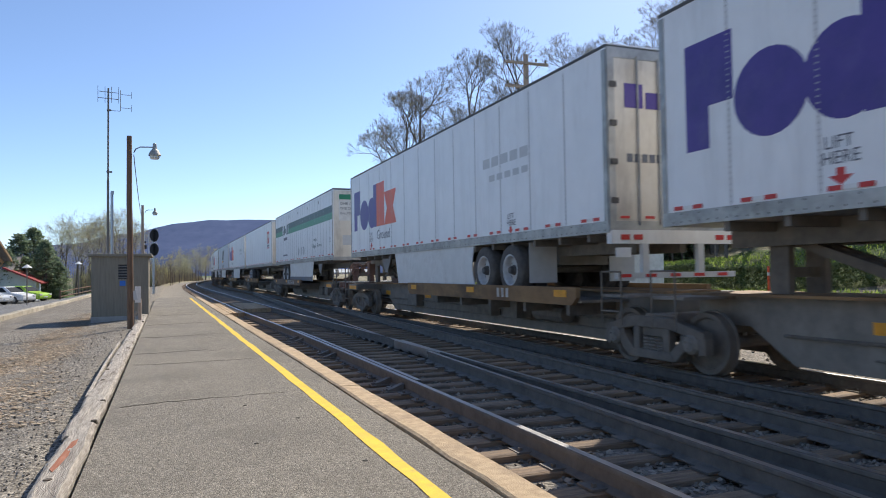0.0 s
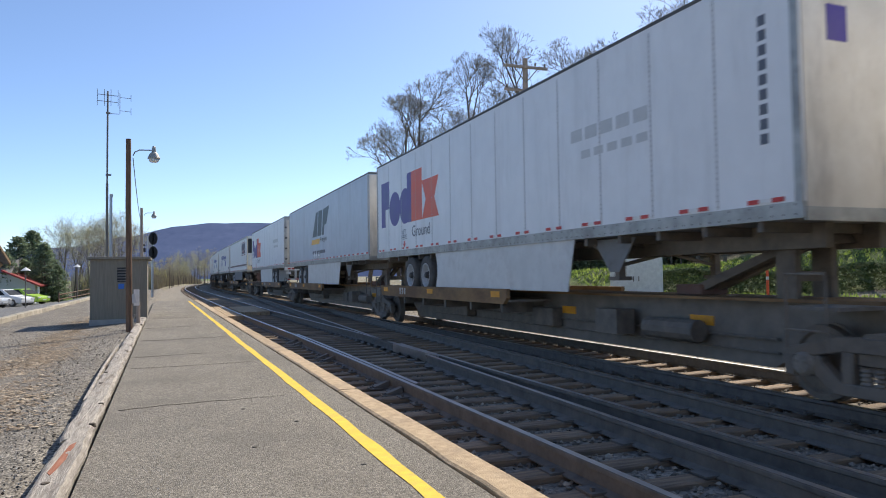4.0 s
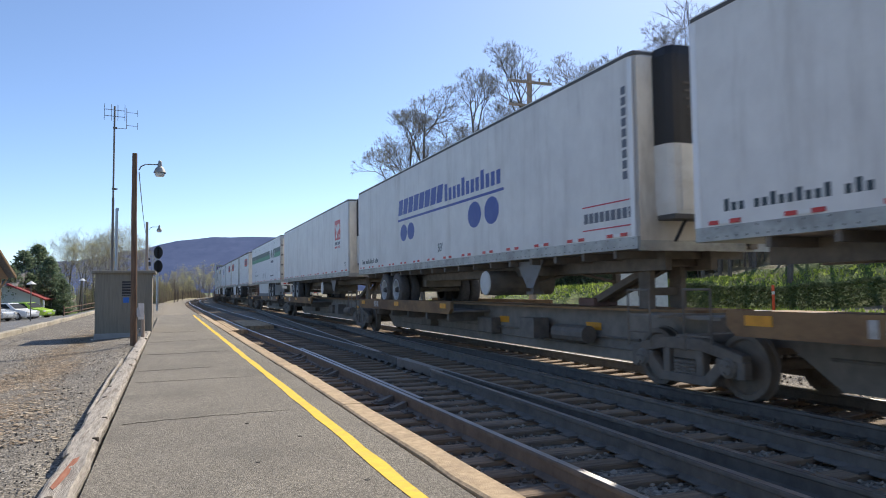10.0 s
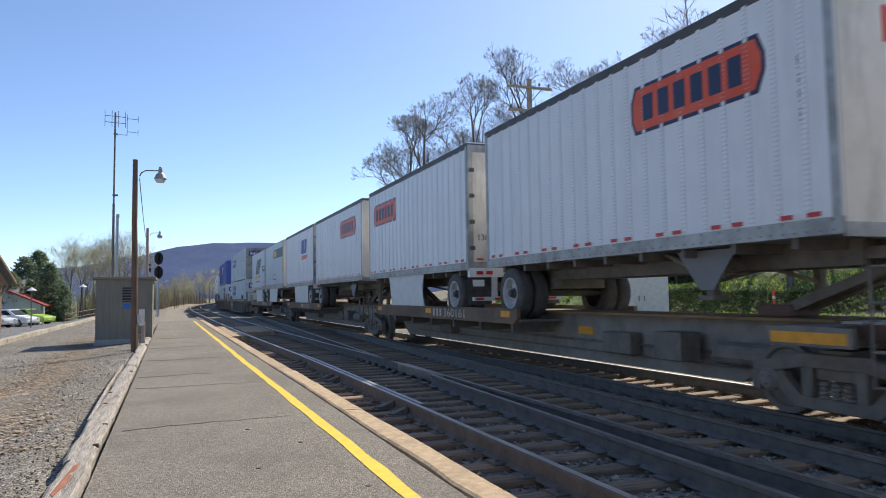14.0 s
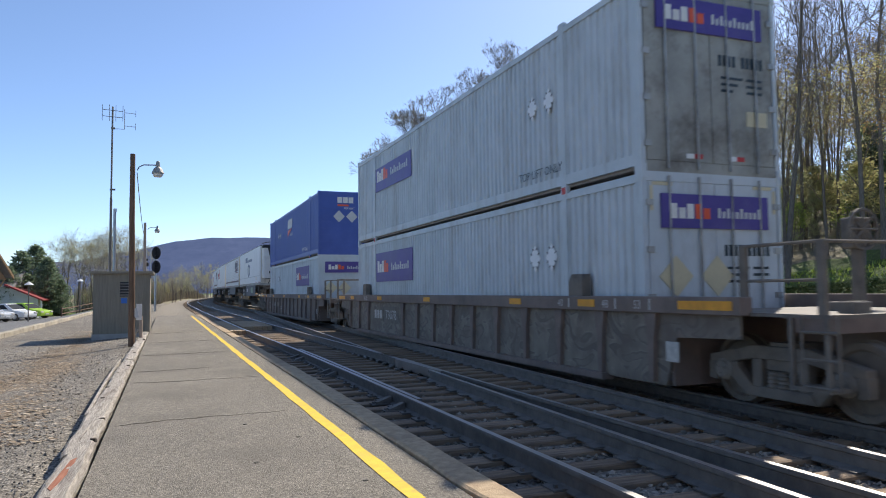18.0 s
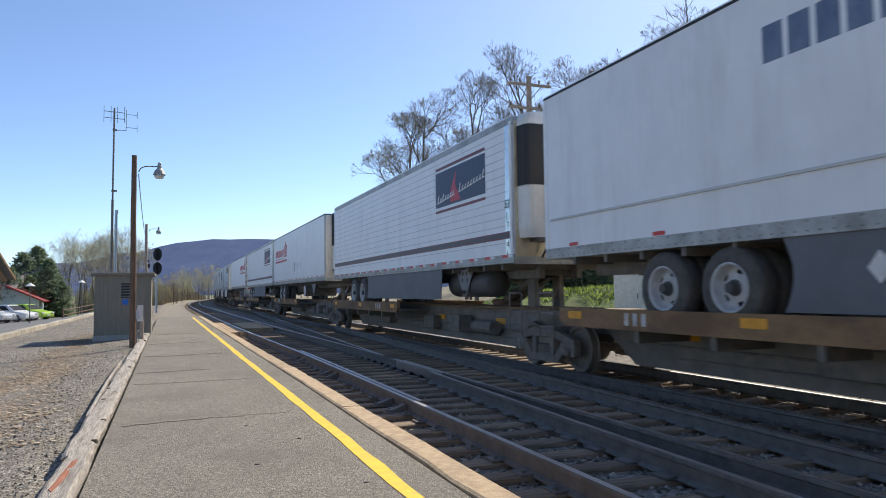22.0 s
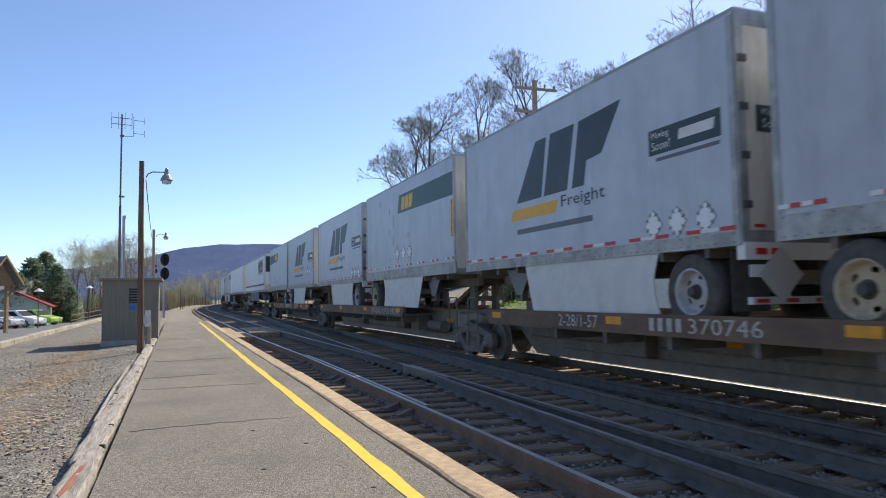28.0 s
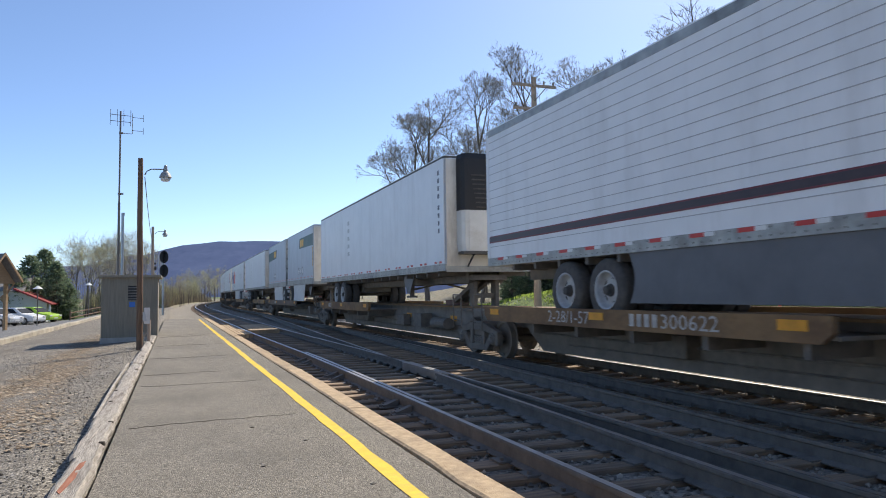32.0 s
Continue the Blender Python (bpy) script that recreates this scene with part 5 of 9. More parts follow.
def fleet_dots(s0, **kw):
    L = 16.15
    ob = trailer("dots", s0, L, True, reefer=True, side="grimy_white", top="dark_rail", unit="dark", label="white refrigerated trailer with blue lettering bar and blue discs", axle_u=(3.1, 4.35), **kw)
    for i in range(8):
        decal(ob, "logo_shape", M["royal"], L, 4.7 + i * 0.46, 5.08 + i * 0.46, 3.58, 4.02, -0.1)
    for i in range(12):
        decal(ob, "logo_shape", M["royal"], L, 8.5 + i * 0.27, 8.68 + i * 0.27, 3.56, 3.86 + (0.12 if i % 4 == 0 else 0))
    decal(ob, "underline", M["royal"], L, 4.65, 11.8, 3.40, 3.46, label="blue underline")
    for u, r in ((5.2, 0.24), (5.85, 0.24), (10.3, 0.29), (11.2, 0.29)):
        disc(ob, "blue_disc", M["royal"], L, u, 3.05, r, 1.25, 28, "blue painted disc")
    words(ob, "53'", M["slate"], L, 8.0, 2.34, 0.22)
    for i in range(9):
        decal(ob, "registration_bar", M["lettering"], L, 14.75 + i * 0.15, 14.86 + i * 0.15, 2.42, 2.58)
    decal(ob, "rule", M["crimson"], L, 14.7, 16.0, 2.68, 2.70)
    decal(ob, "rule", M["crimson"], L, 14.7, 16.0, 2.30, 2.32)
    for i in range(17):
        if i not in (3, 13):
            decal(ob, "address_bar", M["slate"], L, 0.5 + i * 0.118, 0.575 + i * 0.118, 2.3, 2.4 if i % 3 else 2.45)
    stack_bars(ob, L, L - 0.32, 4.4, 9, 0.16)
    fuel_tank(ob, L / 2 - 10.6)
    return ob


def fleet_plain_red(s0, reefer, mark_u, ribs=0, **kw):
    L = 16.15
    ob = trailer("redmark", s0, L, True, reefer=reefer, ribs=ribs, unit="dark", side="grimy_white" if reefer else "white_side", top="dark_rail", label="plain white trailer with a small red square emblem" if reefer else "plain white box trailer with a red arrow emblem", **kw)
    decal(ob, "red_emblem", M["red"], L, mark_u, mark_u + 1.0, 3.45, 4.25, label="red square emblem")
    a = mark_u
    decal_poly(ob, "emblem_shape", M["white_paint"], L, [(a + 0.12, 4.08), (a + 0.3, 4.08), (a + 0.4, 3.92), (a + 0.52, 4.08), (a + 0.86, 4.1), (a + 0.9, 3.9), (a + 0.55, 3.78), (a + 0.42, 3.62), (a + 0.5, 3.58), (a + 0.2, 3.5), (a + 0.22, 3.7), (a + 0.3, 3.66), (a + 0.36, 3.8), (a + 0.2, 3.86)], lift=0.006)
    disc(ob, "emblem_ring", M["white_paint"], L, a + 0.78, 3.6, 0.09, 1.0, 14)
    for i in range(10):
        if i != 5:
            decal(ob, "emblem_bar", M["lettering"], L, a + 0.02 + i * 0.096, a + 0.09 + i * 0.096, 3.25, 3.37)
            decal(ob, "emblem_bar", M["red"], L, a + 0.04 + i * 0.092, a + 0.1 + i * 0.092, 3.12, 3.2)
    if reefer:
        words(ob, "53'", M["slate"], L, L - 0.7, 2.35, 0.16)
        fuel_tank(ob, L / 2 - 10.6)
    return ob


def fleet_badge(s0, L, nose_near, number="", mark=True, **kw):
    """Ribbed short trailers with an orange badge."""
    ob = trailer("badge", s0, L, nose_near, ribs=22, label="ribbed white short trailer with an orange badge", roof_strip=0.16, **kw)
    if mark == "blue":
        for i in range(3):
            decal(ob, "logo_shape", M["royal"], L, 5.2 + i * 0.5, 5.62 + i * 0.5, 3.6, 4.3, -0.1, lift=0.012)
        decal(ob, "logo_swoosh", M["orange"], L, 5.2, 6.6, 3.3, 3.5, -0.3, lift=0.012)
    else:
        a = 5.15 if nose_near else 0.62
        decal_poly(ob, "orange_badge_rim", M["navy"], L, [(a, 3.86), (a + .08, 3.66), (a + 2.38, 3.66), (a + 2.5, 3.92), (a + 2.5, 4.12), (a + 2.4, 4.36), (a + .1, 4.36), (a, 4.14)], lift=0.010)
        decal_poly(ob, "orange_badge", M["orange"], L, [(a + .05, 3.87), (a + .12, 3.71), (a + 2.34, 3.71), (a + 2.45, 3.93), (a + 2.45, 4.11), (a + 2.36, 4.31), (a + .14, 4.31), (a + .05, 4.13)], "orange badge with dark rim", lift=0.013)
        for i in range(6):
            decal(ob, "badge_block", M["navy"], L, a + 0.28 + i * 0.33, a + 0.5 + i * 0.33, 3.83, 4.2, lift=0.016)
    if number:
        stacked(ob, number, M["slate"], L, L - 0.45, 3.95, 0.1, 0.125)
    if nose_near:
        end_decal(ob, "nose_badge", M["orange"], L, -0.6, 0.7, 4.0, 4.4, lift=0.026, label="orange badge on the nose")
        for i in range(6):
            end_decal(ob, "badge_block", M["navy"], L, -0.5 + i * 0.19, -0.37 + i * 0.19, 4.1, 4.32, lift=0.03)
    else:
        end_decal(ob, "door_badge", M["orange"], L, -0.3, 1.0, 3.95, 4.4, lift=0.034)
        for i in range(6):
            end_decal(ob, "badge_block", M["navy"], L, -0.2 + i * 0.19, -0.07 + i * 0.19, 4.05, 4.32, lift=0.037)
        end_words(ob, number or "138640", M["slate"], L, -1.05, 2.62, 0.14, y=-L / 2 - 0.03)
    return ob


def fleet_ship(s0, nose_near, reefer, far_end, **kw):
    """White trailers with a crimson lettering bar and a sailing-ship emblem."""
    L = 16.15
    ob = trailer("ship", s0, L, nose_near, reefer=reefer, top="dark_rail", unit="dark", label="smooth white trailer with a crimson wordmark bar and ship emblem", **kw)
    a = 0.9 if far_end else 11.0
    for i in range(7):
        decal(ob, "logo_shape", M["crimson"], L, a + i * 0.48, a + 0.38 + i * 0.48, 3.62, 4.0 + 0.04 * (i % 2), -0.12)
    decal(ob, "logo_bar", M["crimson"], L, a, a + 4.5, 3.28, 3.40)
    decal(ob, "logo_line", M["crimson"], L, a, a + 3.4, 3.48, 3.52)
    for i, (w, h) in enumerate(((0.22, 0.5), (0.3, 0.75), (0.25, 0.55))):
        decal(ob, "ship_sail", M["crimson"], L, a + 3.5 + i * 0.34, a + 3.5 + i * 0.34 + w, 3.68, 3.68 + h, -0.1)
    decal_poly(ob, "ship_hull", M["crimson"], L, [(a + 3.4, 3.64), (a + 3.55, 3.54), (a + 4.4, 3.54), (a + 4.6, 3.66)])
    if far_end:
        diamond(ob, L, 8.15, 2.85, 0.3, "cream", 0.9)
        for u in (9.1, 10.0):
            disc(ob, "scar", M["pale"], L, u, 2.9, 0.16, 0.5, 8)
        fuel_tank(ob, L / 2 - 10.7)
    else:
        e = -L / 2
        end_decal(ob, "door_mark", M["crimson"], L, -0.75, 0.4, 4.1, 4.35, lift=0.034)
        end_decal(ob, "door_mark", M["navy"], L, -0.75, 0.7, 3.95, 4.0, lift=0.034)
        sh = Shape().prism([(3.15, -0.55), (3.45, -0.85), (3.75, -0.55), (3.45, -0.25)], "y", e - 0.036, e - 0.02)
        part("placard", sh, M["cream"], ob, "cream diamond placard")
        for i in range(7):
            end_decal(ob, "registration_bar", M["slate"], L, -0.9 + i * 0.16, -0.79 + i * 0.16, 2.72, 2.9, lift=0.034)
    return ob


def fleet_shield(s0, **kw):
    L = 15.9
    ob = trailer("shield", s0, L, True, reefer=True, side="white_side", bands=0, top="black", tape=False, roof_strip=0.06, unit_base=1.2, skirt=(5.2, 12.4, 1.12, "skirt_grey", -0.0), label="white refrigerated trailer with a faded blue shield emblem", **kw)
    for u in (0.8, 3.0, 9.1, 12.9, 14.6, 15.2):
        decal(ob, "reflector_tape", M["red"], L, u, u + 0.25, FLOOR + 0.17, FLOOR + 0.225, lift=0.012)
    decal(ob, "rub_rail", M["pale"], L, 0.2, L - 0.75, 2.62, 2.655, lift=0.03)
    decal(ob, "corner_seam", M["seam"], L, L - 0.56, L - 0.545, FLOOR + 0.16, ROOF - 0.06)
    for u in (6.35, 6.75):
        decal_poly(ob, "skirt_placard", M["white_paint"], L, [(u, 1.42), (u + 0.13, 1.58), (u, 1.75), (u - 0.13, 1.58)], lift=-0.02)
    decal_poly(ob, "skirt_badge", M["green_badge"], L, [(9.3, 1.42), (9.3, 1.72), (9.5, 1.8), (10.5, 1.8), (10.7, 1.72), (10.7, 1.42), (10.5, 1.36), (9.5, 1.36)], "pale green oval badge", lift=-0.02)
    for i in range(5):
        decal(ob, "logo_shape", M["faded_blue"], L, 5.05 + i * 0.36, 5.33 + i * 0.36, 3.95, 4.38)
    for i in range(10):
        decal(ob, "logo_shape", M["faded_blue"], L, 7.0 + i * 0.33, 7.22 + i * 0.33, 3.92, 4.14)
    decal_poly(ob, "shield_emblem", M["faded_blue"], L, [(6.9, 3.6), (6.95, 2.95), (7.75, 2.58), (8.55, 2.95), (8.6, 3.6), (7.75, 3.76)], "grey-blue shield emblem")
    decal_poly(ob, "shield_inner", M["pale"], L, [(7.15, 3.42), (7.2, 3.02), (7.75, 2.78), (8.3, 3.02), (8.35, 3.42), (7.75, 3.56)], lift=0.007)
    stack_bars(ob, L, L - 0.2, 3.4, 8, 0.14)
    decal(ob, "yellow_label", M["gold"], L, 13.0, 13.2, 2.35, 2.6)
    decal(ob, "skirt_mark", M["pale"], L, 6.4, 6.7, 1.5, 1.7, lift=-0.02)
    e = -L / 2
    hoop = Shape().pipe([(-1.15, e + 0.1, 5.0), (-0.95, e - 0.2, 5.07), (-0.6, e - 0.36, 5.1), (0.6, e - 0.36, 5.1), (0.95, e - 0.2, 5.07), (1.15, e + 0.1, 5.0)], 0.028, 6)
    for x in (-0.6, -0.2, 0.2, 0.6):
        hoop.tube((x, e - 0.34, 4.95), (x, e - 0.36, 5.1), 0.015, sides=5)
    part("rail_hoop", hoop, M["black"], ob, "black guard rail over the cooling unit")
    return ob


def fleet_dark_unit(s0, **kw):
    L = 16.15
    ob = trailer("darkunit", s0, L, True, reefer=True, side="white_side", top="dark_rail", bands=0, unit="dark", label="plain white refrigerated trailer with faded marks", **kw)
    stack_bars(ob, L, L - 0.5, 4.55, 4, 0.2)
    stack_bars(ob, L, L - 0.5, 3.65, 4, 0.2)
    for i in range(5):
        decal(ob, "faded_mark", M["pale"], L, 5.4, 5.7, 2.9 + i * 0.3, 3.05 + i * 0.3)
    return ob


def build_trailers():
    sk = (5.2, 11.0, 1.08, "skirt_white", 0.0)
    sk2 = (5.1, 11.9, 1.08, "skirt_white", 0.35)
    fleet_five(-8.35, False, skirt=(3.6, 11.0, 1.08, "skirt_white", 0.0))
    fleet_five(9.07, False, skirt=sk)
    fleet_green(28.29, True, skirt=(5.2, 11.9, 1.05, "skirt_white", 0.35))
    fleet_plain_red(46.22, False, 13.9, ribs=13)
    fleet_five(63.53, True, skirt=(5.1, 11.6, 1.08, "skirt_white", 0.25))
    fleet_slab(80.7, 16.15, True, "slab", skirt=sk2)
    fleet_five(98.7, False, skirt=sk)
    fleet_stripe(118.69, "16988")
    fleet_dots(136.11)
    fleet_dots(153.48)
    fleet_plain_red(171.22, True, 13.75)
    fleet_green(188.99, False, skirt=(4.8, 10.35, 1.08, "skirt_white", 0.0), axle_u=(11.15, 12.4))
    skn = (2.1, 6.0, 1.08, "skirt_white", 0.45)
    skr = (2.9, 6.95, 1.08, "skirt_white", -0.3)
    fleet_badge(208.17, 8.53, True, "129825")
    fleet_badge(217.74, 8.53, False, "138640", skirt=(2.2, 5.4, 1.1, "skirt_white", 0.0))
    fleet_badge(227.3, 8.53, True, "12986", skirt=None)
    fleet_badge(236.41, 8.53, False, "", mark="blue", skirt=skr)
    fleet_slab(246.15, 8.53, True, "band", "551581", skirt=skn)
    fleet_slab(255.01, 8.53, False, "slab", skirt=skr)
    fleet_shield(314.26)
    fleet_stripe(331.44, "17541")
    fleet_ship(349.59, True, True, True)
    fleet_stripe(366.27, "15596")
    fleet_ship(384.1, False, False, False)
    fleet_slab(403.61, 8.53, True, "band", "501447", skirt=skn)
    fleet_slab(412.68, 8.53, False, "slab", skirt=skr)
    fleet_slab(421.9, 8.53, True, "band", "550262", skirt=skn)
    fleet_slab(431.07, 8.53, False, "slab", skirt=skr)
    fleet_slab(440.86, 8.53, True, "slab", "502380", skirt=skn)
    fleet_slab(449.79, 8.53, False, "band", skirt=None)
    fleet_stripe(461.8, "18162")
    fleet_dark_unit(480.55)
    fleet_slab(498.7, 8.53, True, "band", "501230", skirt=skn)
    fleet_slab(508.0, 8.53, False, "band", skirt=skr)
    s = 519.0
    for i in range(9):
        (lambda a: fleet_dark_unit(a, tape=False), lambda a: fleet_five(a, False, skirt=sk, tape=False), lambda a: fleet_plain_red(a, False, 13.9, ribs=13, tape=False))[i % 3](s)
        s += 18.1
    return s


LAST = build_trailers()


# ---- containers ----
CONTAINERS = []


def corrugated(L, z0, z1, side):
    """The side of a container: trapezoid corrugation between the corner frames."""
    def make():
        sh = Shape()
        pts = []
        y = -L / 2 + 0.14
        while y < L / 2 - 0.2:
            pts += [(0.0, y), (0.0, y + 0.075), (0.038, y + 0.1), (0.038, y + 0.165)]
            y += 0.19
        for d, yy in pts:
            x = side * (1.283 - d)
            sh.v += [(x, yy, z0), (x, yy, z1)]
        for i in range(len(pts) - 1):
            a = 2 * i
            sh.f.append((a, a + 1, a + 3, a + 2) if side > 0 else (a, a + 2, a + 3, a + 1))
        return sh.mesh("corrugated_side")
    return cached(("corr", L, z0, z1, side), make)


def container(s0, low, mat, end_mat, label, doors):
    L, H = 16.15, 2.9
    z0, z1 = low, low + H
    ob = thing("shipping_container", label, "container", "stacked containers")
    w = 1.3
    for sd in (-1, 1):
        part("side_wall", corrugated(L, z0 + 0.24, z1 - 0.14, sd).copy(), M[mat], ob)
    for sx in (-1, 1):
        a, b = sorted((sx * (w - 0.06), sx * w))
        part("bottom_side_rail", Shape().box(a, b, -L / 2 + 0.14, L / 2 - 0.14, z0 + 0.09, z0 + 0.26), M[mat], ob)
        part("top_side_rail", Shape().box(a, b, -L / 2 + 0.14, L / 2 - 0.14, z1 - 0.16, z1 - 0.06), M[mat], ob)
    for y in (-L / 2 + 0.07, -L / 2 + 2.13, L / 2 - 2.13, L / 2 - 0.07):
        for sx in (-1, 1):
            a, b = sorted((sx * (w - 0.07), sx * (w + 0.004)))
            p = part("corner_post", Shape().box(a, b, y - 0.07, y + 0.07, z0, z1), M[mat], ob)
            for zz in (z0 - 0.01, z1 - 0.11):
                part("corner_casting", Shape().box(a, b + 0.006 if sx > 0 else b, y - 0.09, y + 0.09, zz, zz + 0.12) if sx > 0 else Shape().box(a - 0.006, b, y - 0.09, y + 0.09, zz, zz + 0.12), M[mat], p)
    if low > 1:
        for y in (-L / 2 + 2.13, L / 2 - 2.13):
            part("twist_lock", Shape().box(-w - 0.012, -w + 0.05, y - 0.06, y + 0.06, z0 - 0.07, z0 + 0.05), M["red"], ob, "small red twist lock")
    part("roof", Shape().box(-w + 0.06, w - 0.06, -L / 2 + 0.02, L / 2 - 0.02, z1 - 0.06, z1 - 0.02), M[mat], ob)
    part("floor", Shape().box(-w + 0.06, w - 0.06, -L / 2 + 0.02, L / 2 - 0.02, z0 + 0.04, z0 + 0.16), M["under"], ob)
    part("far_end", Shape().box(-w + 0.07, w - 0.07, L / 2 - 0.06, L / 2 - 0.02, z0 + 0.1, z1 - 0.05), M[mat], ob)
    e = -L / 2
    part("end_wall", Shape().box(-w + 0.08, w - 0.08, e + 0.02, e + 0.06, z0 + 0.1, z1 - 0.08), M[end_mat], ob)
    part("end_sill", Shape().box(-w + 0.07, w - 0.07, e, e + 0.06, z0, z0 + 0.16), M[end_mat], ob)
    part("end_header", Shape().box(-w + 0.07, w - 0.07, e, e + 0.06, z1 - 0.14, z1), M[end_mat], ob)
    if doors:
        for sx in (-1, 1):
            d = part("door", Shape().box(min(sx * 0.01, sx * 1.2), max(sx * 0.01, sx * 1.2), e + 0.004, e + 0.022, z0 + 0.17, z1 - 0.15), M[end_mat], ob)
            for x in (0.3, 0.85):
                part("lock_rod", Shape().tube((sx * x, e - 0.03, z0 + 0.05), (sx * x, e - 0.03, z1 - 0.06), 0.02, sides=6), M["aluminium"], d)
            for k in range(4):
                part("hinge", Shape().box(sx * 1.19 - 0.06, sx * 1.19 + 0.06, e - 0.02, e + 0.004, z0 + 0.36 + k * 0.68, z0 + 0.45 + k * 0.68), M["aluminium"], d)
    else:
        for k in range(8):
            part("end_rib", Shape().box(-1.17, 1.17, e + 0.004, e + 0.02, z0 + 0.3 + k * 0.3, z0 + 0.46 + k * 0.3), M[end_mat], ob)
    CONTAINERS.append((ob, s0 + L / 2))
    return ob, L


def purple_sign(ob, L, u0, u1, z0, z1):
    decal(ob, "purple_sign", M["purple"], L, u0, u1, z0, z1, label="purple logo panel", lift=0.012)
    w = (u1 - u0)
    for i, m in enumerate(("white_paint", "white_paint", "white_paint", "orange", "orange")):
        decal(ob, "sign_block", M[m], L, u0 + w * (0.05 + 0.066 * i), u0 + w * (0.05 + 0.066 * i + 0.055), z0 + 0.3, z0 + 0.3 + (0.36 if i in (0, 2, 3) else 0.27), lift=0.016)
    for i in range(10):
        decal(ob, "sign_bar", M["pale"], L, u0 + w * (0.46 + 0.047 * i), u0 + w * (0.46 + 0.047 * i + 0.026), z0 + 0.34, z0 + (0.56 if i in (0, 2, 5, 9) else 0.48), lift=0.016)


def end_sign(ob, L, z):
    y = -L / 2 - 0.035
    part("end_sign", Shape().box(-1.0, 1.0, y, y + 0.03, z, z + 0.5), M["purple"], ob, "purple logo panel")
    for i, m in enumerate(("white_paint", "white_paint", "white_paint", "orange", "orange")):
        part("sign_block", Shape().box(-0.85 + i * 0.15, -0.73 + i * 0.15, y - 0.006, y, z + 0.14, z + (0.36 if i in (0, 2, 3) else 0.3)), M[m], ob)
    for i in range(10):
        part("sign_bar", Shape().box(0.02 + i * 0.085, 0.07 + i * 0.085, y - 0.006, y, z + 0.16, z + (0.31 if i in (0, 2, 5, 9) else 0.26)), M["pale"], ob)


def build_containers():
    low, high = 0.17, 3.07
    a, L = container(269.32, high, "box_grey", "box_grime", "pale grey corrugated container with a purple panel, stacked on top", True)
    purple_sign(a, L, 2.3, 5.9, 4.6, 5.35)
    end_sign(a, L, 5.2)
    words(a, "TOP LIFT ONLY", M["slate"], L, 12.4, 3.42, 0.16, x=SIDE - 0.02)
    for u in (12.95, 13.55):
        diamond(a, L, u, 4.75, 0.24, "white_paint", 0.8)
    b, L = container(269.32, low, "box_grey", "box_grey", "pale grey corrugated container with a purple panel, in the well", True)
    purple_sign(b, L, 2.3, 5.95, 1.68, 2.6)
    end_sign(b, L, 2.25)
    for u in (12.95, 13.55):
        diamond(b, L, u, 1.95, 0.26, "white_paint", 0.8)
    # marks on both pairs of doors
    for box, z in ((a, 4.75), (b, 1.85)):
        for i in range(10):
            if i != 4:
                end_decal(box, "registration_bar", M["slate"], L, 0.16 + i * 0.09, 0.215 + i * 0.09, z, z + 0.17)
        for i in range(3):
            end_decal(box, "data_line", M["slate"], L, 0.2, 0.62 - 0.1 * i, z - 0.2 - i * 0.1, z - 0.16 - i * 0.1)
            end_decal(box, "data_line", M["slate"], L, 0.7, 1.0, z - 0.2 - i * 0.1, z - 0.16 - i * 0.1)
    end_decal(a, "data_plate", M["cream"], L, 0.68, 1.08, 3.85, 4.08, "cream data plate")
    for x in (-0.35, 0.45):
        end_decal(a, "door_tape", M["red"], L, x, x + 0.15, 3.29, 3.36)
        end_decal(a, "door_tape", M["tape_white"], L, x - 0.15, x, 3.29, 3.36)
    for x in (-1.14, 0.75):
        end_decal(b, "door_tape", M["cream"], L, x, x + 0.36, 2.87, 2.92)
        end_decal(b, "door_tape", M["cream"], L, -1.18 if x < 0 else 1.13, -1.13 if x < 0 else 1.18, 2.5, 2.86)
    for x in (-0.75, 0.0):
        part("torn_sticker", Shape().prism([(1.25, x), (1.55, x - 0.3), (1.85, x), (1.55, x + 0.3)], "y", -L / 2 - 0.01, -L / 2 + 0.003), M["cream"], b)
    c, L = container(292.68, high, "yard_blue", "yard_blue", "dark blue corrugated container stacked on top", False)
    for i in range(3):
        decal(c, "logo_shape", M["white_paint"], L, 7.35 + i * 0.5, 7.78 + i * 0.5, 4.95, 5.45, -0.1, lift=0.012)
    decal_poly(c, "logo_swoosh", M["orange"], L, [(7.35, 4.5), (7.35, 4.85), (8.7, 4.9), (7.8, 4.66)], lift=0.012)
    words(c, "FREIGHT", M["white_paint"], L, 8.2, 4.5, 0.16, x=SIDE - 0.02)
    words(c, "TOP LIFT ONLY", M["white_paint"], L, 11.9, 3.42, 0.17, x=SIDE - 0.02)
    for u in (3.9, 4.45):
        diamond(c, L, u, 4.8, 0.2, "pale", 0.7)
    y = -L / 2 - 0.002
    for i in range(3):
        part("end_logo", Shape().box(-0.42 + i * 0.26, -0.2 + i * 0.26, y - 0.01, y + 0.008, 5.45, 5.72), M["white_paint"], c)
    part("end_swoosh", Shape().box(-0.42, 0.1, y - 0.01, y + 0.008, 5.3, 5.38), M["orange"], c)
    end_words(c, "FREIGHT", M["white_paint"], L, -0.1, 5.16, 0.09)
    for x in (-0.35, 0.25):
        part("torn_placard", Shape().prism([(4.55, x), (4.83, x - 0.27), (5.1, x), (4.83, x + 0.27)], "y", y - 0.012, y + 0.01), M["pale"], c, "torn metallic placard")
    part("data_plate", Shape().box(0.75, 0.92, y - 0.01, y + 0.012, 3.7, 4.0), M["cream"], c)
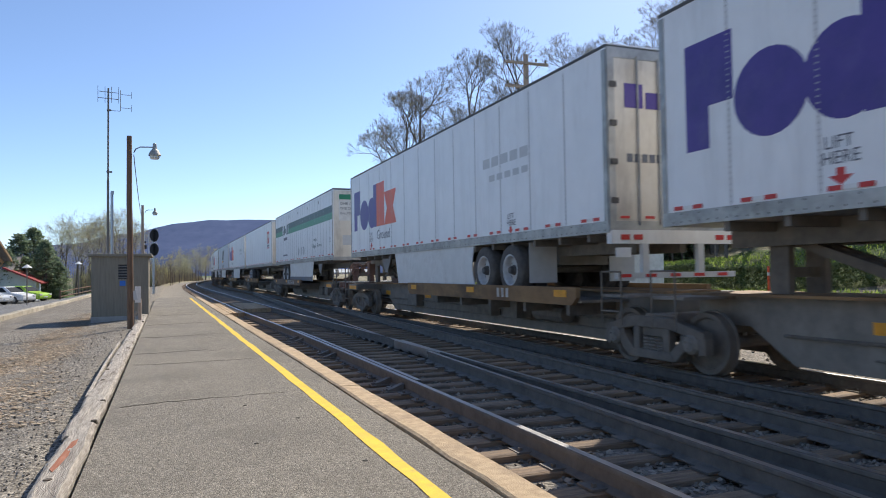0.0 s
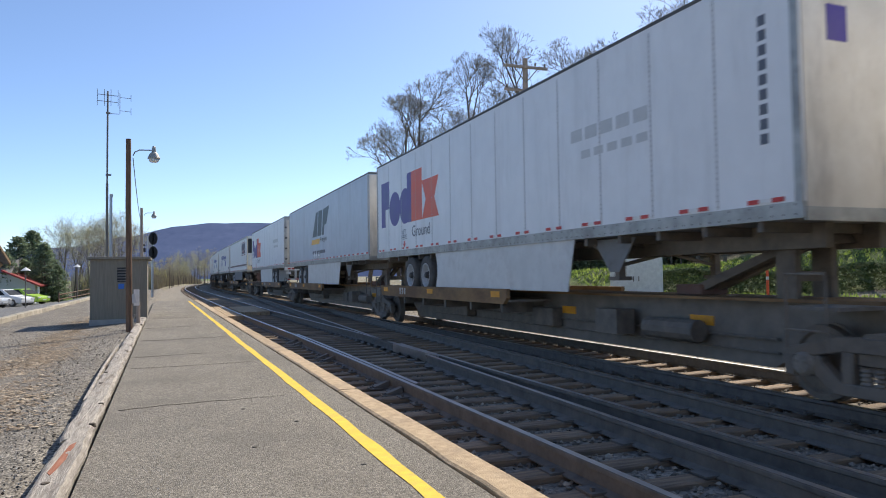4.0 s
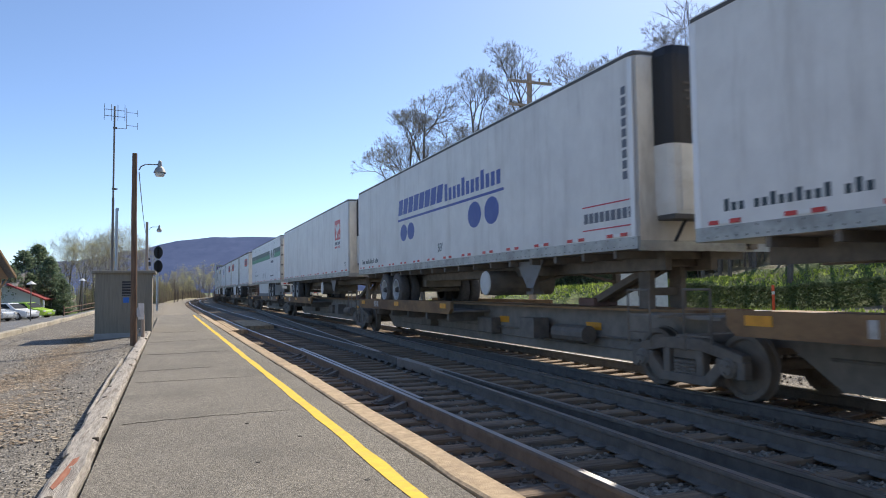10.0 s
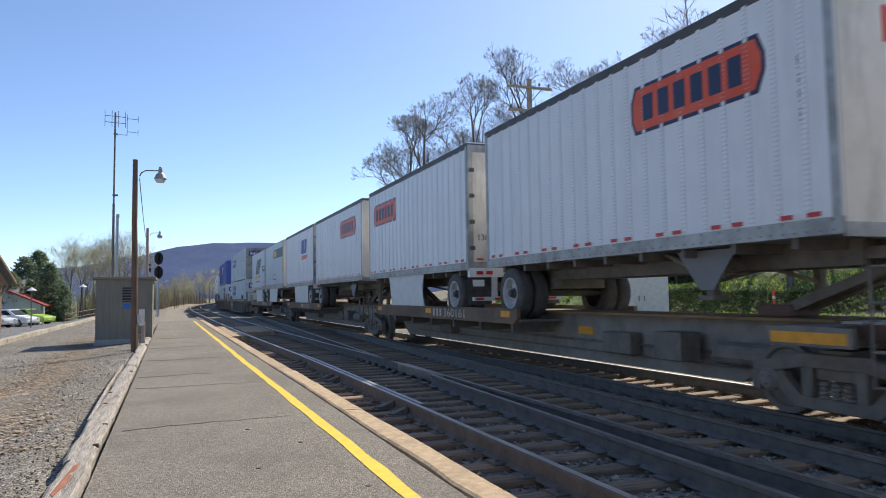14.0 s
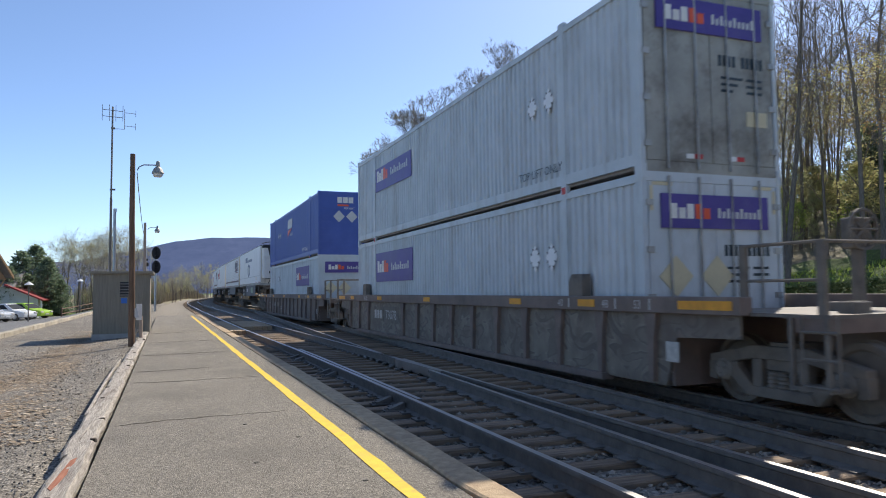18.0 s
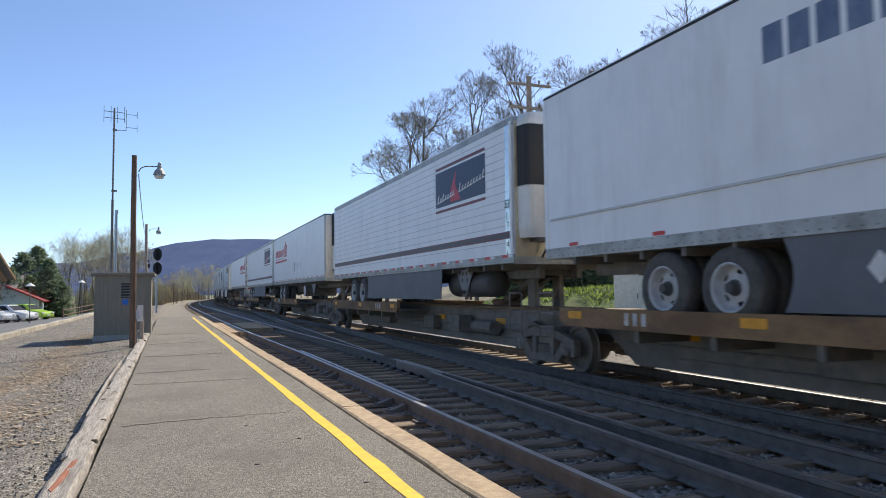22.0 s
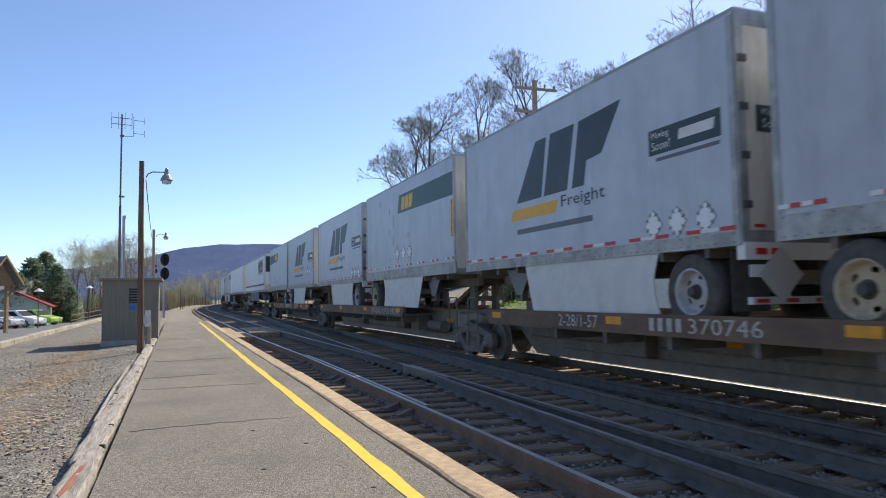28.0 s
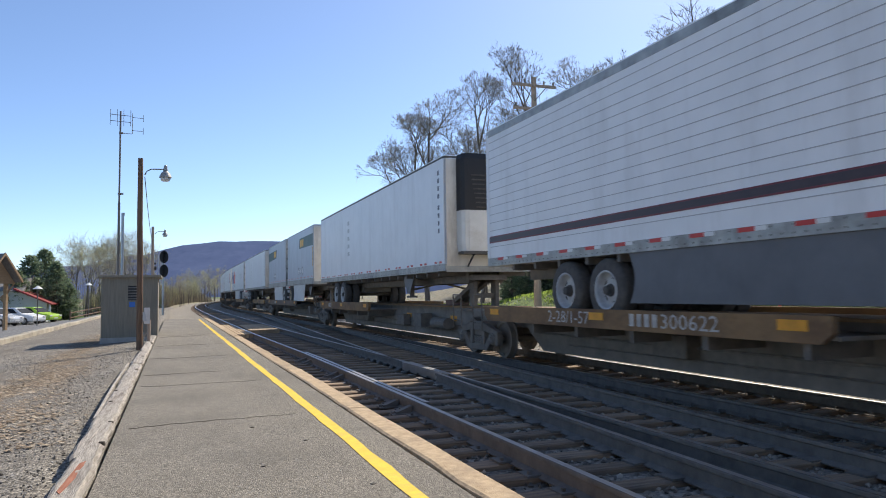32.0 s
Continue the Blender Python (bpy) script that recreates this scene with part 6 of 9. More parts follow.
    d, L = container(292.68, low, "box_grey", "box_grey", "pale grey corrugated container with a purple panel, in the well", False)
    purple_sign(d, L, 10.2, 13.88, 1.7, 2.66)
    end_sign(d, L, 2.25)
    for u in (3.9, 4.4):
        diamond(d, L, u, 2.2, 0.2, "pale", 0.7)
    for x in (-0.75, -0.1):
        part("torn_sticker", Shape().prism([(1.25, x), (1.55, x - 0.3), (1.85, x), (1.55, x + 0.3)], "y", -L / 2 - 0.01, -L / 2 + 0.003), M["cream"], d)


build_containers()


# ---- railway cars ----
CARS = []
WHEELSETS = []


def wheelset_mesh():
    def make():
        sh = Shape().tube((-0.95, 0, 0), (0.95, 0, 0), 0.08, sides=10)
        for sd in (-1, 1):
            x = sd * 0.72
            sh.lathe([(x + sd * 0.07, 0.10), (x + sd * 0.05, 0.15), (x + sd * 0.03, 0.33), (x + sd * 0.07, 0.355), (x + sd * 0.07, 0.42), (x - sd * 0.05, 0.425), (x - sd * 0.06, 0.45), (x - sd * 0.08, 0.45), (x - sd * 0.085, 0.36), (x - sd * 0.04, 0.33), (x - sd * 0.02, 0.15), (x - sd * 0.03, 0.09)], "x", sides=26)
        return sh.mesh("wheelset", smooth=False)
    return cached("wheelset", make)


def side_frame_mesh():
    """Cast side frame: arched top member, tension members, columns and pedestal jaws round open windows."""
    def make():
        sh = Shape()
        a, b = -0.07, 0.07
        sh.prism([(-1.10, 0.50), (-0.7, 0.54), (-0.38, 0.60), (0.38, 0.60), (0.7, 0.54), (1.10, 0.50), (1.10, 0.60), (0.75, 0.68), (0.4, 0.76), (-0.4, 0.76), (-0.75, 0.68), (-1.10, 0.60)], "x", a, b)
        sh.prism([(-0.52, 0.15), (0.52, 0.15), (0.44, 0.28), (-0.44, 0.28)], "x", a - 0.01, b + 0.01)
        for k in (-1, 1):
            for o in ([(0.70, 0.53), (0.40, 0.27), (0.52, 0.15), (0.92, 0.50)], [(0.26, 0.27), (0.40, 0.27), (0.40, 0.61), (0.26, 0.61)], [(0.98, 0.28), (1.12, 0.30), (1.12, 0.52), (0.98, 0.52)], [(0.60, 0.34), (0.72, 0.30), (0.72, 0.54), (0.64, 0.54)]):
                q = [(k * y, z) for y, z in o]
                sh.prism(q if k > 0 else q[::-1], "x", a, b)
        return sh.mesh("side_frame", bevel=0.012)
    return cached("side_frame", make)


def spring_mesh():
    def make():
        sh = Shape()
        for y in (-0.15, 0.0, 0.15):
            sh.lathe([(0.27 + i * 0.0225, 0.068 if i % 2 else 0.05) for i in range(10)], "z", at=(0, y, 0), sides=10)
        return sh.mesh("spring_nest")
    return cached("springs", make)


def bearing_mesh():
    def make():
        sh = Shape().lathe([(0.0, 0.14), (0.07, 0.135), (0.09, 0.11), (0.11, 0.10), (0.12, 0.001)], "x", sides=16)
        for i in range(3):
            q = 2 * math.pi * i / 3 + 0.5
            sh.tube((0.1, 0.06 * math.cos(q), 0.06 * math.sin(q)), (0.135, 0.06 * math.cos(q), 0.06 * math.sin(q)), 0.018, sides=6)
        return sh.mesh("bearing_cap")
    return cached("bearing", make)


def bolster_mesh():
    return cached("bolster", lambda: Shape().prism([(-0.24, 0.48), (0.24, 0.48), (0.24, 0.70), (0.16, 0.80), (-0.16, 0.80), (-0.24, 0.70)], "x", -1.0, 1.0).tube((-0.62, -0.42, 0.36), (0.62, -0.42, 0.36), 0.05).tube((-0.62, 0.42, 0.36), (0.62, 0.42, 0.36), 0.05).mesh("truck"))


def truck(car, y):
    tr = part("truck", bolster_mesh(), M["truck_black"], car, "cast steel truck, dark with brake dust", at=(0, y, -SINK))
    for sd in (-1, 1):
        part("side_frame", side_frame_mesh(), M["truck_black"], tr, at=(sd * 0.99, 0, 0))
        part("spring_nest", spring_mesh(), M["under"], tr, at=(sd * 0.99, 0, 0))
        for dy in (-0.85, 0.85):
            part("bearing_cap", bearing_mesh(), M["under"], tr, at=Matrix.Translation((sd * 1.0, dy, 0.43)) @ Matrix.Rotation(0 if sd > 0 else math.pi, 4, "Z"))
    for dy in (-0.85, 0.85):
        ws = part("wheelset", wheelset_mesh(), M["truck_black"], tr, at=(0, dy, 0.43))
        WHEELSETS.append((ws, car, y + dy, dy))


COUPLED = (26.9, 116.75, 206.6, 264.6, 312.9, 402.0, 460.0)   # joints where two cars couple; the others share a truck


def car_end(ob, end, e):
    """The outer end of a spine car: e is +1 at its far end and -1 at its near end; end is the coupler's place."""
    def y(d):
        return end - e * d

    def box(sh, x0, x1, d0, d1, z0, z1):
        q0, q1 = sorted((y(d0), y(d1)))
        return sh.box(x0, x1, q0, q1, z0, z1)

    part("draft_sill", box(Shape(), -0.33, 0.33, 0.35, 2.6, 0.62, 0.98), M["under"], ob)
    for x in (-0.92, 0.84):
        part("end_channel", box(Shape(), x, x + 0.08, 0.35, 1.95, 0.87, 1.03), M["oxide"], ob, "rust-red steel channel")
    part("end_beam", box(Shape(), -1.28, 1.28, 0.30, 0.40, 0.84, 1.03), M["oxide"], ob, "rust-red end beam")
    for k in range(4):
        part("foot_plank", box(Shape(), -1.2, 1.2, 0.46 + k * 0.34, 0.70 + k * 0.34, 1.035, 1.06), M["grating"], ob, "pale steel footboard")
    part("coupler", box(Shape(), -0.12, 0.12, -0.06, 0.36, 0.64, 0.88), M["truck_black"], ob, bevel=0.03)
    part("cut_lever", Shape().tube((-1.3, y(0.24), 0.78), (-0.2, y(0.2), 0.92), 0.016, sides=6).tube((-1.3, y(0.24), 0.78), (-1.3, y(0.26), 0.6), 0.016, sides=6), M["dark_iron"], ob)
    part("air_hose", Shape().pipe([(-0.3, y(0.3), 0.7), (-0.32, y(0.12), 0.5), (-0.26, y(0.0), 0.36), (-0.18, y(-0.02), 0.34)], 0.025, 6), M["rubber"], ob)
    for x in (-1.31, 1.31):
        hoop = Shape()
        for d in (0.75, 1.3):
            hoop.tube((x, y(d), 0.42), (x, y(d), 1.6), 0.018, sides=6)
        for z in (0.44, 0.78, 1.25, 1.6):
            hoop.tube((x, y(0.75), z), (x, y(1.3), z), 0.016, sides=6)
        part("grab_iron", hoop, M["dark_iron"], ob, "steel ladder hoop at the car's corner")
    part("bolster_beam", box(Shape(), -1.34, 1.34, 1.75, 2.35, 0.80, 1.0), M["under"], ob)
    part("end_reflector", box(Shape(), -1.352, -1.34, 1.55, 2.5, 0.82, 0.94), M["orange_tape"], ob, "long amber reflector strip")
    part("reflector_backing", box(Shape(), -1.345, -1.28, 1.5, 2.55, 0.79, 0.99), M["under"], ob)
    stand = part("brake_stand", box(box(Shape(), -0.55, -0.28, 1.12, 1.38, 1.3, 1.76), -0.5, -0.33, 1.18, 1.32, 1.0, 1.3), M["oxide"], ob, "rust-red hand brake housing", bevel=0.02)
    yb = y(1.06)
    wheel = Shape().lathe([(-0.018, 0.27), (0.018, 0.27), (0.018, 0.235), (-0.018, 0.235), (-0.018, 0.27)], "y", at=(-0.42, yb, 1.56), sides=20)
    for k in range(4):
        a = math.pi * k / 4
        wheel.tube((-0.42 - 0.25 * math.cos(a), yb, 1.56 - 0.25 * math.sin(a)), (-0.42 + 0.25 * math.cos(a), yb, 1.56 + 0.25 * math.sin(a)), 0.014, sides=5)
    part("brake_wheel", wheel, M["oxide"], stand, "spoked hand brake wheel")
    truck(ob, y(1.98))


def spine_car(a, b, deck, hitch_y, marks=(), twin=False, tone="deck_buff"):
    """One platform of an articulated spine car between the joints a and b along the train; deck: (u0, u1) from the far end."""
    L = b - a
    ob = thing("spine_car", "weathered brown spine car platform carrying trailers", "rail car", "railway cars")
    n0, n1 = (2.3 if a in COUPLED else 0.25), (2.3 if b in COUPLED else 0.25)
    part("centre_sill", Shape().prism([(-L / 2 + n0, 0.6), (-L / 2 + n0 + 0.95, 0.6), (-L / 2 + n0 + 1.65, 0.15), (L / 2 - n1 - 1.65, 0.15), (L / 2 - n1 - 0.95, 0.6), (L / 2 - n1, 0.6), (L / 2 - n1, 1.0), (-L / 2 + n0, 1.0)], "x", -0.36, 0.36), M["under"], ob, "deep fish-belly centre sill")
    part("top_plate", Shape().box(-0.55, 0.55, -L / 2 + n0 + 0.05, L / 2 - n1 - 0.05, 1.0, 1.04), M["deck_buff"], ob)
    for i in range(4):
        part("sill_reflector", cached("refl2", lambda: Shape().box(-0.372, -0.358, -0.24, 0.24, 0.62, 0.76).mesh("reflector")), M["orange_tape"], ob, "amber reflector strip", at=(0, -L / 2 + 3.2 + i * (L - 6.4) / 3, 0))
    for u0, u1 in deck:
        y1, y0 = L / 2 - u0, L / 2 - u1
        part("wheel_deck", Shape().box(-1.30, 1.30, y0, y1, 0.84, 0.885), M["under"], ob)
        for sx in (-1, 1):
            x0, x1 = sorted((sx * 1.31, sx * 1.39))
            sill = part("side_sill", Shape().prism([(y0 + 0.15, 0.80), (y1 - 0.15, 0.80), (y1, 0.92), (y1, 1.10), (y0, 1.10), (y0, 0.92)], "x", x0, x1), M["deck_dark" if twin else tone], ob, "buff painted steel side sill, rust-stained" if not twin and tone == "deck_buff" else "dark brown rusty side sill")
        n = max(2, int((u1 - u0) / 2.6))
        for i in range(n):
            y = y0 + 0.5 + (y1 - y0 - 1.0) * i / (n - 1)
            part("reflector", cached("refl", lambda: Shape().box(-1.398, -1.388, -0.2, 0.2, 0.93, 1.05).mesh("reflector")), M["orange_tape"], ob, "amber reflector strip", at=(0, y, 0))
        for i in range(max(2, int((u1 - u0) / 1.6))):
            y = y0 + 0.4 + i * 1.55
            if y < y1 - 0.2:
                part("outrigger", Shape().box(-1.3, 1.3, y - 0.05, y + 0.05, 0.62, 0.84), M["dark_iron"], ob)
    for text, u0, u1 in marks:
        if text:
            words(ob, text, M["stencil"], L, u0, 0.86, 0.2, u1 - u0, x=-1.394)
        else:
            n = max(2, round((u1 - u0) / 0.2))
            for i in range(n):
                y = L / 2 - u0 - (u1 - u0) * (i + 0.5) / n
                part("mark_bar", Shape().box(-1.396, -1.388, y - 0.05, y + 0.05, 0.87, 1.05), M["stencil"], ob)
    for y in hitch_y:
        k = -1 if y > 0 else 1
        stand = part("hitch", Shape().box(-0.36, -0.26, y - 0.15, y + 0.15, 1.02, 1.72).box(0.26, 0.36, y - 0.15, y + 0.15, 1.02, 1.72).box(-0.26, 0.26, y - 0.05, y + 0.05, 1.25, 1.38), M["truck_black"], ob, "steel trailer hitch stand")
        part("hitch_head", Shape().prism([(y - 0.42, 1.72), (y + 0.42, 1.72), (y + 0.34, 1.85), (y - 0.34, 1.85)], "x", -0.48, 0.48), M["truck_black"], stand)
        part("hitch_strut", Shape().prism([(y + k * 0.02, 1.68), (y + k * 0.18, 1.74), (y + k * 1.95, 1.14), (y + k * 1.95, 1.0)][::k], "x", -0.2, -0.07).prism([(y + k * 0.02, 1.68), (y + k * 0.18, 1.74), (y + k * 1.95, 1.14), (y + k * 1.95, 1.0)][::k], "x", 0.07, 0.2), M["truck_black"], stand)
        part("hitch_foot", Shape().box(-0.26, 0.26, y + k * 1.9 - 0.28, y + k * 1.9 + 0.28, 1.04, 1.2), M["oxide"], stand, "rust-red strut foot", bevel=0.02)
    for e in (-1, 1):
        if (a if e < 0 else b) in COUPLED:
            car_end(ob, e * L / 2, e)
            continue
        y = e * (L / 2 - 0.6)
        part("end_platform", Shape().box(-1.25, 1.25, y - 0.35, y + 0.35, 0.96, 1.0), M["under"], ob)
        part("grab_iron", Shape().tube((-1.3, y - 0.25, 0.55), (-1.3, y - 0.25, 1.35), 0.015, sides=6).tube((-1.3, y + 0.25, 0.55), (-1.3, y + 0.25, 1.35), 0.015, sides=6).tube((-1.3, y - 0.25, 1.35), (-1.3, y + 0.25, 1.35), 0.015, sides=6).tube((-1.3, y - 0.25, 0.75), (-1.3, y + 0.25, 0.75), 0.015, sides=6), M["truck_black"], ob)
    rng = random.Random(int(a))
    for y in (-L / 2 + 6.5 + rng.random(), L / 2 - 5.5 - rng.random()):
        part("equipment_box", Shape().box(-0.62, -0.37, y - 0.4, y + 0.4, 0.36, 0.72), M["dark_iron"], ob, bevel=0.02)
    part("air_pipe", Shape().tube((-0.40, -L / 2 + 1.8, 0.52), (-0.40, L / 2 - 1.8, 0.52), 0.025, sides=6).tube((-0.39, -L / 2 + 1.8, 0.34), (-0.39, L / 2 - 3.0, 0.34), 0.018, sides=6), M["dark_iron"], ob)
    part("brake_gear", Shape().tube((-0.6, -L / 2 + 3.0, 0.55), (-0.6, -L / 2 + 4.1, 0.55), 0.16, sides=12).box(-0.85, -0.5, -L / 2 + 4.6, -L / 2 + 5.2, 0.4, 0.8), M["dark_iron"], ob)
    if a not in COUPLED:
        truck(ob, -L / 2)
    if a == 135.5:
        rng = random.Random(3)
        for i in range(6):
            u = b - 142.5 + i * 0.6
            w, h = rng.uniform(0.4, 0.54), rng.uniform(0.5, 0.62)
            pts = [(u, 0.27), (u + w * 0.5, 0.24), (u + w, 0.29), (u + w * rng.uniform(0.85, 1.1), 0.27 + h * 0.6), (u + w * 0.9, 0.27 + h), (u + w * 0.3, 0.3 + h), (u - 0.03, 0.25 + h * 0.8)]
            part("graffiti", Shape().prism([(L / 2 - q, z) for q, z in pts], "x", -0.366, -0.358), M["spray_rust"], ob, "faded rust-orange graffiti shape")
        part("data_plate", Shape().box(-0.37, -0.358, L / 2 - (b - 138.0) - 0.12, L / 2 - (b - 138.0) + 0.12, 0.4, 0.66), M["pale"], ob)
    CARS.append((ob, (a + b) / 2))
    return ob


def well_car(a, b, tone, letters, number):
    """A well car between its couplers at a and b."""
    L = b - a
    half = L / 2 - 2.55
    ob = thing("well_car", "grimy brown well car with tall ribbed sides and faded graffiti", "rail car", "railway cars")
    for sx in (-1, 1):
        x0, x1 = sorted((sx * 1.42, sx * 1.46))
        side = part("side_wall", Shape().prism([(-half - 1.05, 1.1), (-half - 1.05, 0.78), (-half + 0.05, 0.74), (-half + 0.28, 0.10), (half - 0.28, 0.10), (half - 0.05, 0.74), (half + 1.05, 0.78), (half + 1.05, 1.1)], "x", x0, x1), M["graffiti_side" if letters and sx < 0 else "well_brown"], ob)
        x0, x1 = sorted((sx * 1.36, sx * 1.56))
        part("top_chord", Shape().box(x0, x1, -half - 1.15, half + 1.15, 1.05, 1.27), M["well_brown"], side, bevel=0.012)
        for y in (-half + 2.4, half - 2.4):
            xa, xb = sorted((sx * 1.34, sx * 1.5))
            part("container_guide", Shape().prism([(y - 0.2, 1.26), (y + 0.2, 1.26), (y + 0.2, 1.5), (y + 0.1, 1.62), (y - 0.2, 1.62)], "x", xa, xb), M["truck_black"], side, "dark steel container guide")
        part("bottom_chord", Shape().box(x0, x1, -half + 1.6, half - 1.6, 0.03, 0.13), M["well_brown"], side)
        n = 15
        for i in range(n):
            y = -half + 0.5 + (2 * half - 1.0) * i / (n - 1)
            if letters and sx < 0 and 2.9 < y < 5.5:
                continue            # plain sheet behind the car number
            zb = 0.13
            xa, xb = sorted((sx * 1.46, sx * 1.53))
            part("side_post", Shape().prism([(y - 0.045, zb), (y + 0.045, zb), (y + 0.07, 0.72), (y + 0.13, 1.06), (y - 0.13, 1.06), (y - 0.07, 0.72)], "x", xa, xb), M["well_brown"], side)
        if sx < 0:
            for y, w in ((-half - 0.58, 0.46), (half + 0.58, 0.46), (-half + 2.0, 0.23), (half - 1.0, 0.23), (-half + 4.4, 0.23), (0.3, 0.23), (half - 4.4, 0.23)):
                part("reflector", Shape().box(-1.568, -1.558, y - w, y + w, 1.11, 1.22), M["orange_tape"], side, "amber reflector strip")
            for text, y in (("40", -half + 2.85), ("48", -half + 1.58), ("53", -half + 0.8), ("40", half - 2.6), ("53", half - 0.6)):
                words(side, text, M["stencil"], 0, -y, 1.10, 0.12, x=-1.562, name="length_mark")
                part("length_tick", Shape().box(-1.566, -1.558, y - 0.36, y - 0.33, 1.09, 1.24), M["stencil"], side)
    for e in (-1, 1):
        part("end_bulkhead", Shape().box(-1.4, 1.4, e * (half - 0.2) - 0.03, e * (half - 0.2) + 0.03, 0.1, 1.04), M["well_brown"], ob)
    part("well_floor", Shape().box(-1.4, 1.4, -half + 0.3, half - 0.3, 0.08, 0.15), M["under"], ob)
    for e in (-1, 1):
        y = e * (half + 1.2)
        y0, y1 = sorted((e * (half - 0.1), e * (L / 2 - 0.35)))
        part("end_sill", Shape().box(-0.45, 0.45, y0, y1, 0.55, 1.05).box(-1.4, 1.4, y0, y0 + 0.5 if e < 0 else y1, 0.9, 1.08) if e < 0 else Shape().box(-0.45, 0.45, y0, y1, 0.55, 1.05).box(-1.4, 1.4, y1 - 0.5, y1, 0.9, 1.08), M["well_brown"], ob)
        part("end_platform", Shape().box(-1.42, 1.42, y0, y1, 1.05, 1.09), M["dark_iron"], ob, "steel grating end platform")
        rails = Shape()
        for sx in (-1, 1):
            ym, yo = (y0 + y1) / 2, (y1 - 0.1 if e > 0 else y0 + 0.1)
            for yy in (ym, yo):
                rails.box(sx * 1.38 - 0.03, sx * 1.38 + 0.03, yy - 0.045, yy + 0.045, 1.08, 1.86)
            rails.tube((sx * 1.38, ym, 1.85), (sx * 1.38, yo, 1.85), 0.02, sides=6).tube((sx * 1.38, ym, 1.45), (sx * 1.38, yo, 1.45), 0.018, sides=6)
        yo = y1 - 0.1 if e > 0 else y0 + 0.1
        rails.tube((-1.38, yo, 1.85), (1.38, yo, 1.85), 0.02, sides=6)
        part("hand_rail", rails, M["truck_black"], ob)
        st = Shape()
        for k in range(3):
            st.tube((-1.45, yo - 0.22, 0.35 + k * 0.28), (-1.45, yo + 0.22, 0.35 + k * 0.28), 0.016, sides=6)
        st.tube((-1.45, yo - 0.22, 0.35), (-1.45, yo - 0.22, 1.08), 0.016, sides=6).tube((-1.45, yo + 0.22, 0.35), (-1.45, yo + 0.22, 1.08), 0.016, sides=6)
        part("ladder", st, M["dark_iron"], ob)
        part("coupler", Shape().box(-0.12, 0.12, min(e * (L / 2 - 0.4), e * (L / 2 + 0.05)), max(e * (L / 2 - 0.4), e * (L / 2 + 0.05)), 0.62, 0.85), M["dark_iron"], ob)
        truck(ob, y)
    yb = -L / 2 + 1.5
    part("brake_wheel", Shape().lathe([(-0.02, 0.27), (0.02, 0.27), (0.02, 0.24), (-0.02, 0.24), (-0.02, 0.27)], "y", at=(0.6, yb, 2.1), sides=18).tube((0.34, yb, 2.1), (0.86, yb, 2.1), 0.015).tube((0.6, yb, 1.84), (0.6, yb, 2.36), 0.015).tube((0.42, yb, 1.92), (0.78, yb, 2.28), 0.015).tube((0.42, yb, 2.28), (0.78, yb, 1.92), 0.015), M["truck_black"], ob, "spoked hand brake wheel")
    part("brake_housing", Shape().box(0.48, 0.8, yb + 0.04, yb + 0.24, 1.86, 2.26).box(0.58, 0.7, yb + 0.06, yb + 0.2, 1.06, 1.86), M["truck_black"], ob, "dark brake gear housing", bevel=0.02)
    for e in (-1, 1):
        for sx, yy, h in ((-0.75, 0.6, 1.22), (0.3, 0.8, 1.26), (0.85, 0.5, 1.3), (-0.2, 1.2, 1.2)):
            part("end_fitting", Shape().box(sx - 0.14, sx + 0.14, e * (L / 2 - yy) - 0.1, e * (L / 2 - yy) + 0.1, 1.07, h), M["dark_iron"], ob, bevel=0.015)
        part("side_step", Shape().box(-1.45, -1.15, e * (L / 2 - 0.6) - 0.25, e * (L / 2 - 0.6) + 0.25, 0.30, 0.34).box(-1.44, -1.40, e * (L / 2 - 0.6) - 0.25, e * (L / 2 - 0.6) - 0.2, 0.34, 1.06).box(-1.44, -1.40, e * (L / 2 - 0.6) + 0.2, e * (L / 2 - 0.6) + 0.25, 0.34, 1.06), M["dark_iron"], ob)
    if letters:
        part("number_patch", Shape().box(-1.47, -1.459, 2.9, 4.35, 0.44, 0.92).box(-1.47, -1.459, 4.45, 5.5, 0.46, 0.9), M["truck_black"], ob, "dark painted patches behind the car number")
        for i in range(3):
            part("mark_bar", Shape().box(-1.474, -1.464, 5.17 - i * 0.3, 5.39 - i * 0.3, 0.54, 0.8), M["stencil"], ob)
        words(ob, number, M["stencil"], L, L / 2 - 4.17, 0.54, 0.27, 1.06, x=-1.476)
        part("data_plate", Shape().box(-1.475, -1.459, -8.95, -8.7, 0.42, 0.68), M["stencil"], ob, "pale data plate")
    else:
        words(ob, "53", M["oxide_mark"], L, L / 2 - 7.3, 0.38, 0.36, 0.95, x=-1.474)
        for i in range(4):
            part("mark_bar", Shape().box(-1.474, -1.459, 5.2 - i * 0.22, 5.37 - i * 0.22, 0.54, 0.78), M["stencil"], ob)
        for i in range(6):
            part("faded_number_bar", Shape().box(-1.474, -1.459, 4.05 - i * 0.2, 4.2 - i * 0.2, 0.54, 0.78), M["oxide_mark"], ob)
        for i in range(2):
            part("small_text_bar", Shape().box(-1.472, -1.459, 1.65 + i * 0.1, 2.45, 0.42 + i * 0.1, 0.46 + i * 0.1), M["oxide_mark"], ob)
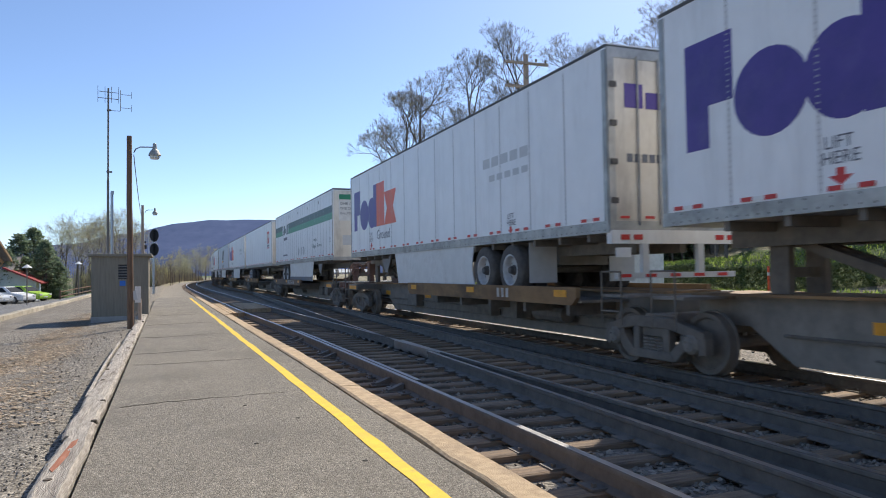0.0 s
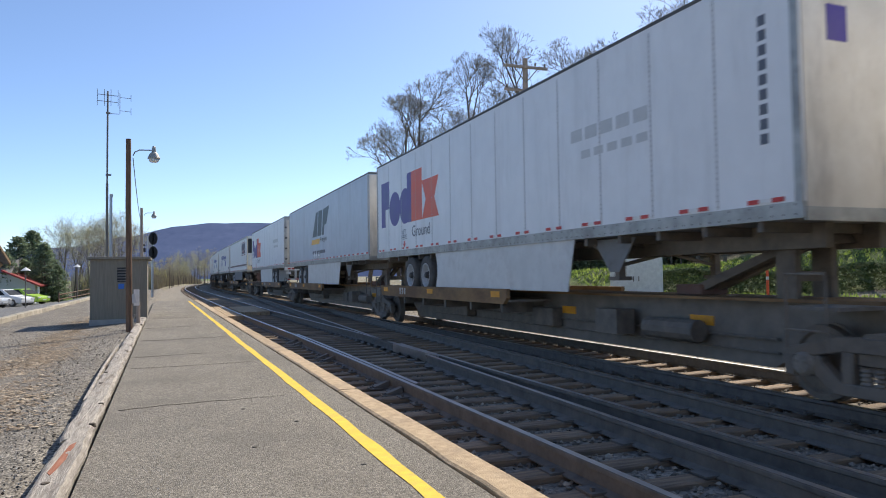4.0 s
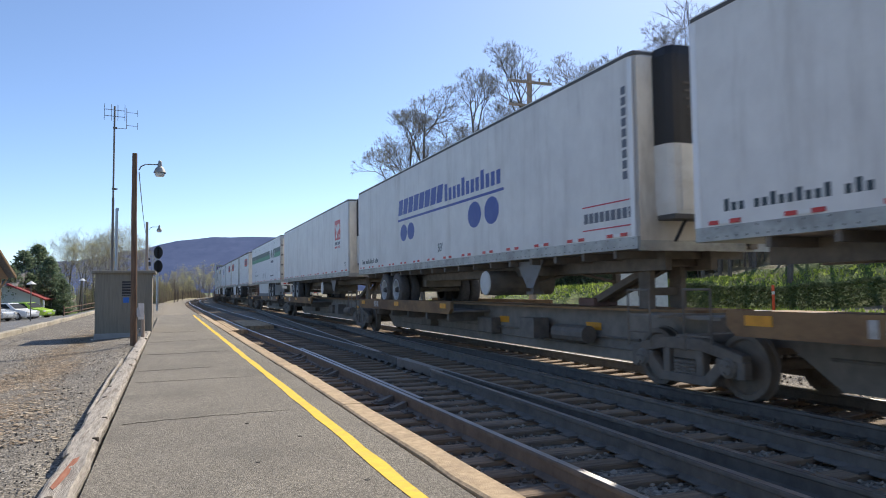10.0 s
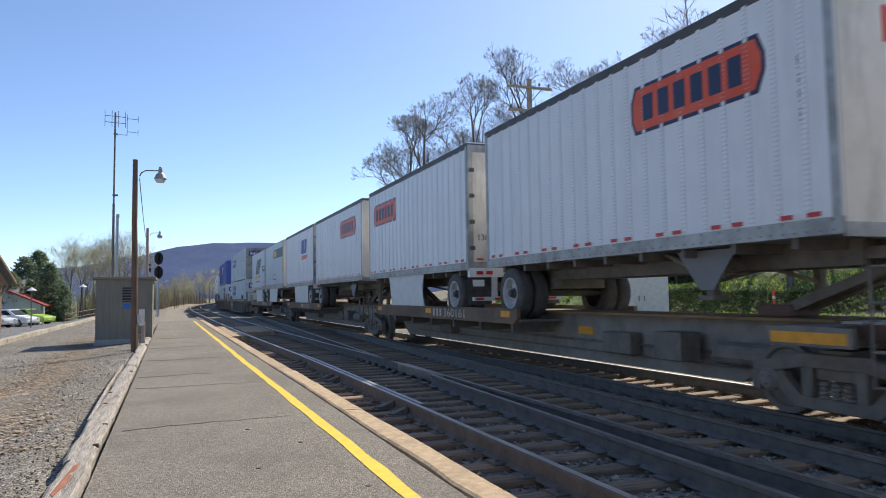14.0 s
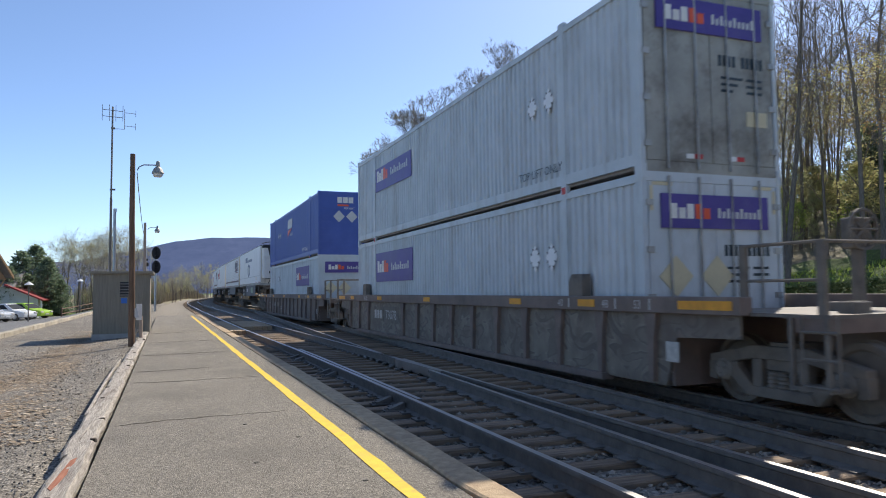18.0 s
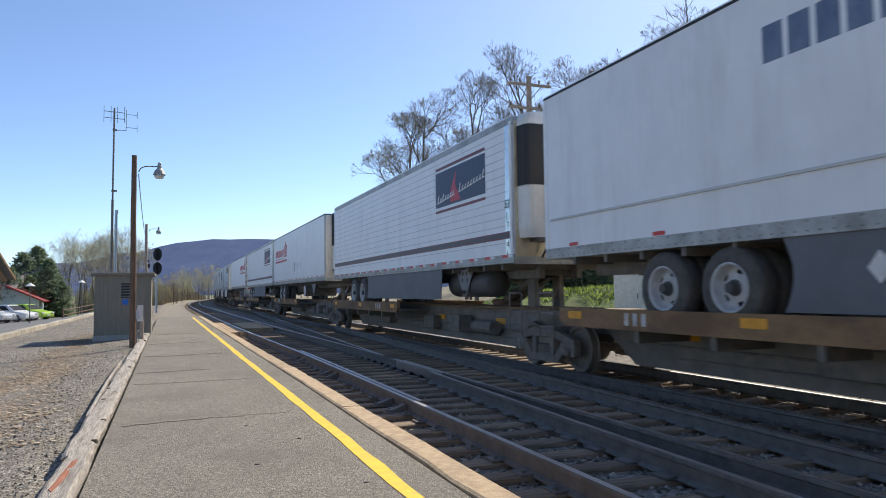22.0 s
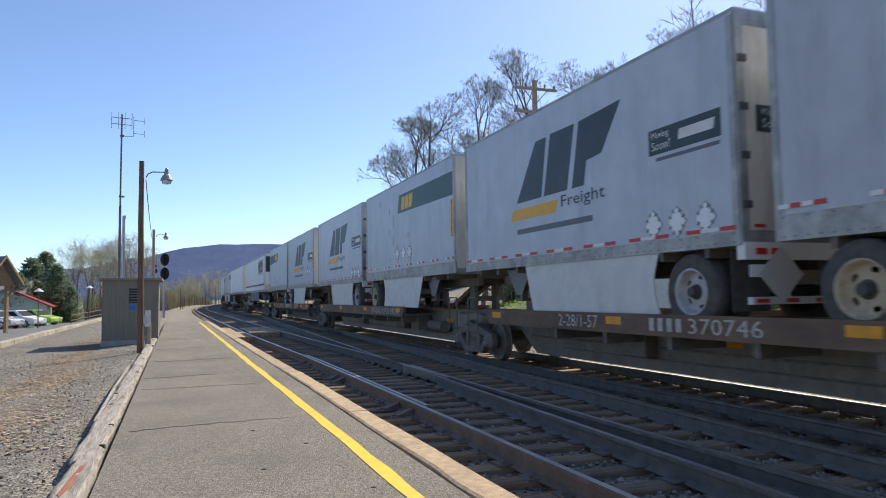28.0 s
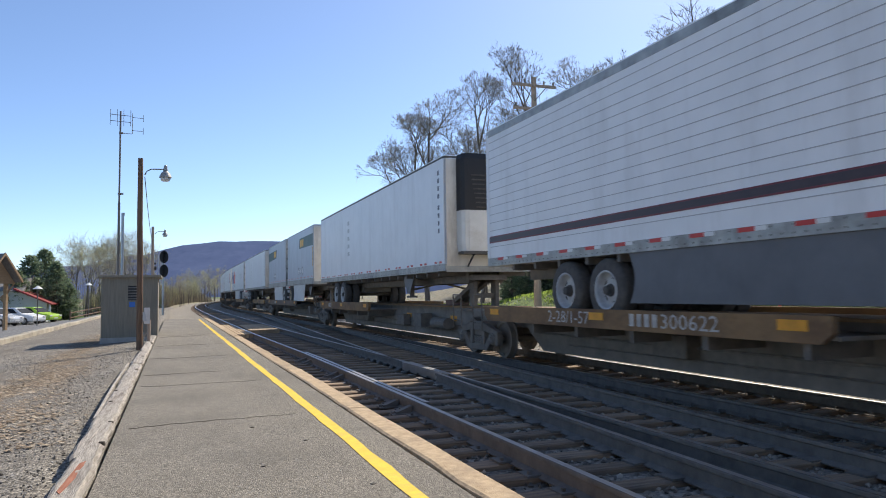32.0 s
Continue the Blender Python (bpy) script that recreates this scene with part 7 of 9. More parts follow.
        part("stencil_square", Shape().box(-1.472, -1.459, -1.12, -0.82, 0.58, 0.60).box(-1.472, -1.459, -1.12, -0.82, 0.84, 0.86).box(-1.472, -1.459, -1.12, -1.10, 0.60, 0.84).box(-1.472, -1.459, -0.84, -0.82, 0.60, 0.84), M["stencil"], ob)
        part("data_plate", Shape().box(-1.475, -1.459, -8.6, -8.42, 0.4, 0.62), M["stencil"], ob, "pale data plate")
    CARS.append((ob, (a + b) / 2))
    return ob


def build_cars():
    far, near = ((1.2, 9.8),), ((8.4, 17.0),)
    mark = {26.9: (("", 5.9, 6.6), ("554206", 6.62, 7.98)), -9.1: (("", 9.2, 9.9), ("753340", 9.92, 11.2)), 97.7: (("", 9.7, 10.5),), 330.8: (("", 7.4, 8.1),)}
    spans = [(-27, -9.1, near), (-9.1, 8.45, near), (8.45, 26.9, near), (26.9, 45.3, far), (45.3, 62.95, far), (62.95, 80.2, far), (80.2, 97.7, far),
             (97.7, 116.75, near), (116.75, 135.5, far), (135.5, 152.9, far), (152.9, 170.4, far), (170.4, 188.2, far), (188.2, 206.6, near)]
    for a, b, d in spans:
        L = b - a
        spine_car(a, b, d, (-L / 2 + 1.7,) if d is far else (L / 2 - 1.7,), mark.get(a, (("", 3.0, 3.6),) if d is far else (("", 14.0, 14.6),)), tone="deck_dark" if a in (26.9, -9.1, 97.7, 188.2) else "deck_buff")
    for a, b, d, m in ((206.6, 226.8, ((1.6, 11.6),), (("", 6.9, 7.6), ("360161", 7.7, 9.0))), (226.8, 245.5, ((1.6, 11.3),), (("", 6.2, 6.9), ("360161", 7.0, 8.3))),
                       (245.5, 264.6, ((1.2, 14.0),), (("", 9.05, 9.8), ("360161", 9.9, 11.2), ("2-28/1-57", 12.65, 13.8)))):
        L = b - a
        spine_car(a, b, d, (-L / 2 + 1.6, L / 2 - 1.6), m, True)
    well_car(265.9, 288.9, "well", True, "73078")
    well_car(289.3, 312.3, "well", False, "")
    for a, b, d in ((312.9, 330.8, far), (330.8, 348.6, far), (348.6, 366.0, far), (366.0, 383.3, far), (383.3, 402.0, near)):
        L = b - a
        spine_car(a, b, d, (-L / 2 + 1.7,) if d is far else (L / 2 - 1.7,), mark.get(a, (("", 3.0, 3.6),) if d is far else (("", 14.0, 14.6),)))
    for a, b, d, m in ((402.0, 421.5, ((1.6, 10.95),), (("2-28/1-57", 4.63, 5.84), ("", 7.1, 7.85), ("370746", 7.95, 9.2))),
                       (421.5, 440.2, ((1.5, 14.3),), (("TWIN 28'-ALL PURPOSE SPINE CAR", 10.7, 13.94),)),
                       (440.2, 460.0, ((4.5, 15.15), (15.4, 18.15)), (("", 10.2, 10.95), ("370746", 11.0, 12.3), ("2-28/1-57", 13.6, 14.95)))):
        L = b - a
        spine_car(a, b, d, (-L / 2 + 1.6, L / 2 - 1.6), m, True)
    spine_car(460.0, 479.2, far, (-19.2 / 2 + 1.9,), (("2-28/1-57", 3.97, 5.3), ("", 6.35, 7.05), ("300622", 7.1, 8.2)))
    spine_car(479.2, 497.6, far, (-18.4 / 2 + 1.9,), (("", 3.0, 3.6),))
    spine_car(497.6, 517.6, ((1.5, 14.0),), (-8.4, 8.4), (("", 5.0, 5.7),), True)
    s = 517.6
    while s < LAST:
        spine_car(s, s + 18.1, near, (7.3,))
        s += 18.1


build_cars()


# ============ sleepers, ballast and track fittings ============
def tie_mesh(k, length):
    def make():
        rng = random.Random(100 + k)
        sh = Shape()
        n = 4
        for i in range(n + 1):
            x = -length / 2 + length * i / n
            a, b, c = (rng.uniform(-0.012, 0.012) for _ in range(3))
            sh.v += [(x, -0.115 + a, -0.12), (x, -0.11 + a, 0.0 + c), (x, -0.09 + a, 0.012 + c), (x, 0.09 + b, 0.012 + c), (x, 0.11 + b, 0.0 + c), (x, 0.115 + b, -0.12)]
        for i in range(n):
            for m in range(5):
                q = i * 6 + m
                sh.f.append((q, q + 6, q + 7, q + 1))
        sh.f.append((0, 1, 2, 3, 4, 5))
        q = n * 6
        sh.f.append((q + 5, q + 4, q + 3, q + 2, q + 1, q))
        return sh.mesh("tie")
    return cached(("tie", k, length), make)


def build_ties():
    rng = random.Random(21)
    beds = {k: thing("track_bed", lab, "track", "tracks", kind="structure") for k, lab in (("near", "sleepers of the near track and crossover"), ("main", "sleepers of the train's track"))}
    plates = Shape()
    far = Shape()
    z = RAIL_Z - 0.178
    y = -10.0
    while y < 240:
        step = 0.53 + rng.uniform(-0.03, 0.03)
        for kind in ("near", "main"):
            p, h = on_track(kind, y)
            length = 2.6
            cx = 0.0
            if kind == "near" and y < 30:
                # switch timbers reach under both tracks
                right = cross_x(y) + 1.25
                left = p.x - 1.3
                length = max(2.6, min(right, 6.25) - left)
                cx = left + length / 2 - p.x
            m = Matrix.Translation((p.x + cx, p.y, z - (SINK if kind == "main" else 0))) @ Matrix.Rotation(h + rng.uniform(-0.012, 0.012), 4, "Z")
            if y < 62:
                lq = round(length * 2) / 2
                ob = part("tie", tie_mesh(rng.randrange(3), lq), M["tie"], beds[kind], at=m)
                if y < 34:
                    for side in (-1, 1):
                        c = p.x + side * 0.7525
                        zp = z - (SINK if kind == "main" else 0)
                        plates.box(c - 0.17, c + 0.17, y - 0.1, y + 0.1, zp + 0.01, zp + 0.028)
                        for dx in (-0.12, 0.12):
                            plates.box(c + dx - 0.014, c + dx + 0.014, y - 0.055, y - 0.025, zp + 0.02, zp + 0.055)
                    if kind == "near" and cross_x(y) - p.x > 0.6:
                        for side in (-1, 1):
                            c = cross_x(y) + side * 0.7525
                            plates.box(c - 0.17, c + 0.17, y - 0.1, y + 0.1, z + 0.01, z + 0.028)
            else:
                n = len(far.v)
                far.box(-1.3, 1.3, -0.11, 0.11, -0.12, 0.012)
                for i in range(n, len(far.v)):
                    far.v[i] = tuple(m @ Vector(far.v[i]))
        y += step if y < 62 else 0.55
    part("tie_plates", plates, M["rail_steel"], beds["near"], "rusty tie plates and spikes", kind="stuff")
    part("far_ties", far, M["tie"], beds["near"], kind="stuff")
    # rail braces and a switch clamp beside the running rail
    br = Shape()
    for yy in (8.9, 9.5, 12.9, 13.4, 16.2, 16.8):
        br.prism([(z + 0.015, 2.68), (z + 0.015, 2.9), (z + 0.105, 2.9), (z + 0.1, 2.87), (z + 0.045, 2.72), (z + 0.04, 2.68)], "y", yy - 0.055, yy + 0.055)
        br.box(2.62, 2.92, yy - 0.09, yy + 0.09, z, z + 0.016)
        br.box(2.635, 2.665, yy - 0.02, yy + 0.02, z + 0.016, z + 0.04)
    part("rail_braces", br, M["dark_iron"], beds["near"], "iron rail braces")
    fr = Shape().prism([(4.36, 11.4), (4.47, 11.4), (4.52, 13.8), (4.32, 13.8)], "z", RAIL_Z - 0.16, RAIL_Z + 0.002)
    part("frog", fr, M["rail_top"], beds["near"], "worn steel frog casting")
    # plank crossing far along the platform
    pl = thing("plank_crossing", "tan timber planks bridging the track beside the platform", "crossing", kind="structure")
    for i in range(5):
        part("plank", Shape().box(2.0 + i * 0.14, 2.12 + i * 0.14, 27.0, 36.5, -0.42, RAIL_Z - 0.01), M["kerb_beam"], pl, bevel=0.005)
    for i in range(6):
        part("plank", Shape().box(2.86 + i * 0.2, 3.04 + i * 0.2, 30.0, 36.0, -0.42, RAIL_Z - 0.012), M["kerb_beam"], pl, bevel=0.005)


def stones(name, area, count, size, seed, mat, label, keep=None):
    """Loose stones: rough octahedra scattered over a patch of ground."""
    rng = random.Random(seed)
    sh = Shape()
    x0, x1, y0, y1 = area
    for _ in range(count):
        u = rng.random()
        y = y0 + (y1 - y0) * u ** 1.7
        x = rng.uniform(x0, x1)
        if keep and not keep(x, y, rng):
            continue
        r = rng.uniform(*size)
        zz = ground_height(x, y) + r * 0.35
        n = len(sh.v)
        a = rng.uniform(0, 6.3)
        for k in range(4):
            b = a + k * 1.571 + rng.uniform(-0.35, 0.35)
            q = r * rng.uniform(0.75, 1.25)
            sh.v.append((x + q * math.cos(b), y + q * math.sin(b), zz + rng.uniform(-0.3, 0.3) * r))
        sh.v += [(x + rng.uniform(-.3, .3) * r, y + rng.uniform(-.3, .3) * r, zz + r * rng.uniform(0.5, 0.9)), (x, y, zz - r * 0.7)]
        for k in range(4):
            sh.f.append((n + k, n + (k + 1) % 4, n + 4))
            sh.f.append((n + (k + 1) % 4, n + k, n + 5))
    return single(name, sh, mat, label, "gravel", kind="stuff")


def island_stone(name, tones):
    m, nt, bsdf = nodes_of(name)
    g = nt.nodes.new("ShaderNodeNewGeometry")
    r = nt.nodes.new("ShaderNodeValToRGB")
    while len(r.color_ramp.elements) < len(tones):
        r.color_ramp.elements.new(0.5)
    for i, c in enumerate(tones):
        r.color_ramp.elements[i].position = i / (len(tones) - 1)
        r.color_ramp.elements[i].color = (*c, 1)
    nt.links.new(g.outputs["Random Per Island"], r.inputs["Fac"])
    nt.links.new(r.outputs["Color"], bsdf.inputs["Base Color"])
    bsdf.inputs["Roughness"].default_value = 0.95
    bsdf.inputs["Specular IOR Level"].default_value = 0.2
    return m


M["ballast_stone"] = island_stone("ballast_stone", [(0.1, 0.086, 0.07), (0.2, 0.172, 0.138), (0.3, 0.26, 0.208), (0.46, 0.405, 0.33)])
M["yard_stone"] = island_stone("yard_stone", [(0.07, 0.068, 0.065), (0.19, 0.18, 0.165), (0.28, 0.26, 0.24), (0.42, 0.4, 0.36)])
M["yard_lump"] = island_stone("yard_lump", [(0.035, 0.032, 0.03), (0.08, 0.073, 0.066), (0.16, 0.145, 0.125), (0.42, 0.38, 0.33)])
M["dead_leaf"] = island_stone("dead_leaf", [(0.13, 0.092, 0.06), (0.24, 0.18, 0.12), (0.36, 0.28, 0.195), (0.55, 0.46, 0.35)])
build_ties()
stones("ballast_stones", (2.02, 9.2, 2.2, 24), 16000, (0.016, 0.036), 4, M["ballast_stone"], "loose grey ballast stones between the sleepers")
stones("far_ballast_stones", (9.0, 11.5, 3, 30), 900, (0.02, 0.045), 5, M["ballast_stone"], "loose ballast shoulder stones")
stones("yard_gravel", (-4.5, -0.86, 3.5, 22), 9000, (0.004, 0.013), 6, M["yard_stone"], "fine loose gravel in the yard")
stones("yard_lumps", (-5.2, -0.86, 3.5, 24), 1300, (0.006, 0.02), 16, M["yard_lump"], "dark clinker lumps lying in the yard")
stones("edge_gravel", (-0.545, -0.47, 3.6, 16), 1500, (0.006, 0.014), 7, M["yard_stone"], "small stones in the joint beside the timbers")


def leaf_litter():
    rng = random.Random(12)
    sh = Shape()
    for _ in range(26000):
        y = 7.6 + 24 * rng.random() ** 1.6
        c = -2.3 - 0.035 * max(0, y - 18) + 0.14 * math.sin(y * 0.9)
        x = c + rng.gauss(0, 0.34 + 0.25 * max(0, 13 - y) / 4)
        if x > -0.95 or (y > 24.6 and x > -2.4):
            continue
        if noise.noise((x * 2.2, y * 1.3, 4)) < rng.uniform(-0.7, 0.25) + 0.45 * max(0, 10.5 - y) / 3:
            continue
        r = rng.uniform(0.012, 0.034)
        a = rng.uniform(0, 6.3)
        z = ground_height(x, y) + rng.uniform(0.006, 0.018)
        t = rng.uniform(-0.3, 0.3)
        n = len(sh.v)
        for k in range(4):
            b = a + k * 1.571
            q = r * (1.3 if k % 2 else 0.8)
            sh.v.append((x + q * math.cos(b), y + q * math.sin(b), z + t * q * math.cos(b)))
        sh.f.append((n, n + 1, n + 2, n + 3))
    single("leaf_litter", sh, M["dead_leaf"], "drift of dry brown leaves on the gravel", "leaves", kind="stuff")


leaf_litter()


# ============ the yard beside the platform ============
M["shack_wood"] = surface("shack_wood", (0.22, 0.195, 0.15), (0.29, 0.26, 0.205), 4, 0.85, bump=0.4, stretch=(6, 6, 0.5), fine=20, stain=(0.1, 0.09, 0.08), stain_amount=0.4)
M["concrete"] = surface("concrete", (0.32, 0.31, 0.29), (0.45, 0.43, 0.4), 3, 0.9, bump=0.3, stain=(0.2, 0.19, 0.17), stain_amount=0.5)
M["pole_wood"] = surface("pole_wood", (0.13, 0.075, 0.045), (0.24, 0.15, 0.095), 3, 0.9, bump=0.6, stretch=(14, 14, 0.7), fine=16, stain=(0.05, 0.035, 0.028), stain_scale=0.7, stain_amount=0.8)
M["pole_grey"] = surface("pole_grey", (0.3, 0.225, 0.17), (0.48, 0.38, 0.3), 3, 0.9, bump=0.6, stretch=(14, 14, 0.7), fine=16)
M["galvanised"] = surface("galvanised", (0.34, 0.36, 0.38), (0.48, 0.5, 0.52), 6, 0.4, 0.7, bump=0.05)
M["lamp_shade"] = surface("lamp_shade", (0.30, 0.29, 0.26), (0.42, 0.4, 0.36), 6, 0.5, 0.2)
M["lamp_glass"] = plain("lamp_glass", (0.72, 0.70, 0.64), 0.2)
M["blue_sign"] = plain("blue_sign", (0.03, 0.16, 0.55), 0.4)
M["kerb_paint"] = surface("kerb_paint", (0.27, 0.24, 0.185), (0.50, 0.44, 0.34), 2, 0.9, bump=0.3, stain=(0.22, 0.19, 0.15), stain_amount=0.75, stain_scale=1.8, vary=0.15)
M["tar"] = pebbled("tar", [(0.10, 0.10, 0.10), (0.15, 0.15, 0.15), (0.2, 0.2, 0.195), (0.27, 0.265, 0.26)], 50, 0.9, 0.4, 0.01, (0.13, 0.13, 0.13), 0.3, 0.5)
M["red_roof"] = surface("red_roof", (0.24, 0.018, 0.018), (0.32, 0.03, 0.03), 2, 0.5, bump=0.1)
M["siding"] = surface("siding", (0.52, 0.53, 0.5), (0.62, 0.63, 0.6), 2, 0.7)
M["shingle"] = surface("shingle", (0.13, 0.125, 0.12), (0.24, 0.23, 0.22), 12, 0.9, bump=0.5)
M["tan_wood"] = surface("tan_wood", (0.30, 0.19, 0.10), (0.46, 0.31, 0.18), 3, 0.8, bump=0.2, stretch=(1, 1, 6))
M["dark_glass"] = surface("dark_glass", (0.015, 0.018, 0.02), (0.03, 0.034, 0.038), 3, 0.45, spec=0.1, bump=0.0)
# Aerial haze is painted into the ridge as a blue base colour.
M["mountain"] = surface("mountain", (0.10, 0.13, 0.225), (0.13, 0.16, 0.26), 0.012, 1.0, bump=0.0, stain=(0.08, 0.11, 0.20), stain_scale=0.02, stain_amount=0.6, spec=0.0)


def signal_shack():
    ob = thing("equipment_shack", "grey-brown wooden equipment shack on a concrete base", "shed")
    x0, x1, y0, y1 = -2.24, -0.56, 24.9, 27.2
    zb, zt = -0.24, 1.9
    part("base", Shape().box(x0 - 0.02, x1 + 0.02, y0 - 0.02, y1 + 0.02, zb - 0.1, zb + 0.22), M["concrete"], ob)
    part("wall", Shape().box(x0 + 0.02, x1 - 0.02, y0 + 0.02, y1 - 0.02, zb + 0.22, zt), M["shack_wood"], ob)
    n = 13
    for i in range(n):
        xa = x0 + (x1 - x0) * i / n
        xb = x0 + (x1 - x0) * (i + 1) / n - 0.0025
        if 5.6 < i < 7.5:
            part("board", Shape().box(xa, xb, y0 + 0.005, y0 + 0.02, zb + 0.22, 1.17), M["shack_wood"], ob)
            part("board", Shape().box(xa, xb, y0 + 0.005, y0 + 0.02, 1.64, zt), M["shack_wood"], ob)
        else:
            part("board", Shape().box(xa, xb, y0 + 0.005 - 0.003 * (i % 2), y0 + 0.02, zb + 0.22, zt), M["shack_wood"], ob)
    v = part("vent_opening", Shape().box(-1.46, -1.2, y0 + 0.012, y0 + 0.03, 1.17, 1.64), M["black"], ob, "dark louvred vent")
    for k in range(5):
        part("louvre", Shape().prism([(y0 - 0.005, 1.2 + k * 0.09), (y0 + 0.018, 1.235 + k * 0.09), (y0 + 0.018, 1.245 + k * 0.09), (y0 - 0.005, 1.21 + k * 0.09)], "x", -1.46, -1.2), M["under"], v)
    part("roof", Shape().box(x0 - 0.1, x1 + 0.1, y0 - 0.1, y1 + 0.1, zt, zt + 0.09), M["shack_wood"], ob, "flat overhanging roof", bevel=0.01)
    part("blue_notice", Shape().box(-1.42, -1.25, y0 - 0.012, y0 + 0.004, 0.95, 1.12), M["blue_sign"], ob, "small blue notice")
    return ob


def lamp_pole(x, y, h, r, arm, mat, label, shade=True, wire_to=None):
    ob = thing("lamp_pole", label, "lamp", "platform lamps")
    zb = ground_height(x, y) if x < -0.6 else -0.1
    sh = Shape()
    rng = random.Random(int(y))
    pts = [Vector((x + rng.uniform(-0.008, 0.008) - 0.03 * i / 6, y, zb - 0.1 + (h - zb + 0.1) * i / 6)) for i in range(7)]
    sh.pipe(pts, [r * (1 - 0.04 * i) for i in range(7)], 12)
    part("post", sh, M[mat], ob)
    z = h - 0.42
    a = [Vector((x + r, y, z - 0.02)), Vector((x + r + 0.05, y, z + 0.08)), Vector((x + r + 0.16, y, z + 0.14)), Vector((x + arm, y, z + 0.15))]
    ar = Shape()
    ar.pipe(a, 0.016, 8)
    part("arm", ar, M["under"], ob, "curved iron lamp arm")
    hx = x + arm + 0.02
    part("shade", Shape().lathe([(z + 0.26, 0.03), (z + 0.24, 0.045), (z + 0.1, 0.06), (z + 0.05, 0.11), (z - 0.06, 0.16), (z - 0.08, 0.16)], "z", at=(hx, y, 0), sides=18), M["lamp_shade"], ob, "grey bell-shaped lamp shade")
    part("globe", Shape().lathe([(z - 0.02, 0.12), (z - 0.12, 0.13), (z - 0.17, 0.10), (z - 0.18, 0.001)], "z", at=(hx, y, 0), sides=16), M["lamp_glass"], ob)
    if wire_to is not None:
        w = Shape()
        p0, p1 = Vector((x + r, y, h - 0.5)), Vector(wire_to)
        w.pipe([p0.lerp(p1, k / 10) - Vector((0, 0, 0.012 * k * (10 - k))) for k in range(11)], 0.012, 5)
        part("wire", w, M["under"], ob)
    part("meter_box", Shape().prism([(0.62, x + r), (0.86, x + r - 0.05), (0.88, x + r + 0.04), (0.64, x + r + 0.09)], "y", y - 0.03, y - 0.01), M["pale"], ob, "small tilted white plate") if h > 4.9 and r > 0.06 and y < 30 else None
    return ob


def antenna_mast():
    ob = thing("radio_mast", "tall thin steel radio mast with yagi antennas", "antenna")
    x, y = -2.02, 28.6
    part("mast", Shape().tube((x, y, -0.3), (x, y, 4.8), 0.045, sides=8).tube((x, y, 4.8), (x + 0.01, y, 8.25), 0.032, sides=8), M["under"], ob)
    part("conduit", Shape().tube((x + 0.13, y, -0.3), (x + 0.13, y, 4.4), 0.05, sides=8).box(x + 0.1, x + 0.2, y - 0.05, y + 0.05, 4.3, 4.42), M["galvanised"], ob, "pale conduit beside the mast")
    for a, b, z in ((0.05, 0.14, 5.1), (0.04, 0.1, 7.4)):
        part("clamp", Shape().box(x - a, x + b, y - 0.04, y + 0.04, z, z + 0.06), M["under"], ob)
    rod = lambda p, r, w, name="antenna_rod": part(name, Shape().tube(p, r, w, sides=5), M["under"], ob)
    for z in (8.12, 7.88):
        rod((x - 0.34, y, z), (x + 0.36, y, z - 0.03), 0.012, "antenna_boom")
        for dx in (-0.34, -0.1, 0.12, 0.36):
            rod((x + dx, y, z - 0.18), (x + dx, y, z + 0.2), 0.009)
    rod((x + 0.42, y, 8.2), (x + 0.42, y, 7.42), 0.012, "antenna_boom")
    for z in (8.05, 7.55):
        rod((x + 0.42, y, z), (x + 0.8, y, z - 0.02), 0.009)
        rod((x + 0.8, y, z - 0.14), (x + 0.8, y, z + 0.12), 0.008)
    rod((x, y, 7.42), (x + 0.42, y, 7.42), 0.01, "antenna_boom")
    return ob


def rail_signal():
    ob = thing("railway_signal", "railway signal with two black oval heads on a pale post", "signal")
    x, y = -0.98, 60.0
    part("post", Shape().tube((x, y, -0.3), (x, y, 4.6), 0.09, sides=10), M["galvanised"], ob)
    for zc in (4.45, 3.35):
        o = [(x + 0.05 + 0.33 * math.cos(a), zc + 0.5 * math.sin(a)) for a in [2 * math.pi * i / 20 for i in range(20)]]
        hd = part("signal_head", Shape().prism([(q, p) for p, q in o], "y", y - 0.22, y - 0.12), M["black"], ob, "black oval signal head")
        for k in range(3):
            part("visor", Shape().lathe([(y - 0.45, 0.1), (y - 0.22, 0.1), (y - 0.22, 0.085), (y - 0.45, 0.085)], "y", at=(x + 0.05, 0, zc - 0.28 + k * 0.28), sides=12), M["black"], hd)
    part("ladder", Shape().tube((x - 0.35, y, -0.2), (x - 0.35, y, 4.6), 0.03, sides=6).tube((x - 0.65, y, -0.2), (x - 0.65, y, 4.6), 0.03, sides=6), M["galvanised"], ob)
    part("cab_box", Shape().box(x - 0.75, x - 0.5, y - 0.1, y + 0.1, 3.4, 3.7).box(x - 0.7, x - 0.55, y - 0.1, y + 0.1, 3.85, 4.0), M["black"], ob)
    return ob


def small_posts():
    ob = thing("switch_stand", "rusty pipe posts and valve beside the platform edge", "post")
    part("pipe", Shape().tube((-0.72, 21.6, -0.2), (-0.72, 21.6, 0.62), 0.05, sides=10), M["pole_grey"], ob)
    part("valve", Shape().box(-0.98, -0.82, 21.0, 21.2, -0.2, 0.15).tube((-0.9, 21.1, 0.1), (-0.78, 21.1, 0.28), 0.04), M["under"], ob)
    part("plate", Shape().prism([(20.5, 0.55), (20.55, 0.55), (20.62, 0.98), (20.57, 0.98)], "x", -0.80, -0.66), M["white_paint"], ob, "tilted white plate")


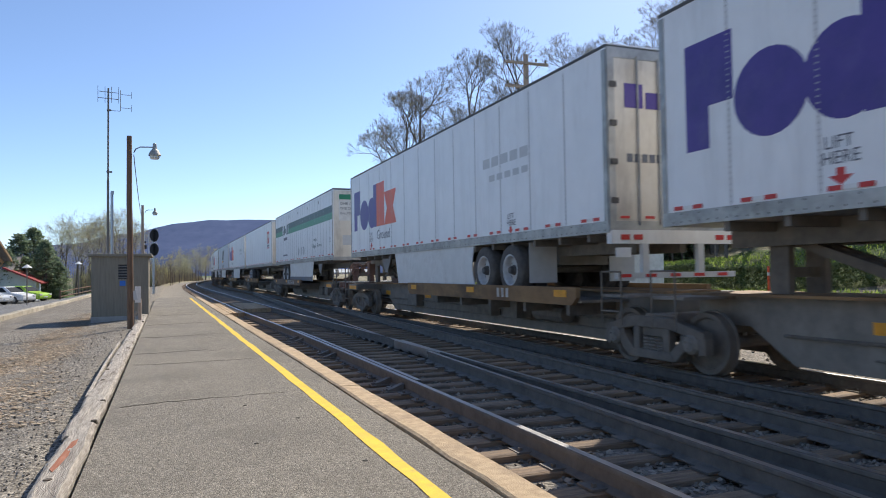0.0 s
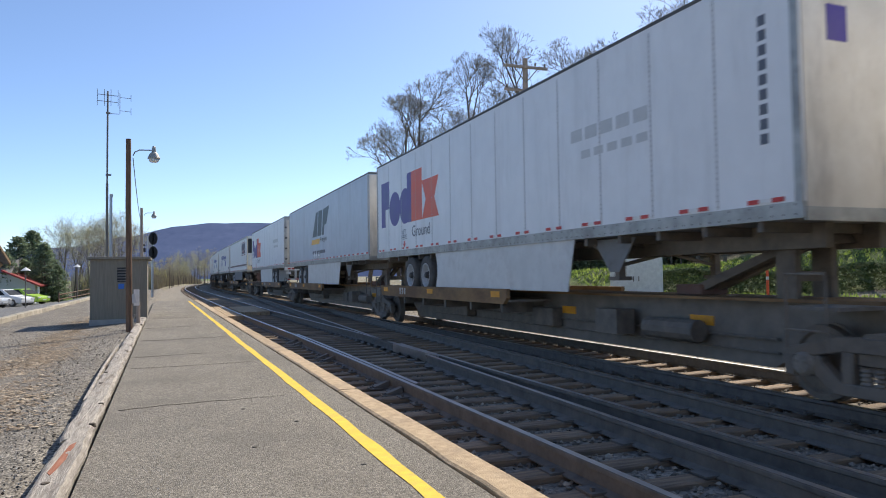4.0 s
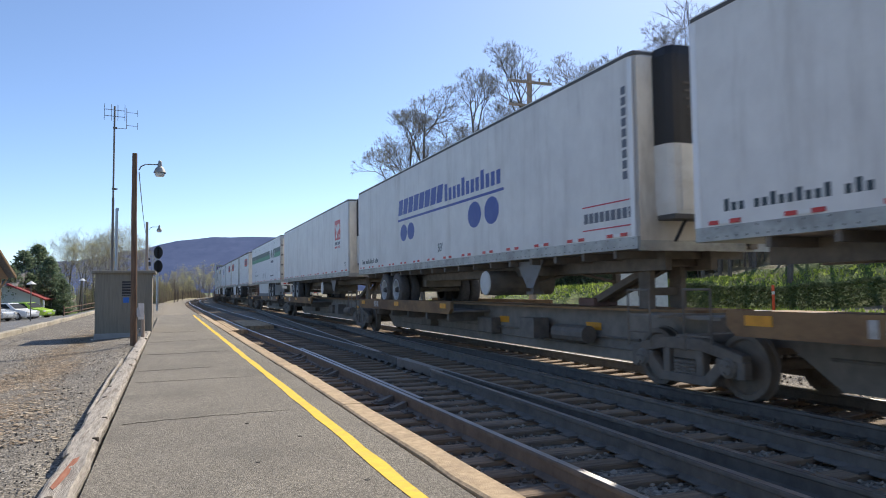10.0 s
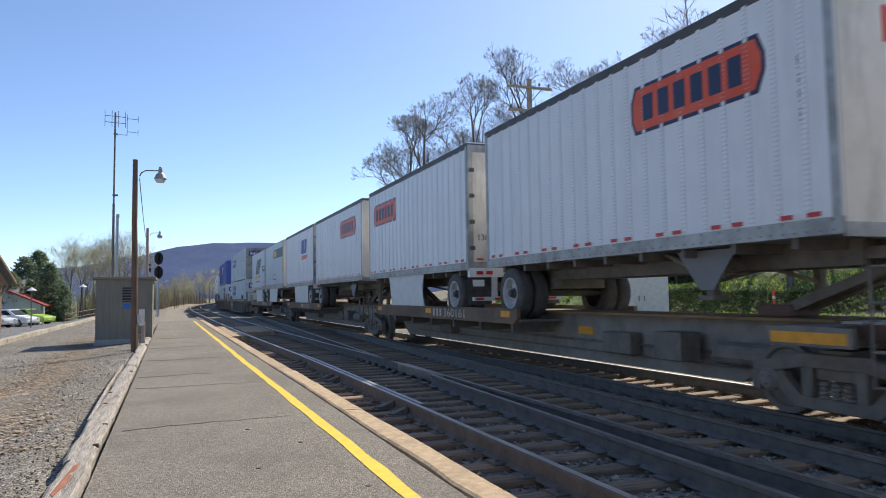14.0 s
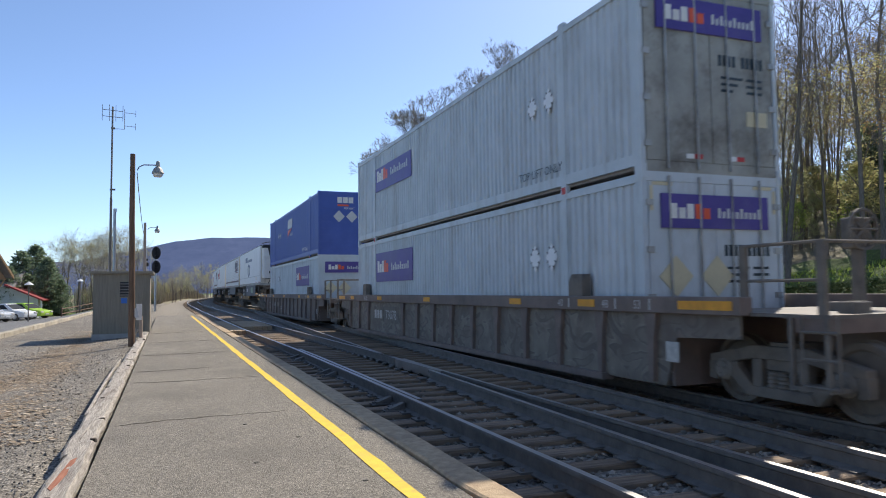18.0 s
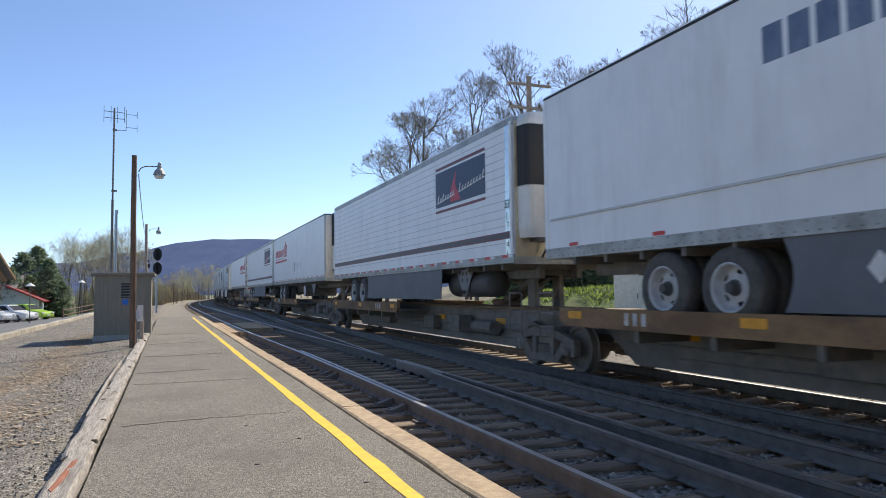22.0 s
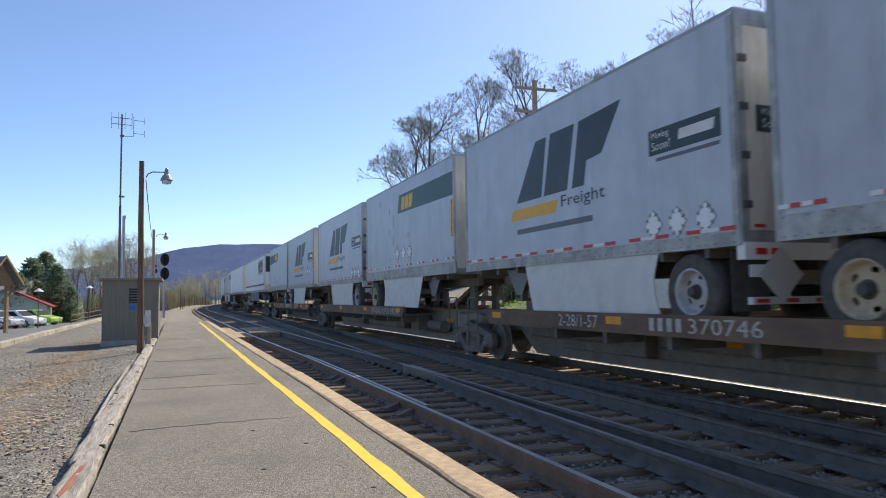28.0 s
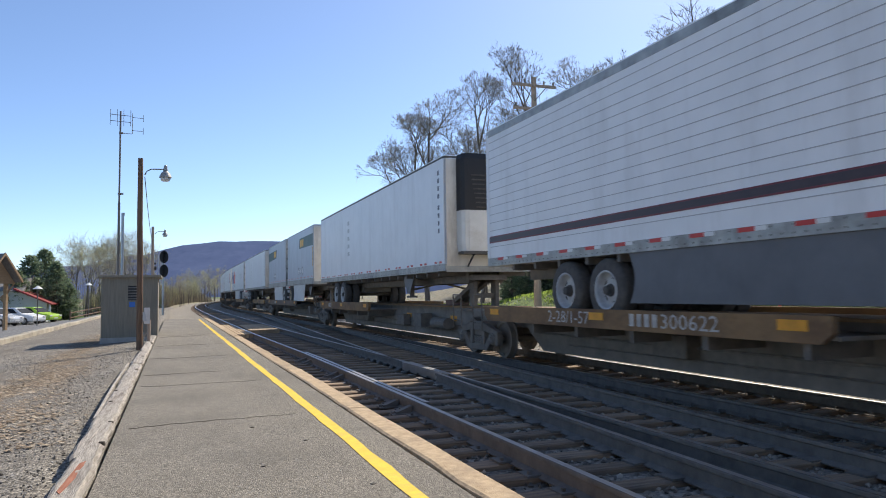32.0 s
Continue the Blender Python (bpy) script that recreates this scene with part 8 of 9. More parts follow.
signal_shack()
lamp_pole(-0.90, 20.3, 4.98, 0.085, 0.58, "pole_wood", "dark wooden lamp pole with a curved iron arm", wire_to=(-1.35, 45.0, 4.6))
lamp_pole(-1.30, 45.0, 5.45, 0.10, 0.62, "pole_grey", "weathered wooden lamp pole further along the platform")
antenna_mast()
rail_signal()
small_posts()


def car_park():
    sh = Shape()
    rows = []
    ys = [6, 12, 18, 24, 28, 32, 36, 40, 46, 52, 58, 64, 72, 80]
    xs = [-5.55, -7, -9, -12, -16, -22, -30, -45]
    for y in ys:
        for x in xs:
            sh.v.append((x, y, max(ground_height(x, y), ground_height(-5.5, y) - 3) + 0.12))
    k = len(xs)
    for j in range(len(ys) - 1):
        for i in range(k - 1):
            a = j * k + i
            sh.f.append((a + 1, a, a + k, a + k + 1))
    single("car_park", sh, M["tar"], "grey asphalt car park sloping away", "car park", kind="structure")
    kb = thing("yard_kerb", "weathered cream-painted concrete kerb along the car park", "kerb", kind="structure")
    rng = random.Random(3)
    y = 8.0
    while y < 66:
        n = 3.0 + rng.uniform(-0.3, 0.3)
        z = ground_height(-5.3, y + 1.5)
        part("kerb_stone", Shape().box(-5.55 + rng.uniform(-0.02, 0.02), -5.3, y, y + n - 0.04, z - 0.2, z + 0.17 + rng.uniform(-0.02, 0.02)), M["kerb_paint"], kb, bevel=0.02)
        y += n


car_park()


def car(x, y, turn, paint, label, tall=1.0):
    z = ground_height(x, y) + 0.12
    ob = thing("parked_car", label, "car", "parked cars", at=pose(x, y, z, 0, 0, turn))
    h = tall
    body = Shape().prism([(-2.2, 0.28), (-2.26, 0.55), (-2.16, 0.74 * h), (-1.2, 0.9 * h), (-0.2, 0.95 * h), (1.6, 0.97 * h), (2.12, 0.92 * h), (2.24, 0.6), (2.2, 0.28)], "x", -0.88, 0.88)
    part("body", body, paint, ob, bevel=0.07)
    cab = Shape()
    lo = [(-1.2, 0.88 * h), (2.0, 0.93 * h)]
    hi = [(-0.28, 1.44 * h), (1.3, 1.44 * h)]
    cab.v += [(sx * 0.86, p, q) for sx in (-1, 1) for p, q in lo] + [(sx * 0.66, p, q) for sx in (-1, 1) for p, q in hi]
    cab.f += [(0, 1, 5, 4), (3, 2, 6, 7), (2, 0, 4, 6), (1, 3, 7, 5), (4, 5, 7, 6)]
    part("cabin", cab, paint, ob, bevel=0.03)

    def pane(name, corners, out):
        sh = Shape().quad(*corners)
        n = len(sh.v)
        sh.v += [tuple(c + d * 0.02 for c, d in zip(v, out)) for v in corners]
        sh.f += [(n + 3, n + 2, n + 1, n)] + [(i, i + n, (i + 1) % 4 + n, (i + 1) % 4) for i in range(4)]
        part(name, sh, M["dark_glass"], ob, "dark car glass")

    def at(p, q, sx):
        """A point of the cabin's side at a place along and up it."""
        return (sx * (0.865 - 0.2 * q), -1.2 + 0.92 * q + p * (3.2 - 1.62 * q), (0.9 + 0.54 * q) * h)
    for sx in (-1, 1):
        for p0, p1 in ((0.13, 0.46), (0.50, 0.84)):
            pane("side_window", [at(p0, 0.14, sx), at(p1, 0.14, sx), at(p1, 0.84, sx), at(p0 + 0.03, 0.84, sx)], (sx, 0, 0.3))
    for name, p0, out in (("windscreen", 0.0, (0, -0.5, 0.8)), ("rear_window", 1.0, (0, 0.6, 0.7))):
        a0, a1, b1, b0 = at(p0, 0.14, -1), at(p0, 0.14, 1), at(p0, 0.86, 1), at(p0, 0.86, -1)
        pane(name, [tuple(c * (0.88 if i == 0 else 1) for i, c in enumerate(v)) for v in (a0, a1, b1, b0)], out)
    for sx in (-1, 1):
        for p in (-1.4, 1.4):
            w = part("wheel", Shape().lathe([(sx * 0.72, 0.2), (sx * 0.72, 0.33), (sx * 0.9, 0.33), (sx * 0.91, 0.2), (sx * 0.9, 0.001)], "x", at=(0, p, 0.33), sides=16), M["rubber"], ob)
            part("hubcap", Shape().lathe([(sx * 0.915, 0.19), (sx * 0.925, 0.001)], "x", at=(0, p, 0.33), sides=12), M["galvanised"], w)
        part("headlight", Shape().box(min(sx * 0.5, sx * 0.82), max(sx * 0.5, sx * 0.82), -2.26, -2.2, 0.62, 0.76), M["lamp_glass"], ob)
        part("tail_light", Shape().box(min(sx * 0.55, sx * 0.85), max(sx * 0.55, sx * 0.85), 2.2, 2.27, 0.7, 0.84), M["maroon"], ob)
    part("number_plate_bar", Shape().box(-0.26, 0.26, -2.275, -2.245, 0.42, 0.53), M["pale"], ob)
    return ob


PAINT = [plain("silver_paint", (0.55, 0.57, 0.58), 0.25, 0.3), plain("white_car_paint", (0.75, 0.76, 0.76), 0.25), plain("lime_paint", (0.35, 0.55, 0.05), 0.3), plain("black_paint", (0.02, 0.02, 0.025), 0.2), plain("blue_paint", (0.04, 0.06, 0.14), 0.25)]
car(-17.6, 64.6, 62, PAINT[3], "black parked saloon car on the asphalt")
car(-16.0, 67.2, 62, PAINT[1], "white parked saloon car on the asphalt")
car(-14.6, 69.9, 62, PAINT[0], "silver parked hatchback car on the asphalt", 1.08)
car(-13.4, 73.0, 62, PAINT[1], "white parked car at the car park's edge", 1.05)
car(-12.6, 76.4, 62, PAINT[2], "lime green parked car beside the grass", 1.05)
car(-19.4, 62.6, 62, PAINT[4], "dark blue parked car on the asphalt")


def station_canopy():
    ob = thing("station_canopy", "tan timber station canopy with a steep shingled gable", "canopy", at=pose(-7.56, 37.0, 0, 0, 0, 60))
    zg = ground_height(-8, 37.6) + 0.1
    w, d, ze, za = 1.05, 7.0, 2.05, 3.25
    rf = Shape()
    for s in (-1, 1):
        rf.v += [(0, -0.3, za), (s * w, -0.3, ze), (s * w, d, ze), (0, d, za), (0, -0.3, za + 0.1), (s * (w + 0.06), -0.3, ze + 0.04), (s * (w + 0.06), d, ze + 0.04), (0, d, za + 0.1)]
    for n in (0, 8):
        rf.f += [(n, n + 1, n + 2, n + 3), (n + 4, n + 7, n + 6, n + 5), (n, n + 4, n + 5, n + 1), (n + 1, n + 5, n + 6, n + 2), (n + 3, n + 2, n + 6, n + 7)]
    part("roof", rf, M["shingle"], ob, "grey shingled roof slopes")
    part("gable", Shape().prism([(ze + 0.02, -w * 0.93), (za - 0.1, 0.0), (ze + 0.02, w * 0.93)], "y", 0.02, 0.08), M["tan_wood"], ob, "tan boarded gable")
    for s in (-1, 1):
        part("barge_board", Shape().prism([(ze - 0.04, s * (w + 0.04)), (za + 0.02, 0.0), (za + 0.14, 0.0), (ze + 0.1, s * (w + 0.04))] if s > 0 else [(ze + 0.1, s * (w + 0.04)), (za + 0.14, 0.0), (za + 0.02, 0.0), (ze - 0.04, s * (w + 0.04))], "y", -0.36, -0.3), M["tan_wood"], ob)
        for p in (0.3, 3.4, 6.5):
            part("post", Shape().box(s * (w - 0.25) - 0.07, s * (w - 0.25) + 0.07, p - 0.07, p + 0.07, zg - 0.2, ze + 0.1), M["tan_wood"], ob)
            part("bracket", Shape().tube((s * (w - 0.25), p, ze - 0.6), (s * (w + 0.0), p - 0.25, ze), 0.04, sides=6), M["tan_wood"], ob)
    part("tie_beam", Shape().box(-w + 0.1, w - 0.1, 0.0, 0.12, ze - 0.06, ze + 0.06), M["tan_wood"], ob)


def shop():
    ob = thing("shop_building", "low white-sided shop with a red metal lean-to roof", "building", at=Matrix.Translation((0, 0, 1.25)) @ Matrix.Scale(1.2, 4) @ Matrix.Translation((0, 0, -1.25)))
    zg = -1.0
    part("wall", Shape().box(-22, -12.3, 68, 76, zg - 0.3, 2.0), M["siding"], ob)
    for k in range(14):
        part("clapboard", Shape().box(-22, -12.3, 67.97, 68.0, zg + k * 0.21, zg + k * 0.21 + 0.19), M["siding"], ob)
    part("upper_roof", Shape().prism([(67.4, 1.95), (72, 3.4), (76.6, 1.95)], "x", -23, -12.0), M["shingle"], ob, "grey shingled roof")
    part("red_roof", Shape().prism([(2.05, -12.6), (0.75, -9.8), (0.85, -9.75), (2.2, -12.6)], "y", 67.0, 75), M["red_roof"], ob, "red metal lean-to roof")
    part("lean_to_wall", Shape().prism([(zg - 0.3, -12.3), (2.0, -12.3), (0.9, -10.3), (zg - 0.3, -10.3)], "y", 68.0, 74.5), M["siding"], ob)
    for x in (-17.5, -14.6):
        w = part("door_frame", Shape().box(x - 0.8, x + 0.8, 67.93, 68.0, zg, 1.0), M["tan_wood"], ob)
        part("pane", Shape().box(x - 0.68, x - 0.04, 67.91, 67.94, zg + 0.1, 0.9), M["dark_glass"], w)
        part("pane", Shape().box(x + 0.04, x + 0.68, 67.91, 67.94, zg + 0.1, 0.9), M["dark_glass"], w)
    for y in (67.3, 71.0):
        part("post", Shape().box(-10.0, -9.88, y, y + 0.12, zg - 0.3, 0.85), M["white_paint"], ob)
    part("round_sign", Shape().lathe([(67.9, 0.001), (67.9, 0.32), (67.96, 0.32)], "y", at=(-13.4, 0, 1.35), sides=14), M["tan_wood"], ob, "round brown wall sign")


def park_lamp(x, y, h):
    ob = thing("yard_lamp", "dark slim car park lamp with a white dish shade", "lamp", "car park lamps")
    z = ground_height(x, y)
    part("post", Shape().tube((x, y, z - 0.1), (x, y, h), 0.035, sides=8), M["dark_iron"], ob)
    part("shade", Shape().lathe([(h + 0.18, 0.02), (h + 0.12, 0.1), (h - 0.02, 0.29), (h - 0.05, 0.29)], "z", at=(x, y, 0), sides=16), M["white_paint"], ob)


station_canopy()
shop()
for x, y, h in ((-8.4, 52.0, 1.95), (-6.9, 66.0, 2.4), (-5.4, 84.0, 2.5), (-3.9, 92.0, 2.7)):
    park_lamp(x, y, h)


def fence(points, h, label):
    ob = thing("fence", label, "fence")
    for (x0, y0), (x1, y1) in zip(points, points[1:]):
        n = max(1, int(math.hypot(x1 - x0, y1 - y0) / 2.4))
        for i in range(n):
            x, y = x0 + (x1 - x0) * i / n, y0 + (y1 - y0) * i / n
            z = ground_height(x, y)
            part("post", Shape().box(x - 0.06, x + 0.06, y - 0.06, y + 0.06, z - 0.2, z + h), M["pole_wood"], ob)
        for k in (0.4, 0.8):
            part("rail", Shape().tube((x0, y0, ground_height(x0, y0) + h * k), (x1, y1, ground_height(x1, y1) + h * k), 0.05, sides=6), M["pole_wood"], ob)


fence([(-9.0, 72), (-5.5, 80), (-3.5, 96)], 1.1, "dark wooden post and rail fence")


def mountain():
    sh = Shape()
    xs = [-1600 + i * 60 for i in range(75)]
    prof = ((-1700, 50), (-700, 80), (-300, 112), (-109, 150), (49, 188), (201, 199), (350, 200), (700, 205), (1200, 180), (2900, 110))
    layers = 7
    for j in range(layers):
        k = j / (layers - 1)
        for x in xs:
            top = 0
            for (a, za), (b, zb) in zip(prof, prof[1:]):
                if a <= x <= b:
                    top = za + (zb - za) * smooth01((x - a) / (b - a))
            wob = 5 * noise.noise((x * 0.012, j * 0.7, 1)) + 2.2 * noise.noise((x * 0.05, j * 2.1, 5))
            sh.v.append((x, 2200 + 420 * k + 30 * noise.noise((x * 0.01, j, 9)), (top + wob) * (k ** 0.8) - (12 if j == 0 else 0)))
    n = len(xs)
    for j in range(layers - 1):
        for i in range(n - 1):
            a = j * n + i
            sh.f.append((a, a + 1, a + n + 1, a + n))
    single("mountain_backdrop", sh, M["mountain"], "long wooded mountain ridge with blue distance haze painted in", "mountain", kind="structure", smooth=True)


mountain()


def bounce_wall():
    """Unseen cream house block closing the yard, added to bounce sunlight onto the train."""
    ob = thing("bounce_block", "plain cream house block out of view, added to bounce sunlight", "building", kind="structure")
    part("wall", Shape().box(-12.5, -6.2, -36, -1.0, -0.3, 4.4), M["bounce_cream"], ob)
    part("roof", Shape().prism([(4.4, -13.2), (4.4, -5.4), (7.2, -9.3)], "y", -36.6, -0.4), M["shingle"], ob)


M["bounce_cream"] = surface("bounce_cream", (0.68, 0.64, 0.55), (0.78, 0.74, 0.65), 2, 0.7, bump=0.1)
bounce_wall()


# ============ trees and the bank beyond the tracks ============
M["pale_twig"] = surface("pale_twig", (0.23, 0.2, 0.165), (0.36, 0.32, 0.26), 6, 0.95, bump=0.0, vary=0.15)
M["bark"] = surface("bark", (0.11, 0.09, 0.075), (0.23, 0.195, 0.16), 6, 0.95, bump=0.6, stretch=(4, 4, 1), vary=0.2)
M["twig"] = surface("twig", (0.15, 0.125, 0.1), (0.26, 0.22, 0.172), 6, 0.95, bump=0.0, vary=0.15)


def leaf_material(name, tones, through_light=0.35):
    m, nt, bsdf = nodes_of(name)
    N, L = nt.nodes.new, nt.links.new
    g = N("ShaderNodeNewGeometry")
    r = N("ShaderNodeValToRGB")
    while len(r.color_ramp.elements) < len(tones):
        r.color_ramp.elements.new(0.5)
    for i, c in enumerate(tones):
        r.color_ramp.elements[i].position = i / (len(tones) - 1)
        r.color_ramp.elements[i].color = (*c, 1)
    L(g.outputs["Random Per Island"], r.inputs["Fac"])
    L(r.outputs["Color"], bsdf.inputs["Base Color"])
    bsdf.inputs["Roughness"].default_value = 0.7
    tr = N("ShaderNodeBsdfTranslucent")
    L(r.outputs["Color"], tr.inputs["Color"])
    mx = N("ShaderNodeMixShader")
    mx.inputs["Fac"].default_value = through_light
    L(bsdf.outputs["BSDF"], mx.inputs[1])
    L(tr.outputs["BSDF"], mx.inputs[2])
    L(mx.outputs["Shader"], nt.nodes["Material Output"].inputs["Surface"])
    return m


M["spring_leaf"] = leaf_material("spring_leaf", [(0.36, 0.33, 0.14), (0.47, 0.42, 0.19), (0.56, 0.51, 0.26), (0.40, 0.43, 0.15)], 0.6)
M["bud_leaf"] = leaf_material("bud_leaf", [(0.42, 0.38, 0.2), (0.52, 0.5, 0.27), (0.44, 0.48, 0.22)], 0.6)
M["rust_leaf"] = leaf_material("rust_leaf", [(0.3, 0.19, 0.09), (0.38, 0.26, 0.12), (0.3, 0.25, 0.1)], 0.5)
M["green_leaf"] = leaf_material("green_leaf", [(0.22, 0.30, 0.06), (0.32, 0.42, 0.09), (0.42, 0.5, 0.13)], 0.6)
M["needle"] = leaf_material("needle", [(0.11, 0.15, 0.095), (0.19, 0.25, 0.15), (0.30, 0.36, 0.22)], 0.45)
M["bush_leaf"] = leaf_material("bush_leaf", [(0.07, 0.10, 0.03), (0.14, 0.19, 0.05), (0.22, 0.25, 0.08)], 0.4)


def tree_meshes(key, form, height, spread, seed, depth, leaves, leaf_size, girth):
    """Trunk and limbs, fine twigs and a scatter of young leaves, as three meshes. Every branch forks again and again."""
    def make():
        rng = random.Random(seed)
        wood, fine, leaf = Shape(), Shape(), Shape()
        tips = []

        def rod(sh, p, q, r0, r1, sides):
            if r1 <= 0:
                w = (q - p).normalized()
                u = w.orthogonal().normalized()
                t = w.cross(u)
                n = len(sh.v)
                sh.v += [tuple(p + u * r0), tuple(p + (t * 0.87 - u * 0.5) * r0), tuple(p - (t * 0.87 + u * 0.5) * r0), tuple(q)]
                sh.f += [(n, n + 1, n + 3), (n + 1, n + 2, n + 3), (n + 2, n, n + 3)]
            else:
                sh.tube(p, q, r0, r1, sides, caps=False)

        def turned(d, angle, around):
            side = d.orthogonal().normalized()
            side.rotate(Matrix.Rotation(around, 3, d))
            return (d * math.cos(angle) + side * math.sin(angle)).normalized()

        arch = form == "arch"

        def grow(p, d, length, r, level):
            """One branch in bent pieces with a side shoot, then its fork."""
            n = 3 if level > 1 else 2
            pts = [p]
            for i in range(n):
                k = 0.15 if arch else 0.26
                d = (d + Vector((rng.uniform(-k, k), rng.uniform(-k, k), rng.uniform(-.1, .16)))).normalized()
                pts.append(pts[-1] + d * (length / n))
            sh = wood if level > 2 else fine
            for i in range(n):
                rod(sh, pts[i], pts[i + 1], r * (1 - 0.3 * i / n), r * (1 - 0.3 * (i + 1) / n), 6 if level > 3 else (4 if level > 2 else 3))
            r *= 0.8 if arch else 0.7
            if level <= 0:
                for k in range(4):
                    b = pts[0].lerp(pts[-1], rng.uniform(0.2, 1.0))
                    q = b + turned(d, rng.uniform(0.2, 0.9), rng.uniform(0, 6.28)) * length * rng.uniform(0.5, 0.9 if arch else 1.1)
                    rod(fine, b, q, r * 0.75, 0, 3)
                    tips.append(q)
                return
            around = rng.uniform(0, 6.28)
            kids = 3 if rng.random() < 0.4 else 2
            for k in range(kids):
                a = rng.uniform(0.3, 0.55) if arch else rng.uniform(0.35, 0.75) * (1 if k else 0.6)
                d2 = turned(d, a, around + k * 6.28 / kids + rng.uniform(-.4, .4))
                d2 = (d2 + Vector((0, 0, 0.04))).normalized()
                grow(pts[-1], d2, length * rng.uniform(0.66, 0.9), max(thin, r * ((0.88, 0.76, 0.7) if arch else (0.85, 0.65, 0.65))[k]), level - 1)
            if level > 1 and rng.random() < 0.7:
                b = pts[0].lerp(pts[-1], rng.uniform(0.35, 0.8))
                grow(b, turned(d, rng.uniform(0.5, 1.0), rng.uniform(0, 6.28)), length * 0.55, max(thin, r * 0.45), level - 2)

        thin = {"arch": 0.0065, "broad": 0.0105}.get(form, 0.0135)
        r = height * girth + 0.03
        if arch:
            # a thin trunk that leans out and straightens; bare limbs, each with a rounded fan of twigs
            def dome(p, d, size, r):
                for k in range(3):
                    grow(p, turned(d, rng.uniform(0.3, 0.75), k * 2.1 + rng.uniform(-.4, .4)), size * rng.uniform(0.85, 1.15), r, depth)

            az = rng.uniform(0, 6.28)
            out = Vector((math.cos(az), math.sin(az), 0))
            pts, d, n = [Vector((0, 0, -0.5))], Vector((0, 0, 1)), 8
            for i in range(n):
                d = (d + out * spread * (0.17 if i < 4 else -0.1) + Vector((rng.uniform(-.1, .1), rng.uniform(-.1, .1), 0.05))).normalized()
                pts.append(pts[-1] + d * height * 0.8 / n)
            for i in range(n):
                rod(wood, pts[i], pts[i + 1], r * (1 - 0.62 * i / n), r * (1 - 0.62 * (i + 1) / n), 7)
            dome(pts[-1], d, height * 0.05, r * 0.25)
            for k, i in enumerate((4, 5, 5, 6, 7)):
                b = pts[i].lerp(pts[i + 1], rng.random())
                e = turned(Vector((0, 0, 1)), rng.uniform(0.5, 0.85), az + 1.2 + k * 2.4 + rng.uniform(-.4, .4))
                for m in range(3):
                    q = b + e * height * rng.uniform(0.035, 0.055)
                    rod(wood, b, q, r * (0.36 - 0.04 * m), r * (0.32 - 0.04 * m), 5)
                    b = q
                    e = (e + Vector((rng.uniform(-.15, .15), rng.uniform(-.15, .15), 0.16))).normalized()
                dome(b, e, height * rng.uniform(0.036, 0.046), r * 0.17)
        elif form == "broad":
            top = Vector((rng.uniform(-.5, .5), rng.uniform(-.5, .5), height * 0.42))
            mid = top * 0.5 + Vector((rng.uniform(-.2, .2), rng.uniform(-.2, .2), 0))
            rod(wood, Vector((0, 0, -0.5)), mid, r, r * 0.85, 8)
            rod(wood, mid, top, r * 0.85, r * 0.7, 8)
            for k in range(3):
                d = turned(Vector((0, 0, 1)), rng.uniform(0.15, 0.25 + 0.35 * spread), k * 2.1 + rng.uniform(-.3, .3))
                grow(top, d, height * rng.uniform(0.15, 0.19), r * rng.uniform(0.42, 0.55), depth)
            grow(mid, turned(Vector((0, 0, 1)), 0.6, rng.uniform(0, 6)), height * 0.16, r * 0.35, depth - 1)
        else:
            pts = [Vector((0, 0, -0.5))]
            d = Vector((rng.uniform(-.03, .03), rng.uniform(-.03, .03), 1))
            n = 9
            for i in range(n):
                d = (d + Vector((rng.uniform(-.09, .09), rng.uniform(-.09, .09), 0.22))).normalized()
                pts.append(pts[-1] + d * height / n)
            for i in range(n):
                rod(wood, pts[i], pts[i + 1], r * (1 - 0.9 * i / n), r * (1 - 0.9 * (i + 1) / n), 6)
            for k in range(21):
                f = 0.22 + 0.77 * (k + rng.random()) / 21
                i = min(int(f * n), n - 1)
                b = pts[i].lerp(pts[i + 1], f * n - i)
                ln = height * 0.095 * spread * (1.25 - f) * rng.uniform(0.7, 1.25)
                grow(b, turned(Vector((0, 0, 1)), rng.uniform(0.35, 0.75), k * 2.4), ln, max(0.012, r * 0.24 * (1.2 - f)), depth)
        low = [c for c in tips if c.z < height * 0.55]
        for _ in range(leaves):
            t = rng.choice(low if low and form == "tall" and height > 10 else tips) + Vector((rng.gauss(0, .16), rng.gauss(0, .16), rng.gauss(0, .14)))
            s = leaf_size * rng.uniform(0.6, 1.3)
            u = Vector((rng.uniform(-1, 1), rng.uniform(-1, 1), rng.uniform(-.6, .6))).normalized()
            w = u.orthogonal().normalized()
            leaf.quad(tuple(t - u * s), tuple(t + w * s * .6), tuple(t + u * s), tuple(t - w * s * .6))
        return wood.mesh("trunk"), fine.mesh("twigs"), (leaf.mesh("leaves") if leaves else None)
    return cached(("tree", key), make)


